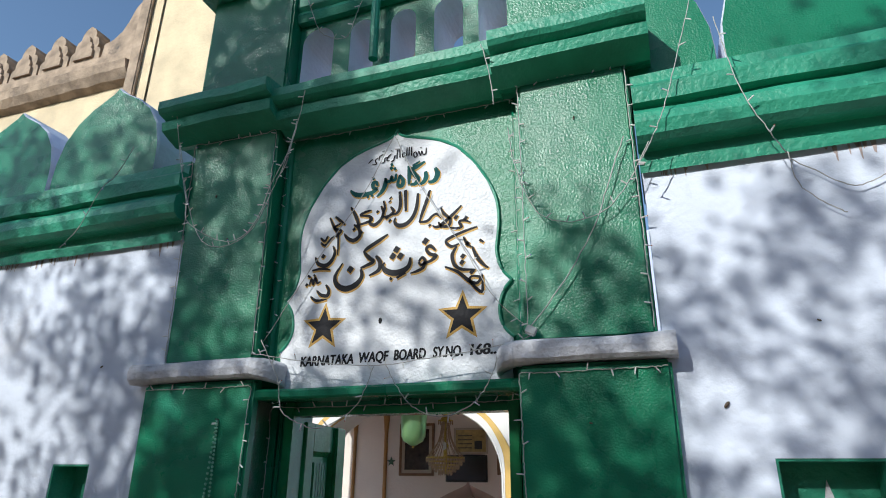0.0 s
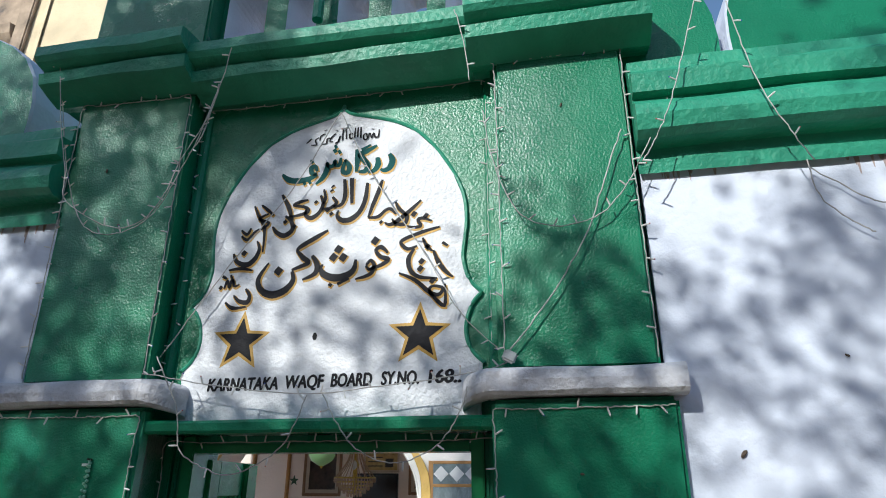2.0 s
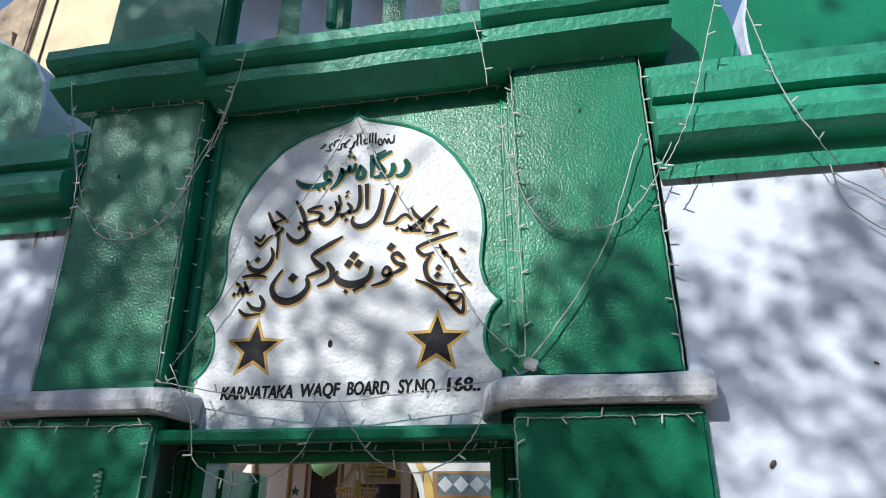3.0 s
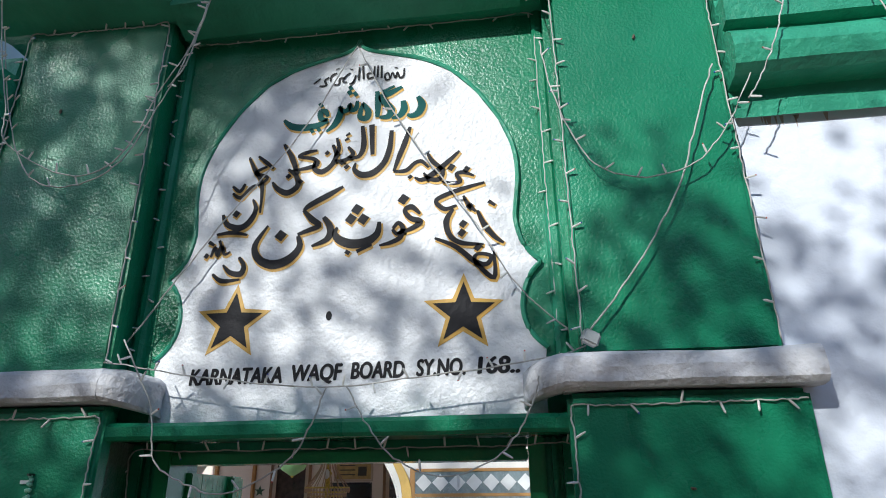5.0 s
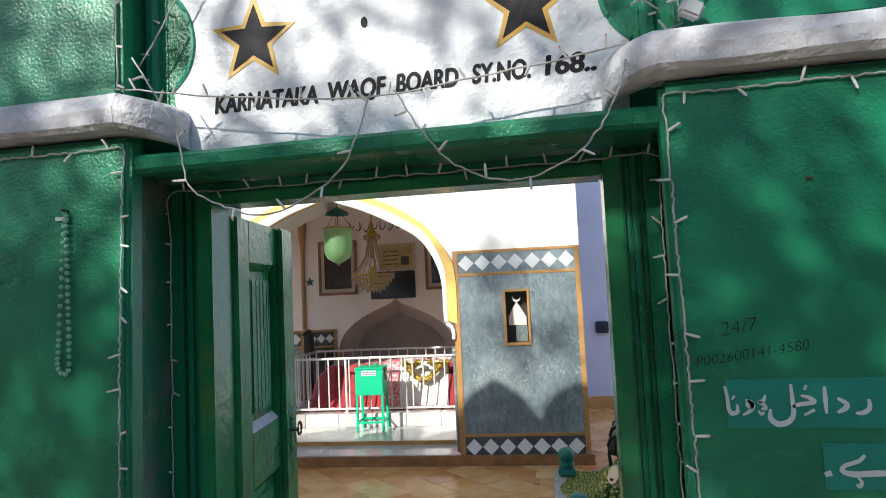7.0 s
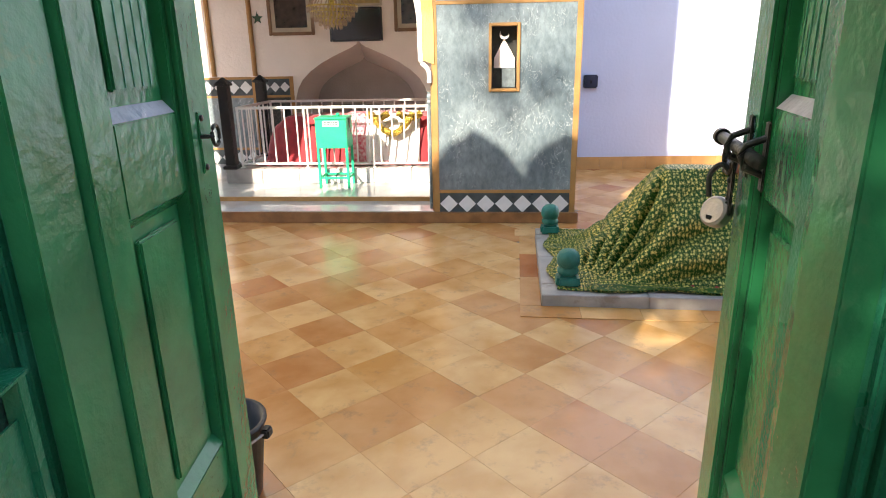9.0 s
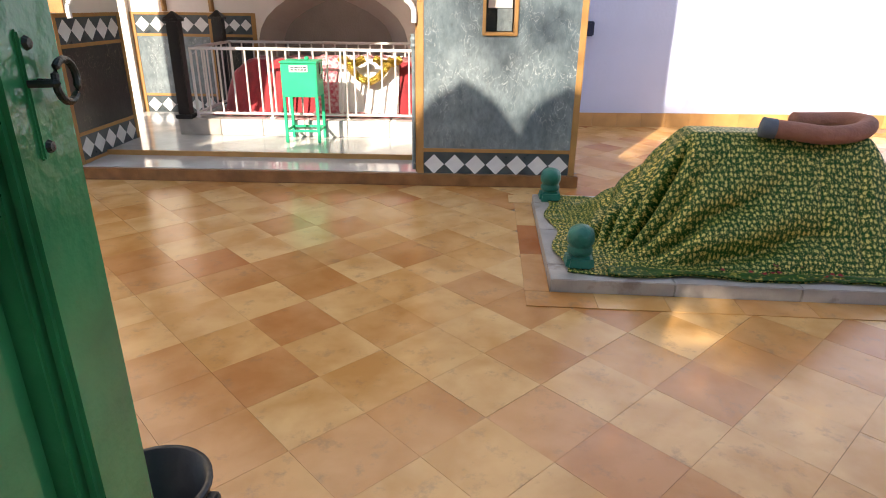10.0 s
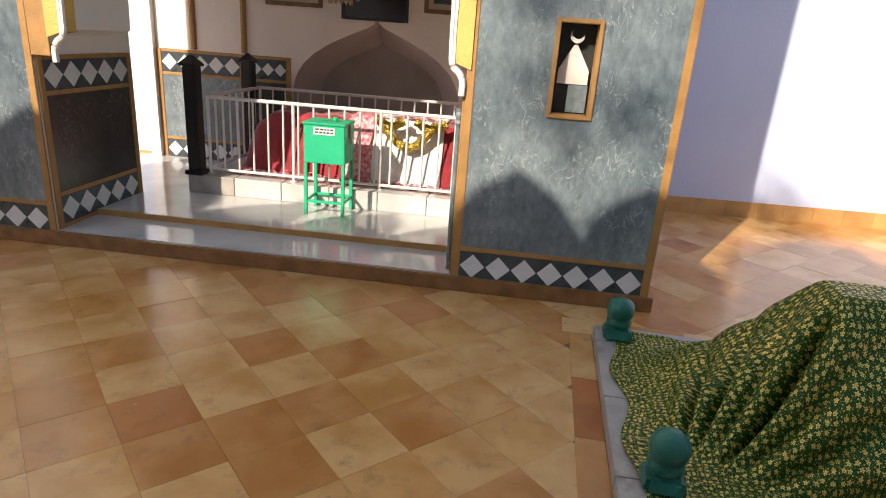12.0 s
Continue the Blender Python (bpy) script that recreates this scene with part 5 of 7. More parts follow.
def hanging_lamp():
    c = root("hanging_lamp", SH @ pose(-2.63, 0.55, 0), "green ribbed glass hanging lamp with a green hood", "lamp")
    bm = bmesh.new()
    n = 48
    prof = [(0.02, 2.10), (0.05, 2.115), (0.12, 2.16), (0.15, 2.22), (0.158, 2.32), (0.162, 2.44), (0.165, 2.50)]
    rings = []
    for r, z in prof:
        rings.append([bm.verts.new(((r + (0.004 if k % 2 else -0.002) * (r > 0.06)) * math.cos(6.2832 * k / n), (r + (0.004 if k % 2 else -0.002) * (r > 0.06)) * math.sin(6.2832 * k / n), z)) for k in range(n)])
    for a, b in zip(rings, rings[1:]):
        for k in range(n):
            bm.faces.new((a[k], a[(k + 1) % n], b[(k + 1) % n], b[k]))
    bm.faces.new(rings[0][::-1])
    part("shade", bm, GREEN_GLASS, c, "pale green ribbed glass", smooth=True)
    part("rim", lathe(bmesh.new(), [(0.168, 2.495), (0.172, 2.51), (0.16, 2.515), (0.158, 2.5), (0.168, 2.495)], 32, cap=False), GOLD, c)
    part("finial", lathe(bmesh.new(), [(0.004, 2.075), (0.018, 2.09), (0.01, 2.105)], 10), GOLD, c)
    part("hood", lathe(bmesh.new(), [(0.14, 2.66), (0.12, 2.69), (0.05, 2.73), (0.015, 2.75)], 24, cap=False), KNOB, c, "green metal hood", smooth=True)
    part("stem", tube(bmesh.new(), [(0, 0, 2.5), (0, 0, ROOF)], 0.005, 6), IRON, c)
    bm = bmesh.new()
    for k in range(3):
        a = 2.094 * k
        tube(bm, [(0.16 * math.cos(a), 0.16 * math.sin(a), 2.51), (0.01 * math.cos(a), 0.01 * math.sin(a), 2.72)], 0.003, 5)
    part("hangers", bm, IRON, c)


hanging_lamp()

# ---- the tomb in the courtyard ----
TM = pose(-0.675, 5.585, 0, 0, 0, 1.0)
TL, TW, TZ = 2.52, 1.52, 0.075
plinth = root("tomb_plinth", TM, "low grey-white marble tomb plinth on the courtyard floor", "plinth")
for y0, y1 in ((0, 0.2), (TW - 0.2, TW)):
    for i in range(4):
        part("marble_slab", boxed(i * TL / 4 + 0.001, (i + 1) * TL / 4 - 0.001, y0, y1, 0.0, TZ, 0.004), PLINTH, plinth)
for x0, x1 in ((0, 0.2), (TL - 0.2, TL)):
    for i in range(2):
        part("marble_slab", boxed(x0, x1, 0.2015 + i * 0.56, 0.2015 + (i + 1) * 0.56 - 0.003, 0.0, TZ - 0.001, 0.004), PLINTH, plinth)
part("core", boxed(0.201, TL - 0.201, 0.201, TW - 0.201, 0.0, TZ - 0.003), PLINTH, plinth)


def knob_at(x, y):
    k = root("corner_finial", TM @ pose(x, y, TZ), "teal green painted corner finial on the tomb plinth", "finial", group="tomb corner finials")
    bm = bmesh.new()
    box(bm, -0.08, 0.08, -0.08, 0.08, 0, 0.075, 0.018, taper=0.18)
    part("base_block", bm, KNOB, k)
    part("bulb", lathe(bmesh.new(), [(0.055, 0.07), (0.066, 0.085), (0.067, 0.105), (0.058, 0.118), (0.06, 0.124), (0.070, 0.14), (0.073, 0.165), (0.07, 0.19), (0.06, 0.212), (0.04, 0.228), (0.018, 0.235), (0.002, 0.236)], 28), KNOB, k, smooth=True)


for kx, ky in ((0.165, 0.19), (0.115, 1.395), (TL - 0.16, 0.19), (TL - 0.13, 1.395)):
    knob_at(kx, ky)

cloth = root("tomb_cloth", TM, "green and gold brocade cloth draped over the tomb", "cloth")


def tent_height(x, y):
    nx = max(0.0, (0.84 - x) / 0.72, (x - 1.76) / 0.64)
    ny = max(0.0, (abs(y - 0.77) - 0.08) / 0.54)
    q = 1.7 + 1.5 * min(1.0, max(0.0, (y - 0.55) / 0.5)) if x < 1 else 2.6
    r = (nx ** q + ny ** q) ** (1 / q)
    r = math.hypot(r, 0.10) - 0.10
    left = nx / (nx + ny + 1e-6)
    h = 0.65 * max(0.0, 1 - r / 0.905) ** (1.15 + 0.72 * left)
    return h + 0.012 * lump(x, y, 2.0, 3) * min(1, h * 4)


def tent_folds(x, y):
    """Sharp creases that fan out from the tucked front corner, a few at the back, and slack folds along the side."""
    dx, dy = x - 0.18, y - 0.20
    d = math.hypot(dx, dy)
    a = math.degrees(math.atan2(dy, dx)) + 4.0 * lump(x, y, 2.0, 1) - 5.0 * d
    k = (a + 3) / 11.5
    i = math.floor(k + 0.5)
    deep = 0.55 + 0.45 * math.sin(i * 2.4 + 0.8)
    f = -deep * (1 - abs(math.sin(math.pi * k))) ** 1.6 + 0.35 * abs(math.sin(math.pi * k))
    f *= min(0.115, 0.28 * d) * max(0.0, 1 - (d / (1.05 + 0.5 * deep)) ** 3)
    d2 = math.hypot(x - 0.15, y - 1.37)
    s = math.sin(math.atan2(y - 1.37, x - 0.15) * 9 + 1.3)
    f *= 1 - 0.75 * min(1.0, max(0.0, (y - 0.66) / 0.2))
    f -= 0.016 * math.exp(-(s / 0.4) ** 2) * min(1.0, d2 * 7) * math.exp(-(d2 / 0.5) ** 2)
    v = math.sin(x * 13 + 2.5 * lump(x, y, 1.3) - 1.6 * y)
    return f - 0.024 * math.exp(-(v / 0.35) ** 2) * min(1, max(0, x - 1.1) * 2)


def tent(x, y):
    h, e = tent_height(x, y), 0.01
    g = Vector(((tent_height(x - e, y) - tent_height(x + e, y)) / (2 * e), (tent_height(x, y - e) - tent_height(x, y + e)) / (2 * e), 1)).normalized()
    f = tent_folds(x, y) * min(1.0, h * 8 + 0.15) * max(0.0, 1 - (h / 0.63) ** 4)
    p = Vector((x, y, h)) + g * f
    flat = 0.004 + 0.012 * max(0.0, lump(x, y, 8) + 0.2) + 0.006 * max(0.0, math.sin(y * 70 + 5 * lump(x, y, 3)))
    yy = p.y + (0.012 * math.sin(x * 9 + 1) + 0.016 * lump(x, y, 3) if y < 0.12 or y > 1.42 else 0)
    xx = p.x + (0.03 * math.sin(y * 11) if x < 0.15 else 0)
    return (xx, yy, TZ + 0.003 + max(p.z, flat))


draped("drape", 0.075, 2.44, 0.06, 1.46, tent, 340, 200, BROCADE, cloth, "green brocade woven with gold flowers", 0.004)
draped("hem_border", 0.30, 2.42, 0.072, 0.150, over(0.0075, tent), 220, 8, HEM_SATIN, cloth, "plain green hem with scattered gold motifs", 0.003)

rl = root("cloth_roll", TM, "curved terracotta cloth roll with a grey end on the tomb", "roll")
path = smooth_path([(1.20, 0.62, 0.765), (1.33, 0.60, 0.755), (1.50, 0.58, 0.740), (1.68, 0.63, 0.750), (1.79, 0.73, 0.775), (1.76, 0.86, 0.775), (1.62, 0.90, 0.765), (1.45, 0.88, 0.765)], 6)
part("roll", tube(bmesh.new(), path, 0.052, 16), TERRA, rl, smooth=True)
part("end_cap", tube(bmesh.new(), [(1.165, 0.626, 0.769), (1.20, 0.62, 0.765), (1.235, 0.6145, 0.762)], 0.056, 16), SLATE_CAP, rl, "grey bound end", smooth=True)
random.seed(4)
for i in range(14):
    x, y = (random.uniform(0.8, 2.1), random.uniform(0.10, 0.19)) if i < 12 else (random.uniform(1.6, 2.0), random.uniform(-0.16, -0.1))
    z = tent(x, y)[2] + 0.008 if i < 12 else 0.002
    pt = root("petal", TM @ pose(x, y, z, random.uniform(-15, 15), random.uniform(-15, 15), random.uniform(0, 360)), "small red rose petal lying loose", "petal", group="fallen petals")
    bm = bmesh.new()
    vs = [bm.verts.new((0.016 * math.cos(a) * (1 + 0.2 * math.sin(3 * a)), 0.012 * math.sin(a), 0.003 + 0.005 * math.cos(a) ** 2)) for a in [k * 0.698 for k in range(9)]]
    c = bm.verts.new((0, 0, 0.001))
    for k in range(9):
        bm.faces.new((c, vs[k], vs[(k + 1) % 9]))
    part("blade", bm, PETAL, pt)


# ---- doors ----
def door_leaf(name, m, side, label):
    """A panelled leaf along the +y of its own frame m; side is the way its moulded face looks (+1: +x)."""
    d = root(name, m, label, "door", "structure")
    W, T, Z0, Z1 = 0.430, 0.042, 0.012, 1.955

    def b(bm, y0, y1, z0, z1, d0, d1, bev=0.003):
        xs = sorted((side * d0, side * d1))
        box(bm, xs[0], xs[1], y0, y1, z0, z1, bev)
        return bm
    rails = ((Z0, 0.20), (0.545, 0.655), (1.215, 1.365), (1.835, Z1))
    for y0, y1 in ((0, 0.085), (W - 0.115, W)):
        part("stile", b(bmesh.new(), y0, y1, Z0, Z1, -T, 0), GREEN_WOOD, d)
    for z0, z1 in rails:
        part("rail", b(bmesh.new(), 0.086, W - 0.116, z0, z1, -T, -0.001), GREEN_WOOD, d)
    for (_, z0), (z1, _) in zip(rails, rails[1:]):
        panel = part("panel", b(bmesh.new(), 0.086, W - 0.116, z0, z1, -T + 0.01, -0.022), GREEN_WOOD, d)
        part("raised_field", b(bmesh.new(), 0.125, W - 0.150, z0 + 0.045, z1 - 0.045, -0.0215, -0.010, 0.004), GREEN_WOOD, panel)
        if z1 > 1.2:
            bm = bmesh.new()
            for yy in (0.160, 0.190, 0.220, 0.250):
                b(bm, yy, yy + 0.003, z0 + 0.05, z1 - 0.05, -0.0098, -0.0085, 0)
            if z1 > 1.8:
                part("groove", bm, GREEN_DK, panel)
            else:
                bm.free()
        for zz, up in ((z0, 1), (z1, -1)):
            bm = bmesh.new()
            pts = [(side * -0.0015, zz), (side * -0.0215, zz), (side * -0.0215, zz + up * 0.022)]
            v0 = [bm.verts.new((x, 0.087, z)) for x, z in pts]
            v1 = [bm.verts.new((x, W - 0.117, z)) for x, z in pts]
            for i in range(3):
                bm.faces.new((v0[i], v0[(i + 1) % 3], v1[(i + 1) % 3], v1[i]))
            bm.faces.new(v0[::-1])
            bm.faces.new(v1)
            part("moulding", bm, SHELF_WHITE if (zz == 1.365 and up > 0) else GREEN_WOOD, d)
    part("cover_strip", b(bmesh.new(), W - 0.105, W + 0.008, Z0, Z1, 0.0005, 0.018, 0.006), GREEN_WOOD, d, "chipped green meeting strip")
    return d


LEAF_L, LEAF_R = pose(-1.392, 2.868, 0, 0, 0, 8.2), pose(-0.428, 2.868, 0, 0, 0, -6.9)
left = door_leaf("door_1", LEAF_L, 1, "open green panelled door leaf with worn paint")
right = door_leaf("door_2", LEAF_R, -1, "open green panelled door leaf with bolt and padlock")


def ring_latch(d):
    m = root("ring_latch", LEAF_L @ pose(0.020, 0.372, 1.30), "iron ring latch hanging on the door leaf", "latch")
    part("plate", boxed(-0.004, 0.002, -0.011, 0.011, -0.06, 0.06, 0.002), GREEN_WOOD, m, "plate painted over in green")
    part("staple", tube(bmesh.new(), smooth_path([(0.0, -0.008, 0.012), (0.022, 0, 0.012), (0.0, 0.008, 0.012)], 5), 0.004, 6), IRON, m)
    part("ring", tube(bmesh.new(), [(0.02, 0.02 * math.cos(a) + 0.022, 0.02 * math.sin(a) + 0.012) for a in [k * 0.3927 for k in range(17)]], 0.0038, 8), IRON, m)
    for z in (-0.048, 0.048):
        part("rivet", lathe(bmesh.new(), [(0.007, 0), (0.005, 0.004), (0.001, 0.005)], 8), IRON, m).matrix_local = pose(0.002, 0, z, 0, 90, 0)


ring_latch(left)


def slide_bolt():
    m = root("slide_bolt", LEAF_R @ pose(-0.0195, 0.345, 1.295), "worn iron slide bolt on the door leaf", "bolt")
    part("rod", tube(bmesh.new(), [(-0.022, -0.16, 0), (-0.022, 0.16, 0)], 0.011, 14), IRON, m, smooth=True)
    for y in (-0.10, 0.02):
        part("guide", tube(bmesh.new(), [(0.0, y, 0.03), (-0.03, y, 0.018), (-0.037, y, 0.0), (-0.03, y, -0.018), (0.0, y, -0.03)], 0.006, 8), IRON, m)
        part("strap", boxed(-0.004, 0.0, y - 0.012, y + 0.012, -0.055, 0.055, 0.002), IRON, m)
    part("rod_head", tube(bmesh.new(), [(-0.022, 0.15, 0), (-0.022, 0.172, 0)], 0.016, 14), IRON, m)
    part("hasp", boxed(-0.016, -0.011, 0.05, 0.085, -0.135, -0.01, 0.002), IRON, m)
    for z in (-0.04, -0.07, -0.115):
        part("rivet", lathe(bmesh.new(), [(0.007, 0), (0.005, 0.004), (0.001, 0.005)], 8), IRON, m).matrix_local = pose(-0.016, 0.07, z, 0, -90, 0)


slide_bolt()


def padlock():
    m = root("padlock", pose(-0.425, 3.30, 1.16), "round steel padlock hanging from the bolt", "padlock")
    part("body", lathe(bmesh.new(), [(0.025, -0.014), (0.030, -0.010), (0.031, 0), (0.030, 0.010), (0.025, 0.014)], 28), STEEL, m, smooth=False).matrix_local = pose(0, 0, 0, 68, 0, -60)
    part("shackle", tube(bmesh.new(), smooth_path([(-0.014, 0.012, 0.028), (-0.016, 0.013, 0.07), (0, 0, 0.092), (0.016, -0.013, 0.07), (0.014, -0.012, 0.028)], 6), 0.0055, 8), IRON, m)
    part("chain_link", tube(bmesh.new(), [(0.012, 0.03 * math.cos(a), 0.105 + 0.028 * math.sin(a)) for a in [k * 0.3927 for k in range(17)]], 0.0055, 8), IRON, m)
    part("keyhole", boxed(-0.006, 0.006, -0.02, -0.018, -0.022, -0.004), BLACK_PAINT, m).matrix_local = pose(0, 0, 0, 0, 0, -60)


padlock()


def low_gate(hx, hy, ex, ey, label):
    ang = math.degrees(math.atan2(ey - hy, ex - hx))
    L = math.hypot(ex - hx, ey - hy)
    g = root("low_gate", pose(hx, hy, 0, 0, 0, ang), label, "gate")
    part("top_bar", boxed(0, L - 0.05, -0.018, 0.018, 1.075, 1.083, 0.002), GREEN, g)
    part("hoop", tube(bmesh.new(), smooth_path([(L - 0.05, 0, 0.05), (L - 0.05, 0, 1.0), (L - 0.04, 0, 1.06), (L - 0.015, 0, 1.085), (L + 0.01, 0, 1.06), (L + 0.02, 0, 1.0), (L + 0.02, 0, 0.05)], 5), 0.009, 8), GREEN, g)
    part("hinge_bar", boxed(0, 0.02, -0.012, 0.012, 0.03, 1.0745, 0.002), GREEN, g)
    part("sheet", boxed(0.0205, L - 0.062, -0.002, 0.002, 0.06, 1.02), GREEN, g, "green sheet metal")
    part("bottom_bar", boxed(0.0205, L - 0.062, -0.014, 0.014, 0.035, 0.0595, 0.002), GREEN, g)


low_gate(-1.435, 2.72, -1.352, 2.36, "low green sheet-metal gate leaf folded outward")
low_gate(-0.345, 2.735, -0.47, 2.38, "low green sheet-metal gate leaf folded outward")

bk = root("bucket", pose(-1.785, 3.77, 0.0), "black plastic bucket standing on the courtyard floor", "bucket")
part("pail", lathe(bmesh.new(), [(0.10, 0.002), (0.105, 0.01), (0.138, 0.285), (0.146, 0.29), (0.146, 0.302), (0.132, 0.302), (0.098, 0.02), (0.001, 0.018)], 32, cap=False), BUCKET, bk, smooth=True)
part("lug", boxed(0.14, 0.17, -0.02, 0.02, 0.25, 0.285, 0.006), BUCKET, bk)
part("handle", tube(bmesh.new(), smooth_path([(0.158, 0, 0.27), (0.10, -0.115, 0.262), (0, -0.162, 0.25), (-0.10, -0.115, 0.262), (-0.158, 0, 0.27)], 6), 0.005, 6), STEEL, bk)

# ---- the shade tree over the street ----
def shade_tree():
    t = root("tree", pose(-5.6, -2.6, 0), "large leafy neem tree shading the street front", "tree")
    random.seed(11)
    bm = bmesh.new()
    tube(bm, smooth_path([(0, 0, 0), (0.05, 0.05, 1.2), (0.2, 0.2, 2.5)], 6), 0.26, 12, taper=0.18)
    for i in range(11):
        e = Vector((random.uniform(-0.6, 5.4), random.uniform(0.6, 1.9), random.uniform(3.2, 6.0)))
        mid = Vector((0.2, 0.2, 2.4)).lerp(e, 0.5) + Vector((0, 0, 0.35))
        tube(bm, smooth_path([(0.18, 0.18, 2.35), mid, e], 5), 0.07, 7, taper=0.01)
    part("trunk", bm, BARK, t, smooth=True)
    vs, fs = [], []
    zones = ((30, -0.6, 2.6, 2.7, 6.1), (40, 0.6, 4.2, 2.3, 3.9), (15, 1.1, 2.6, 4.1, 5.2), (28, 1.4, 2.7, 5.3, 6.1), (14, 1.3, 2.6, 5.7, 6.8), (20, -0.4, 1.5, 6.8, 7.7), (26, 1.6, 3.1, 5.9, 6.7), (15, 4.0, 5.6, 4.0, 5.4), (16, 3.2, 4.1, 2.8, 3.7), (18, 1.4, 2.5, 2.7, 3.7), (18, 3.3, 3.95, 3.6, 4.7), (12, 3.9, 5.7, 3.5, 4.7), (66, 2.15, 3.5, 2.4, 4.3))
    spots = []
    for _ in range(TREE_CLUMPS):
        cx, cz = -0.6 + 6.4 * random.random() ** 1.35, random.uniform(2.8, 6.2)
        if not (cx > 3.1 and cz > 4.8 and random.random() < 0.88) and not (cx > 1.9 and cz > 5.1 and random.random() < 0.7):
            spots.append((cx, cz))
    for k, (n, x0, x1, z0, z1) in enumerate(zones):
        random.seed(100 + k)
        spots += [(random.uniform(x0, x1), random.uniform(z0, z1)) for _ in range(n)]
    random.seed(12)
    for cx, cz in spots:
        cc = Vector((cx, 1.35 + random.uniform(-0.55, 0.55), cz))
        rad = random.uniform(0.10, 0.36)
        for _ in range(int(TREE_LEAVES * (rad / 0.3) ** 2)):
            p = cc + Vector((random.gauss(0, 1), random.gauss(0, 1), random.gauss(0, 0.75))) * rad * 0.5
            a = Vector((random.uniform(-1, 1), random.uniform(-1, 1), random.uniform(-1, 0.3))).normalized()
            s = a.cross(Vector((random.uniform(-1, 1), random.uniform(-1, 1), random.uniform(-1, 1)))).normalized()
            l, w = random.uniform(0.06, 0.10), random.uniform(0.014, 0.024)
            n = len(vs)
            vs += [p - a * l * 0.5, p + s * w, p + a * l * 0.5, p - s * w]
            fs.append((n, n + 1, n + 2, n + 3))
    me = bpy.data.meshes.new("crown")
    me.from_pydata([tuple(v) for v in vs], [], fs)
    me.materials.append(LEAF)
    o = new("crown", me)
    o.parent = t
    o["kind"] = "stuff"


TREE_CLUMPS, TREE_LEAVES = 110, 145
shade_tree()


# ---- brush lettering on the sign: each word as pen strokes, in millimetres from the sign's foot ----
def lettering(name, strokes, material, parent, x0, z0, y, shadow=None, unit=0.001):
    """Pen strokes (points, widths); shadow paints the same strokes behind, wider and slipped down."""
    if shadow:
        bm = bmesh.new()
        for pts, ws in strokes:
            flat_ribbon(bm, [(x0 + (a + 3) * unit, z0 + (b - 5) * unit) for a, b in pts], [(w * 1.15 + 5) * unit for w in ws], y + 0.0012)
        part(name, bm, shadow, parent, "ochre outline of the brush lettering")
    bm = bmesh.new()
    for pts, ws in strokes:
        flat_ribbon(bm, [(x0 + a * unit, z0 + b * unit) for a, b in pts], [w * 1.15 * unit for w in ws], y)
    return part(name, bm, material, parent, "brush-painted calligraphy")


lettering("calligraphy", [
    ([(144, 1033), (142, 1005), (130, 1001), (123, 1020), (117, 1000), (108, 1021), (102, 999)], [4, 6, 6, 5, 6, 5, 4]),
    ([(102, 999), (89, 995), (84, 1014), (95, 1020), (100, 997)], [4, 6, 5, 5, 4]),
    ([(73, 1051), (74, 1004)], [5, 6]),
    ([(62, 1052), (61, 1008)], [5, 6]),
    ([(51, 1051), (50, 1007)], [5, 6]),
    ([(43, 1026), (30, 1024), (33, 1006), (46, 1010)], [4, 6, 6, 4]),
    ([(14, 1055), (18, 1005)], [5, 6]),
    ([(3, 1053), (3, 1002)], [5, 6]),
    ([(-7, 1023), (-14, 998), (-27, 992)], [5, 7, 4]),
    ([(-25, 1033), (-37, 1024), (-47, 1004), (-34, 1000)], [4, 6, 6, 4]),
    ([(-41, 1016), (-57, 1015), (-60, 995), (-77, 994)], [5, 6, 6, 4]),
    ([(-67, 1037), (-84, 1029), (-87, 1008)], [4, 6, 4]),
    ([(-92, 1024), (-105, 1013), (-99, 994), (-121, 994)], [5, 6, 6, 4]),
    ([(-119, 1022), (-129, 1013), (-140, 1003)], [5, 6, 4]),
    ([(125, 1035), (114, 1039)], [3, 3]),
    ([(-17, 1045), (-28, 1049)], [3, 3]),
    ([(-61, 1055), (-72, 1051)], [3, 3])], BLACK_PAINT, sign, SCX, 2.07, SG - 0.0105)
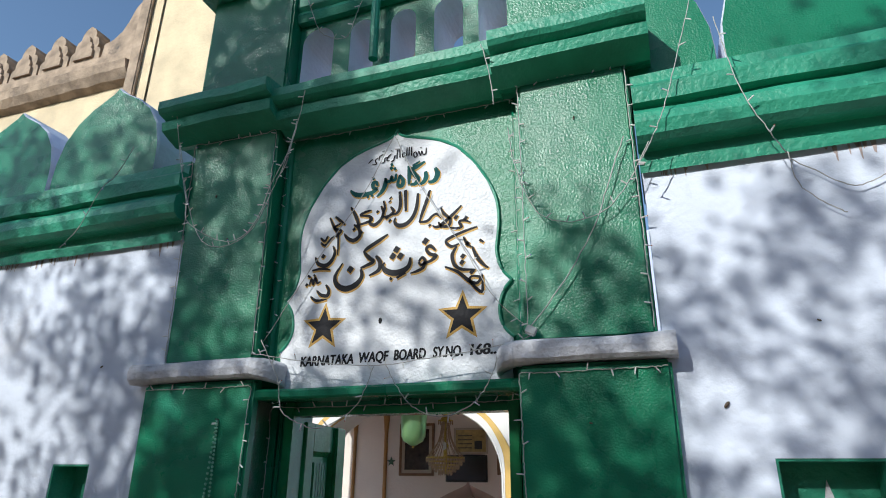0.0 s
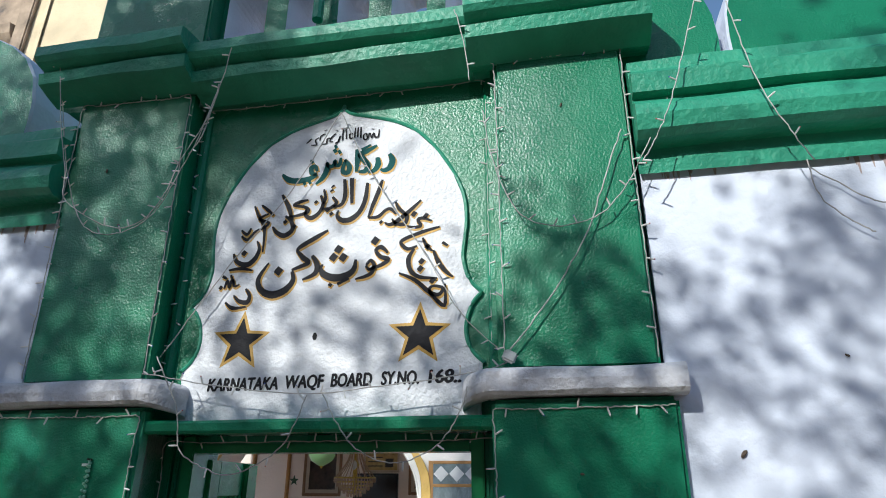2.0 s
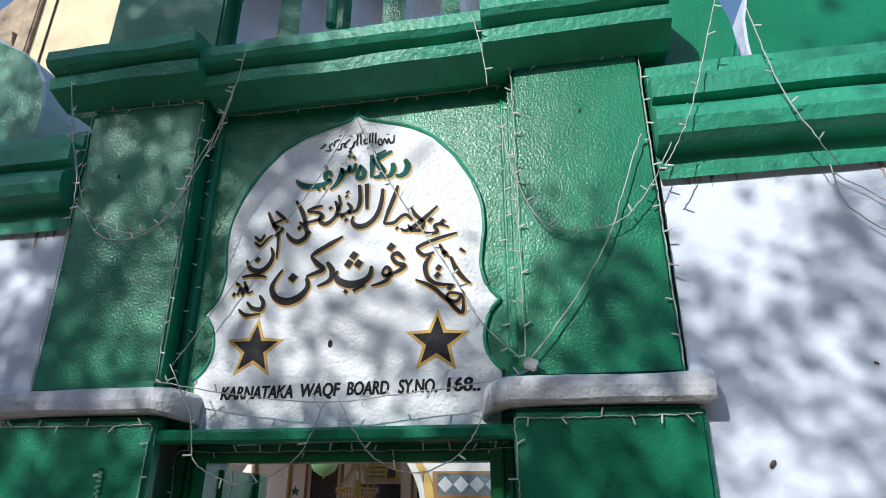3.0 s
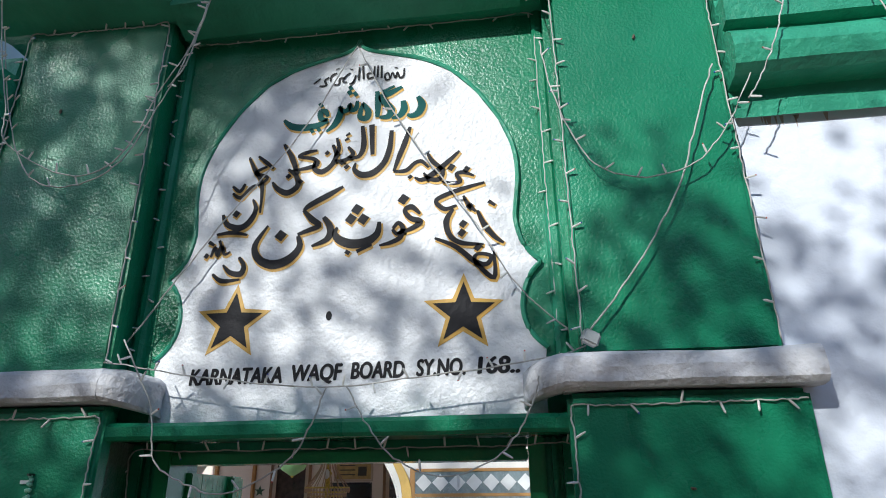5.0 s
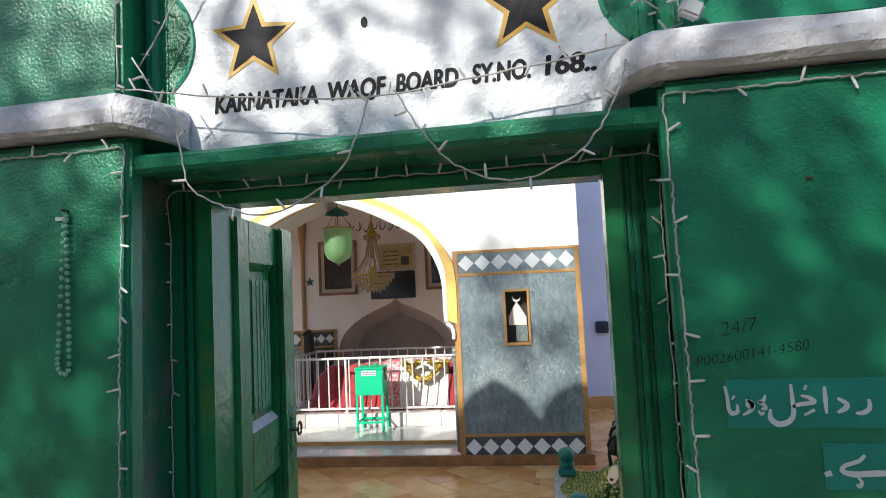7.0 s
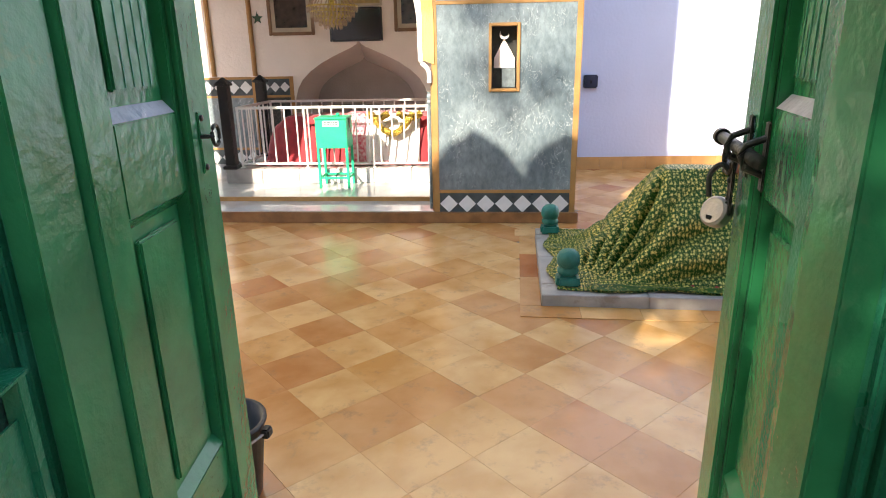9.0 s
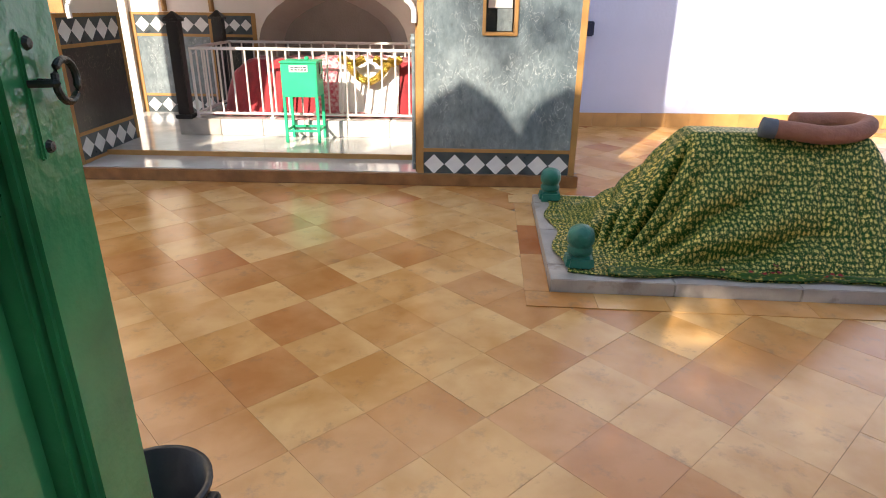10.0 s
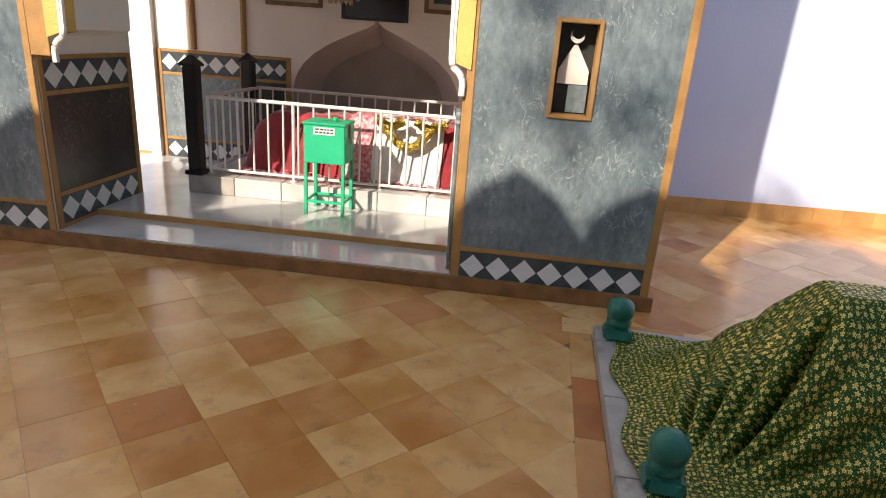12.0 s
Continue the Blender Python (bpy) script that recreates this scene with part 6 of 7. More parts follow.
lettering("calligraphy", [
    ([(187, 925), (199, 897), (190, 869), (170, 859), (155, 865)], [11, 21, 20, 15, 7]),
    ([(142, 915), (146, 887), (134, 864), (109, 855)], [13, 20, 17, 6]),
    ([(139, 965), (103, 946), (76, 934), (91, 910), (107, 884), (97, 863), (72, 863)], [8, 17, 18, 18, 21, 17, 8]),
    ([(115, 970), (80, 953)], [7, 11]),
    ([(62, 957), (66, 912), (65, 863)], [11, 18, 10]),
    ([(18, 919), (37, 888), (32, 864), (13, 868), (14, 893), (21, 917)], [8, 17, 18, 15, 13, 7]),
    ([(2, 928), (-1, 901), (-16, 898), (-21, 918), (-25, 899), (-42, 895), (-53, 914)], [8, 15, 13, 11, 13, 14, 8]),
    ([(-49, 913), (-51, 879), (-65, 849), (-89, 827)], [10, 20, 17, 6]),
    ([(-29, 956), (-17, 963)], [15, 15]),
    ([(-10, 950), (0, 956)], [15, 15]),
    ([(-26, 974), (-16, 980)], [15, 15]),
    ([(-86, 880), (-96, 900), (-110, 897), (-107, 874), (-87, 868)], [8, 15, 17, 15, 11]),
    ([(-87, 868), (-112, 853), (-156, 847), (-196, 855), (-224, 880)], [13, 17, 21, 20, 7]),
    ([(-116, 920), (-106, 926)], [15, 15]),
    ([(-138, 831), (-128, 837)], [14, 14]),
    ([(-117, 834), (-107, 840)], [14, 14])], TEAL_PAINT, sign, SCX, 2.07, SG - 0.0105, GOLD_PAINT)
lettering("calligraphy", [
    ([(308,728), (276,697), (232,660), (199,643), (179,653)],[6,12,15,11,5]),
    ([(216,729), (230,701), (258,670), (250,642), (220,646), (205,665)],[6,12,11,13,11,5]),
    ([(277,681), (290,672)],[17,17]),
    ([(320,671), (332,662)],[17,17]),
    ([(347,645), (318,658), (298,653), (308,631), (285,626), (257,634)],[5,11,10,11,10,5])], BLACK_PAINT, sign, SCX, 2.07, SG - 0.0105, GOLD_PAINT)
lettering("calligraphy", [
    ([(165,821), (150,769), (134,724), (119,676)],[8,15,13,7]),
    ([(119,676), (155,677), (179,698), (199,703), (220,681)],[7,12,10,11,6]),
    ([(110,814), (105,752), (88,705), (57,676), (23,674), (3,693), (7,714)],[10,15,15,18,17,11,5]),
    ([(50,839), (55,737)],[15,10]),
    ([(163,659), (170,651)],[11,11])], BLACK_PAINT, sign, SCX, 2.07, SG - 0.0105, GOLD_PAINT)
lettering("calligraphy", [
    ([(22,837), (28,770), (14,734), (-17,734)],[10,15,11,6]),
    ([(-19,769), (-3,744), (-27,725), (-58,726)],[7,12,11,6]),
    ([(-54,803), (-46,764), (-59,739)],[7,11,6]),
    ([(-65,780), (-53,746), (-65,712), (-93,692), (-117,705), (-115,732)],[7,12,13,16,12,5]),
    ([(-15,816), (-27,807)],[8,5]),
    ([(-18,799), (-30,791)],[8,5]),
    ([(-85,758), (-77,749)],[11,11]),
    ([(-39,722), (-31,713)],[12,12]),
    ([(-24,707), (-16,698)],[12,12])], BLACK_PAINT, sign, SCX, 2.07, SG - 0.0105, GOLD_PAINT)
lettering("calligraphy", [
    ([(-111,765), (-142,760), (-166,748), (-121,737), (-109,718), (-142,707), (-182,703)],[6,12,8,11,13,11,6]),
    ([(-215,795), (-185,743), (-166,688)],[7,15,10]),
    ([(-195,708), (-169,684), (-163,651), (-192,631), (-223,647), (-240,670)],[7,12,15,17,13,5]),
    ([(-197,690), (-188,680)],[12,12]),
    ([(-160,669), (-151,660)],[12,12])], BLACK_PAINT, sign, SCX, 2.07, SG - 0.0105, GOLD_PAINT)
lettering("calligraphy", [
    ([(-319,758), (-300,719), (-271,664), (-267,572)],[6,11,11,5]),
    ([(-291,760), (-265,737), (-240,714)],[6,11,6]),
    ([(-260,723), (-294,704), (-256,685), (-283,660)],[6,11,10,6]),
    ([(-322,670), (-336,646), (-360,665)],[7,11,6]),
    ([(-357,642), (-332,625), (-307,653), (-290,665)],[6,11,8,5]),
    ([(-378,574), (-362,543), (-323,529), (-294,549), (-281,586), (-293,618)],[7,13,18,16,12,5]),
    ([(-345,579), (-331,569)],[16,16]),
    ([(-389,512), (-342,516), (-297,506)],[6,12,5])], BLACK_PAINT, sign, SCX, 2.07, SG - 0.0105, GOLD_PAINT)
lettering("calligraphy", [
    ([(-409,491), (-391,480)],[10,7]),
    ([(-416,452), (-405,445)],[12,12]),
    ([(-397,444), (-388,473), (-378,447), (-370,477), (-358,451), (-341,458)],[6,10,8,10,8,5]),
    ([(-378,494), (-362,463)],[8,6]),
    ([(-314,440), (-297,414), (-304,390), (-335,396), (-358,419)],[7,12,16,12,5]),
    ([(-386,394), (-356,372), (-304,374)],[6,12,5])], BLACK_PAINT, sign, SCX, 2.07, SG - 0.0105, GOLD_PAINT)
lettering("calligraphy", [
    ([(196,538), (172,561), (153,551), (169,527), (196,515), (173,496), (131,484)],[6,15,11,13,16,12,6]),
    ([(139,593), (158,579)],[23,23]),
    ([(121,499), (136,515), (150,495), (133,482), (119,497)],[8,11,12,10,7]),
    ([(148,497), (141,471), (116,458), (84,451)],[11,13,11,5]),
    ([(82,522), (77,487), (51,466), (10,460), (-28,474), (-43,496), (-36,512)],[8,17,22,24,21,13,6]),
    ([(7,571), (28,557)],[23,23]),
    ([(-9,543), (11,528)],[23,23]),
    ([(26,540), (46,526)],[23,23]),
    ([(21,437), (63,455)],[10,6]),
    ([(-10,440), (2,432)],[10,10])], BLACK_PAINT, sign, SCX, 2.07, SG - 0.0105, GOLD_PAINT)
lettering("calligraphy", [
    ([(-78,547), (-57,514), (-63,480), (-107,460)],[10,18,16,6]),
    ([(-26,639), (-70,614), (-121,586), (-138,570)],[7,16,15,7]),
    ([(-138,572), (-113,543), (-90,522), (-125,507), (-150,498)],[8,16,15,12,8]),
    ([(-148,494), (-141,460), (-168,426), (-213,412), (-256,431), (-271,473), (-238,531)],[10,16,22,24,19,15,5]),
    ([(-209,506), (-188,490)],[23,23])], BLACK_PAINT, sign, SCX, 2.07, SG - 0.0105, GOLD_PAINT)
lettering("calligraphy", [
    ([(375,622), (315,607), (257,587), (240,571), (264,548), (297,557)],[6,11,12,11,12,6]),
    ([(287,547), (268,511), (277,469), (308,445), (367,438)],[7,15,13,12,5]),
    ([(353,538), (372,492), (397,458), (420,439)],[7,15,12,5]),
    ([(316,585), (329,557), (349,535)],[6,11,6]),
    ([(384,564), (402,550)],[10,7]),
    ([(327,557), (338,548)],[16,16]),
    ([(307,506), (320,495)],[17,17]),
    ([(303,480), (316,469)],[17,17]),
    ([(345,435), (357,425)],[17,17]),
    ([(236,463), (291,436), (340,392), (372,381), (386,403), (351,411), (344,390), (391,343), (393,417)],[6,12,13,11,10,8,10,12,5])], BLACK_PAINT, sign, SCX, 2.07, SG - 0.0105, GOLD_PAINT)

# ---- strings of small lamps ----
def bulb_mesh(tip):
    bm = bmesh.new()
    lathe(bm, [(0.0016, 0.0), (0.0026, 0.004), (0.0028, 0.012), (0.0024, 0.024), (0.0008, 0.027)], 6)
    bmesh.ops.recalc_face_normals(bm, faces=bm.faces)
    me = bpy.data.meshes.new("bulb")
    bm.to_mesh(me)
    bm.free()
    me.materials.append(LED)
    me.materials.append(tip)
    for p in me.polygons:
        if p.center.z > 0.018:
            p.material_index = 1
    return me


BULBS = [bulb_mesh(m) for m in (LED, LED, LED_RED, LED, LED_BLUE)]


def light_string(pts, label, seed=0, every=0.085, r=0.0019, bulbs=True, plain=False):
    """A thin twisted cable through the points (x, y, z), with short bulbs standing off it."""
    rnd = random.Random(seed)
    path = smooth_path(pts, 7)
    s = root("light_string" if bulbs else "cable", None, label, "string lights" if bulbs else "cable")
    path = [p + Vector((rnd.uniform(-1, 1), rnd.uniform(-0.4, 0.4), rnd.uniform(-1, 1))) * 0.0022 for p in path]
    part("wire", tube(bmesh.new(), path, r, 6), CABLE, s, smooth=True)
    if not bulbs:
        return s
    run, nxt = 0.0, every * 0.5
    for a, b in zip(path, path[1:]):
        d = (b - a).length
        while nxt < run + d:
            p = a.lerp(b, (nxt - run) / d)
            t = (b - a).normalized()
            side = t.cross(Vector((0, 1, 0)))
            if side.length < 0.1:
                side = Vector((1, 0, 0))
            v = (side.normalized() * rnd.choice((1, 1, -1)) + t * rnd.uniform(-0.6, 0.6) + Vector((0, -0.35, 0))).normalized()
            o = new("bulb", rnd.choice(BULBS))
            o.matrix_world = Matrix.Translation(p) @ v.to_track_quat("Z", "Y").to_matrix().to_4x4()
            o.parent = s
            nxt += every * rnd.uniform(0.7, 1.3)
        run += d
    return s


def along(y, pts, n=5):
    """Straight runs cut into short steps, so that the smoothing keeps the corners."""
    out = []
    for (x0, z0), (x1, z1) in zip(pts, pts[1:]):
        for k in range(n):
            out.append((x0 + (x1 - x0) * k / n, y, z0 + (z1 - z0) * k / n))
    out.append((pts[-1][0], y, pts[-1][1]))
    return out


LAB = "white cable of tiny bulbs pinned along the green gateway"
f = PL - 0.006
light_string(along(f, [(-0.315, 2.205), (-0.318, 3.262), (0.106, 3.265), (0.112, 2.205)], 8), LAB, 1)
light_string(along(f, [(-1.945, 2.205), (-1.975, 3.285), (-1.497, 3.275), (-1.487, 2.205)], 8), LAB, 2)
light_string(along(SG - 0.012, [(-1.468, 2.21), (-1.468, 3.262), (-0.365, 3.262), (-0.362, 2.21)], 9), LAB, 3)
light_string(along(f, [(-2.02, 2.075), (-1.475, 2.072), (-1.487, 1.62), (-1.492, 1.20)], 8), LAB, 4)
light_string(along(f, [(0.14, 2.075), (-0.352, 2.07), (-0.345, 1.62), (-0.337, 1.20)], 8), LAB, 5)
light_string(along(2.762, [(-1.518, 1.17), (-1.515, 2.006), (-0.336, 2.006), (-0.331, 1.21)], 9), LAB, 6)
light_string([(-1.492, f, 1.20), (-1.482, 2.60, 1.188), (-1.497, 2.69, 1.178), (-1.518, 2.762, 1.17)], LAB, 7)
light_string([(-0.337, f, 1.20), (-0.352, 2.60, 1.19), (-0.340, 2.69, 1.20), (-0.331, 2.762, 1.21)], LAB, 8)
WIRES = {}
WIRES["swag_l"] = (2.5, [(-1.42, 2.25), (-1.32, 2.09), (-1.29, 1.97), (-1.21, 1.92), (-1.11, 1.9), (-0.98, 1.96), (-0.93, 2.04), (-0.9, 2.12)])
WIRES["swag_r"] = (2.5, [(-0.85, 2.12), (-0.79, 2.02), (-0.73, 1.96), (-0.65, 1.93), (-0.57, 1.94), (-0.49, 1.99), (-0.44, 2.07), (-0.42, 2.13)])
WIRES["text_line"] = (2.55, [(-1.5, 2.21), (-1.21, 2.16), (-0.92, 2.13), (-0.66, 2.15), (-0.4, 2.18), (-0.3, 2.21)])
WIRES["apex_r"] = (2.6, [(-0.9, 3.17), (-0.76, 2.88), (-0.57, 2.58), (-0.45, 2.37), (-0.31, 2.23)])
WIRES["apex_l"] = (2.6, [(-0.9, 3.17), (-1.05, 2.88), (-1.23, 2.64), (-1.38, 2.42), (-1.48, 2.27)])
WIRES["top_l"] = (2.51, [(-2.06, 3.34), (-1.93, 2.94), (-1.81, 2.74), (-1.67, 2.7), (-1.54, 2.77), (-1.46, 2.94), (-1.41, 3.07), (-1.37, 3.25)])
WIRES["top_r"] = (2.51, [(-0.36, 3.05), (-0.33, 2.85), (-0.26, 2.67), (-0.16, 2.61), (-0.05, 2.62), (0.03, 2.67), (0.12, 2.8), (0.23, 3.02)])
WIRES["cable_r"] = (2.52, [(0.08, 2.93), (0.01, 2.75), (-0.06, 2.57), (-0.18, 2.38), (-0.3, 2.23)])
WIRES["roof_r1"] = (2.45, [(0.37, 3.42), (0.29, 3.16), (0.23, 2.98), (0.17, 2.85), (0.12, 2.77)])
WIRES["roof_r2"] = (2.45, [(0.44, 3.32), (0.46, 3.15), (0.49, 2.97), (0.54, 2.83), (0.58, 2.73)])
WIRES["roof_r3"] = (2.56, [(0.61, 2.79), (0.62, 2.67), (0.67, 2.6), (0.74, 2.54)])
WIRES["roof_r4"] = (2.56, [(0.61, 2.76), (0.73, 2.66), (0.79, 2.63), (0.87, 2.66)])
WIRES["corn_l"] = (2.44, [(-1.28, 3.44), (-1.31, 3.22), (-1.35, 3.02), (-1.39, 2.95)])
WIRES["corn_m"] = (2.42, [(-0.44, 3.41), (-0.41, 3.29), (-0.39, 3.11)])
WIRES["side_l"] = (2.43, [(-2.03, 3.46), (-1.95, 3.16), (-1.87, 2.93), (-1.83, 2.8), (-1.6, 2.68), (-1.47, 2.75), (-1.41, 2.92), (-1.33, 3.09), (-1.31, 3.23)])
WIRES["west_l"] = (2.42, [(-2.25, 3.27), (-2.33, 3.12), (-2.41, 3.06), (-2.5, 2.87), (-2.6, 2.77)])
WIRES["bal"] = (2.56, [(-1.41, 4.06), (-1.33, 3.85), (-1.24, 3.77), (-1.16, 3.76), (-1.12, 3.87), (-1.09, 3.96)])

SAG = "loose swag of white string lights over the doorway"
for i, nm in enumerate(("swag_l", "swag_r", "text_line", "top_l", "top_r", "side_l", "bal")):
    y, p = WIRES[nm]
    light_string([(a, y, b) for a, b in p], SAG, 20 + i, 0.10)
for i, nm in enumerate(("apex_l", "apex_r", "cable_r", "roof_r1", "roof_r2", "roof_r3", "roof_r4", "corn_l", "corn_m", "west_l")):
    y, p = WIRES[nm]
    light_string([(a, y, b) for a, b in p], "thin white cable hanging across the gateway front", 40 + i, 0.16, 0.002 if nm != "cable_r" else 0.0024, nm not in ("apex_l", "cable_r", "roof_r3", "roof_r4"))
tape = root("taped_joint", pose(-0.30, 2.515, 2.215, 0, 25, 12), "cable joint wrapped in grey tape on the ledge", "cable joint")
part("wrap", boxed(-0.02, 0.02, -0.012, 0.012, -0.016, 0.016, 0.005), TAPE, tape)

# ---- beads hung on the pilaster ----
bd = root("bead_string", None, "pale green prayer bead string hung on the pilaster", "beads")
ico = bmesh.new()
bmesh.ops.create_icosphere(ico, subdivisions=1, radius=0.0058)
bead_me = bpy.data.meshes.new("bead")
ico.to_mesh(bead_me)
ico.free()
bead_me.materials.append(BEAD)
loop_pts = smooth_path([(-1.619, PL - 0.008, 1.941), (-1.626, PL - 0.008, 1.806), (-1.634, PL - 0.008, 1.656), (-1.636, PL - 0.008, 1.606), (-1.622, PL - 0.008, 1.589), (-1.608, PL - 0.008, 1.606), (-1.610, PL - 0.008, 1.716), (-1.613, PL - 0.008, 1.836), (-1.615, PL - 0.008, 1.941)], 16)
acc, last = 1.0, loop_pts[0]
for p in loop_pts:
    acc += (p - last).length
    last = p
    if acc > 0.0105:
        acc = 0.0
        o = new("bead", bead_me)
        o.parent = bd
        o.location = p
part("nail", tube(bmesh.new(), [(-1.617, PL - 0.02, 1.944), (-1.617, PL + 0.01, 1.944)], 0.003, 6), IRON, bd)
part("tag", boxed(-1.646, -1.616, PL - 0.004, PL - 0.001, 1.924, 1.932), WHITE_PAINT, bd).rotation_euler = (0, 0, 0)

# ---- writing on the pilaster foot ----
nt_ = root("wall_notice", None, "white brushed lettering on aqua patches of the pilaster", "notice")
part("patch", boxed(-0.283, 0.118, PL - 0.0015, PL - 0.0004, 1.468, 1.552), AQUA_PAINT, nt_, "aqua paint patch")
part("patch", boxed(-0.135, 0.118, PL - 0.0015, PL - 0.0004, 1.365, 1.442), AQUA_PAINT, nt_, "aqua paint patch")
U = [([(-285, 1541), (-282, 1521), (-281, 1502), (-276, 1494), (-267, 1497), (-267, 1510)], [4, 5, 6, 7, 6, 3]),
     ([(-274, 1522), (-271, 1520)], [7, 7]),
     ([(-253, 1517), (-244, 1513), (-243, 1505), (-250, 1507), (-248, 1514), (-241, 1507), (-246, 1498), (-258, 1491)], [3, 6, 6, 5, 5, 6, 6, 3]),
     ([(-220, 1525), (-224, 1515), (-232, 1513), (-224, 1509), (-221, 1502), (-228, 1501)], [3, 6, 5, 6, 6, 3]),
     ([(-233, 1498), (-228, 1492), (-224, 1496)], [3, 5, 3]),
     ([(-178, 1543), (-177, 1519), (-177, 1492), (-186, 1479), (-202, 1475), (-214, 1485), (-213, 1501)], [4, 6, 7, 8, 9, 8, 3]),
     ([(-177, 1504), (-167, 1508), (-143, 1512), (-151, 1520), (-163, 1523)], [5, 6, 7, 6, 3]),
     ([(-157, 1538), (-153, 1536)], [8, 8]),
     ([(-160, 1490), (-143, 1499)], [3, 5]),
     ([(-125, 1538), (-125, 1518), (-125, 1492)], [4, 7, 3]),
     ([(-106, 1518), (-93, 1509), (-95, 1501), (-108, 1494)], [4, 7, 8, 4]),
     ([(-58, 1516), (-58, 1501), (-69, 1493), (-80, 1493)], [4, 7, 7, 3])]
lettering("brush_line", U, WHITE_PAINT, nt_, 0, 0, PL - 0.0028)
U2 = [([(-136, 1390), (-125, 1393)], [7, 8]), ([(-72, 1423), (-82, 1413), (-104, 1405), (-108, 1396), (-89, 1391), (-53, 1393), (-19, 1393)], [4, 6, 6, 7, 9, 9, 6]), ([(-86, 1387), (-80, 1378), (-84, 1371), (-88, 1375)], [3, 5, 6, 3])]
lettering("brush_line", U2, WHITE_PAINT, nt_, 0, 0, PL - 0.0028)
ink = root("pencilled_note", None, "thin black hand-written numbers on the green pilaster", "writing")
words("note", "24/7", 0.035, Matrix.Translation((-0.285, PL - 0.0006, 1.628)) @ pose(0, 0, 0, 90, -8, 0), BLACK_PAINT, ink, 0.0002, 0.2, -0.0008)
words("note", "P002600141-4580", 0.026, Matrix.Translation((-0.33, PL - 0.0006, 1.575)) @ pose(0, 0, 0, 90, -8, 0), BLACK_PAINT, ink, 0.0002, 0.2, -0.0006)

# ---- words over the shrine niche ----
wt = root("wall_inscription", SH, "dark brush inscription high on the shrine back wall", "inscription")
V = [([(-3060 + i * 118, 2700), (-3030 + i * 118, 2690 - 18 * (i % 3)), (-2990 + i * 118, 2700), (-2975 + i * 118, 2760 + 20 * (i % 2))], [8, 16, 12, 7]) for i in range(10)]
V += [([(-3030 + i * 150, 2690), (-3032 + i * 150, 2800)], [14, 9]) for i in range(7)]
lettering("brush_line", V, DADO_DK, wt, 0, 0, DEEP - 0.006)

# insects' cases, nails and chips on the plaster
for i, (x, z, y, s) in enumerate(((-1.80, 2.98, PL, 1.0), (-0.10, 3.06, PL, 0.9), (0.30, 1.95, WL, 1.4), (-2.35, 2.2, WL, 1.0), (-1.70, 2.75, PL, 0.7), (-0.12, 1.9, PL, 0.7), (0.60, 2.2, WL, 0.8))):
    k = root("wasp_nest", pose(x, y - 0.004, z, 0, 20 * i, 0), "small dark mud nest stuck on the plaster", "nest", group="mud nests")
    bm = bmesh.new()
    bmesh.ops.create_icosphere(bm, subdivisions=2, radius=0.006 * s, matrix=Matrix.Diagonal((0.7, 0.5, 1.5, 1)))
    for v in bm.verts:
        v.co += v.co.normalized() * 0.002 * noise.noise(v.co * 300)
    part("mud", bm, BARK, k)

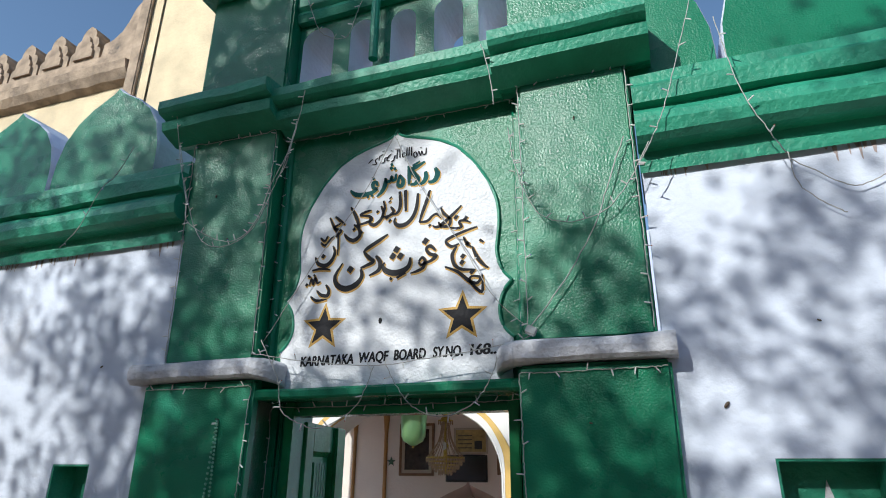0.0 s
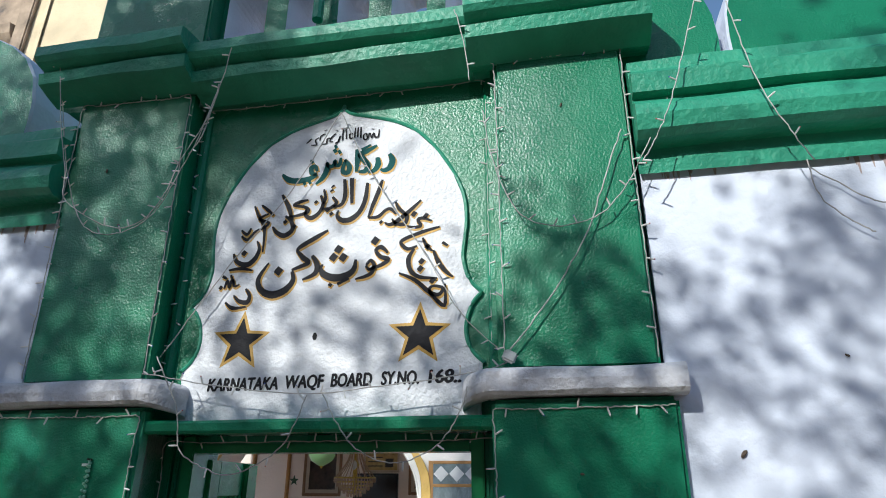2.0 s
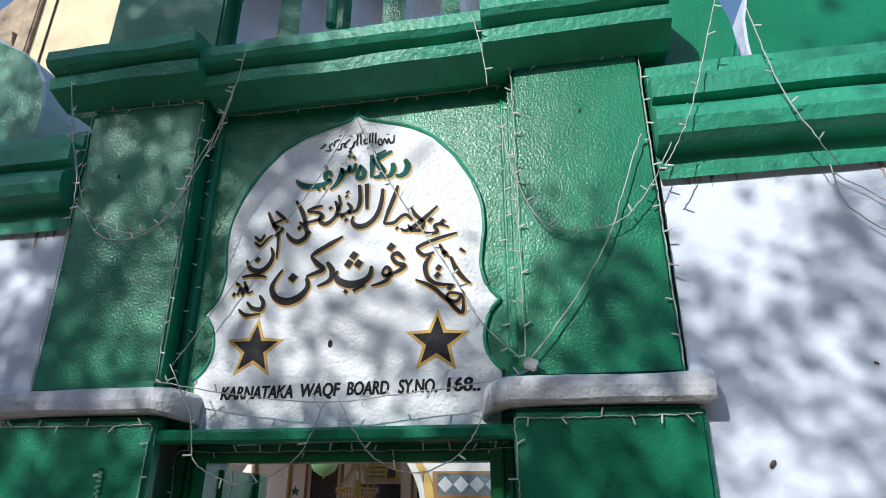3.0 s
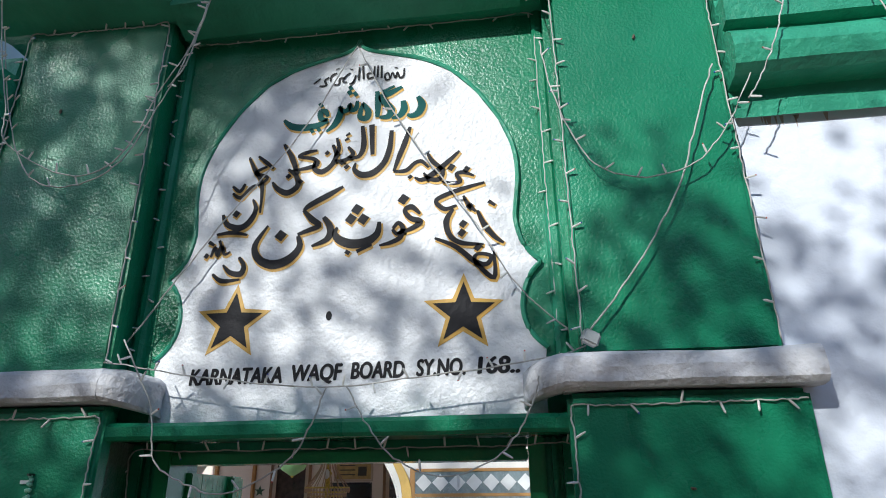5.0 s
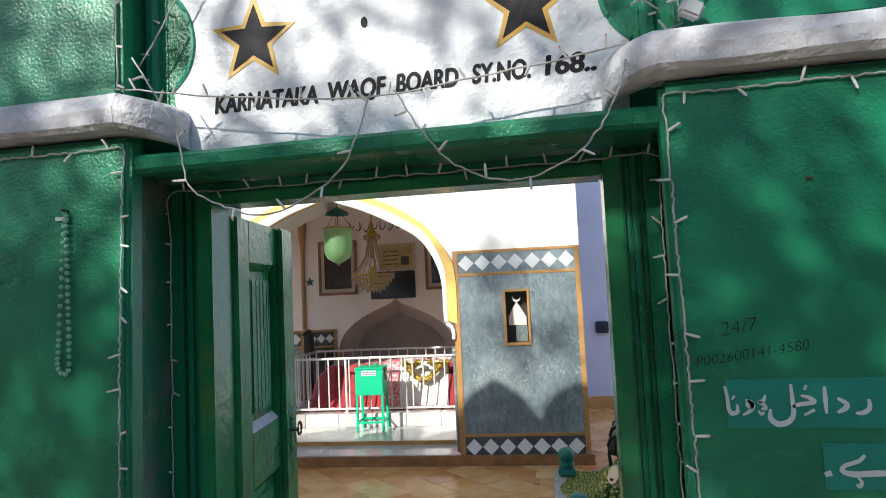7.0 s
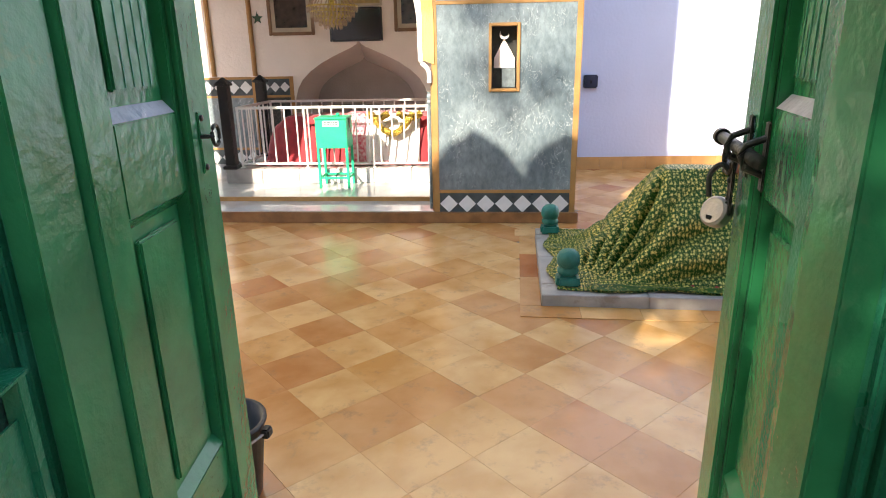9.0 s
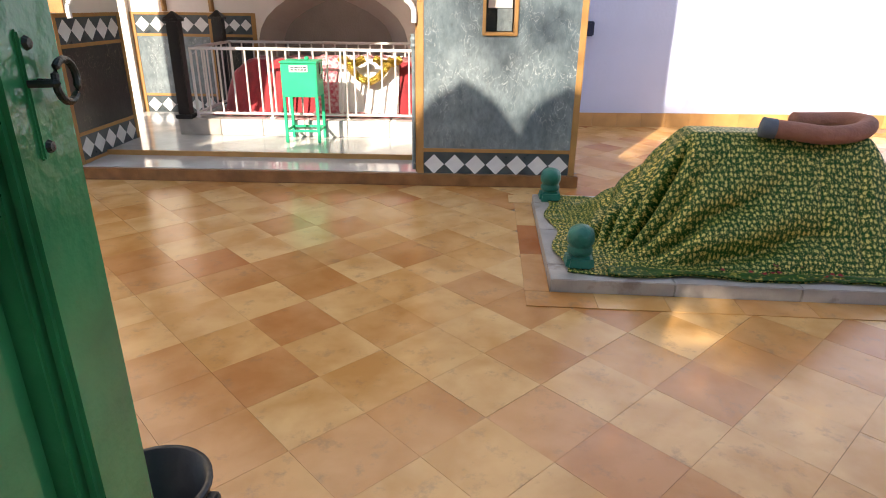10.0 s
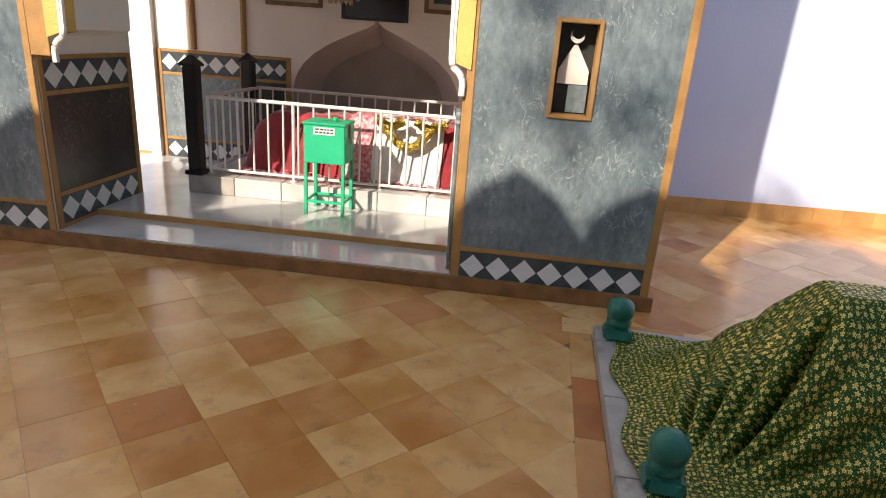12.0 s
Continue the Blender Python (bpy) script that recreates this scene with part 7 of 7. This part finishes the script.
# ---- floor tiles, skirting joints ----
H_DIAG = 0.2195            # half the diagonal of a tile
TO = Matrix.Translation((-0.56, 4.97, 0)) @ pose(0, 0, 0, 0, 0, 2.4)
tb = boxed(-0.1546, 0.1546, -0.1546, 0.1546, -0.012, 0.0)
bmesh.ops.recalc_face_normals(tb, faces=tb.faces)
tile_me = bpy.data.meshes.new("floor_tile")
tb.to_mesh(tile_me)
tb.free()
tile_me.materials.append(TILE)
random.seed(21)
far_v, far_f = [], []
count = 0
inv_tomb = TM.inverted()
inv_sh = SH.inverted()
for i in range(-40, 40):
    for j in range(-14, 40):
        if (i + j) % 2 == 0:
            continue
        c = TO @ Vector((i * H_DIAG, j * H_DIAG, 0))
        if not (-8.2 < c.x < 5.0 and 2.9 < c.y < 10.6):
            continue
        q, s = inv_tomb @ c, inv_sh @ c
        if -0.35 < q.x < TL + 0.35 and -0.33 < q.y < TW + 0.35:
            if -0.02 < q.x < TL + 0.02 and -0.02 < q.y < TW + 0.02:
                continue
        if s.y > 0.16 and -5.6 < s.x < 0.0:
            continue
        z = random.uniform(-0.0012, 0.0002)
        m = Matrix.Translation((c.x, c.y, z)) @ pose(0, 0, 0, 0, 0, 47.4)
        near = -3.3 < c.x < 1.0 and 3.5 < c.y < 7.5 and count < 300
        if near:
            o = new("floor_tile", tile_me)
            o.matrix_world = m
            o.parent = yard
            count += 1
        else:
            n = len(far_v)
            far_v += [tuple(m @ v.co) for v in tile_me.vertices]
            far_f += [tuple(n + k for k in p.vertices) for p in tile_me.polygons]
me = bpy.data.meshes.new("far_tiles")
me.from_pydata(far_v, [], far_f)
me.materials.append(TILE)
ft = new("far_tiles", me)
ft.parent = yard
ft["kind"] = "stuff"

# straight border of tiles round the tomb
for x0, x1, y0, y1, n, along in ((-0.13, TL + 0.17, -0.17, -0.003, 8, 0), (-0.17, TL + 0.17, TW + 0.003, TW + 0.2, 8, 0), (-0.13, -0.003, 0.0, TW, 3, 1), (TL + 0.003, TL + 0.17, 0.0, TW, 3, 1)):
    for k in range(n):
        a, b = (x0, x1) if not along else (y0, y1)
        s0, s1 = a + (b - a) * k / n + 0.001, a + (b - a) * (k + 1) / n - 0.001
        bm = boxed(s0, s1, y0, y1, 0.0, 0.0045) if not along else boxed(x0, x1, s0, s1, 0.0, 0.0045)
        o = part("border_tile", bm, TILE, yard)
        o.matrix_world = TM
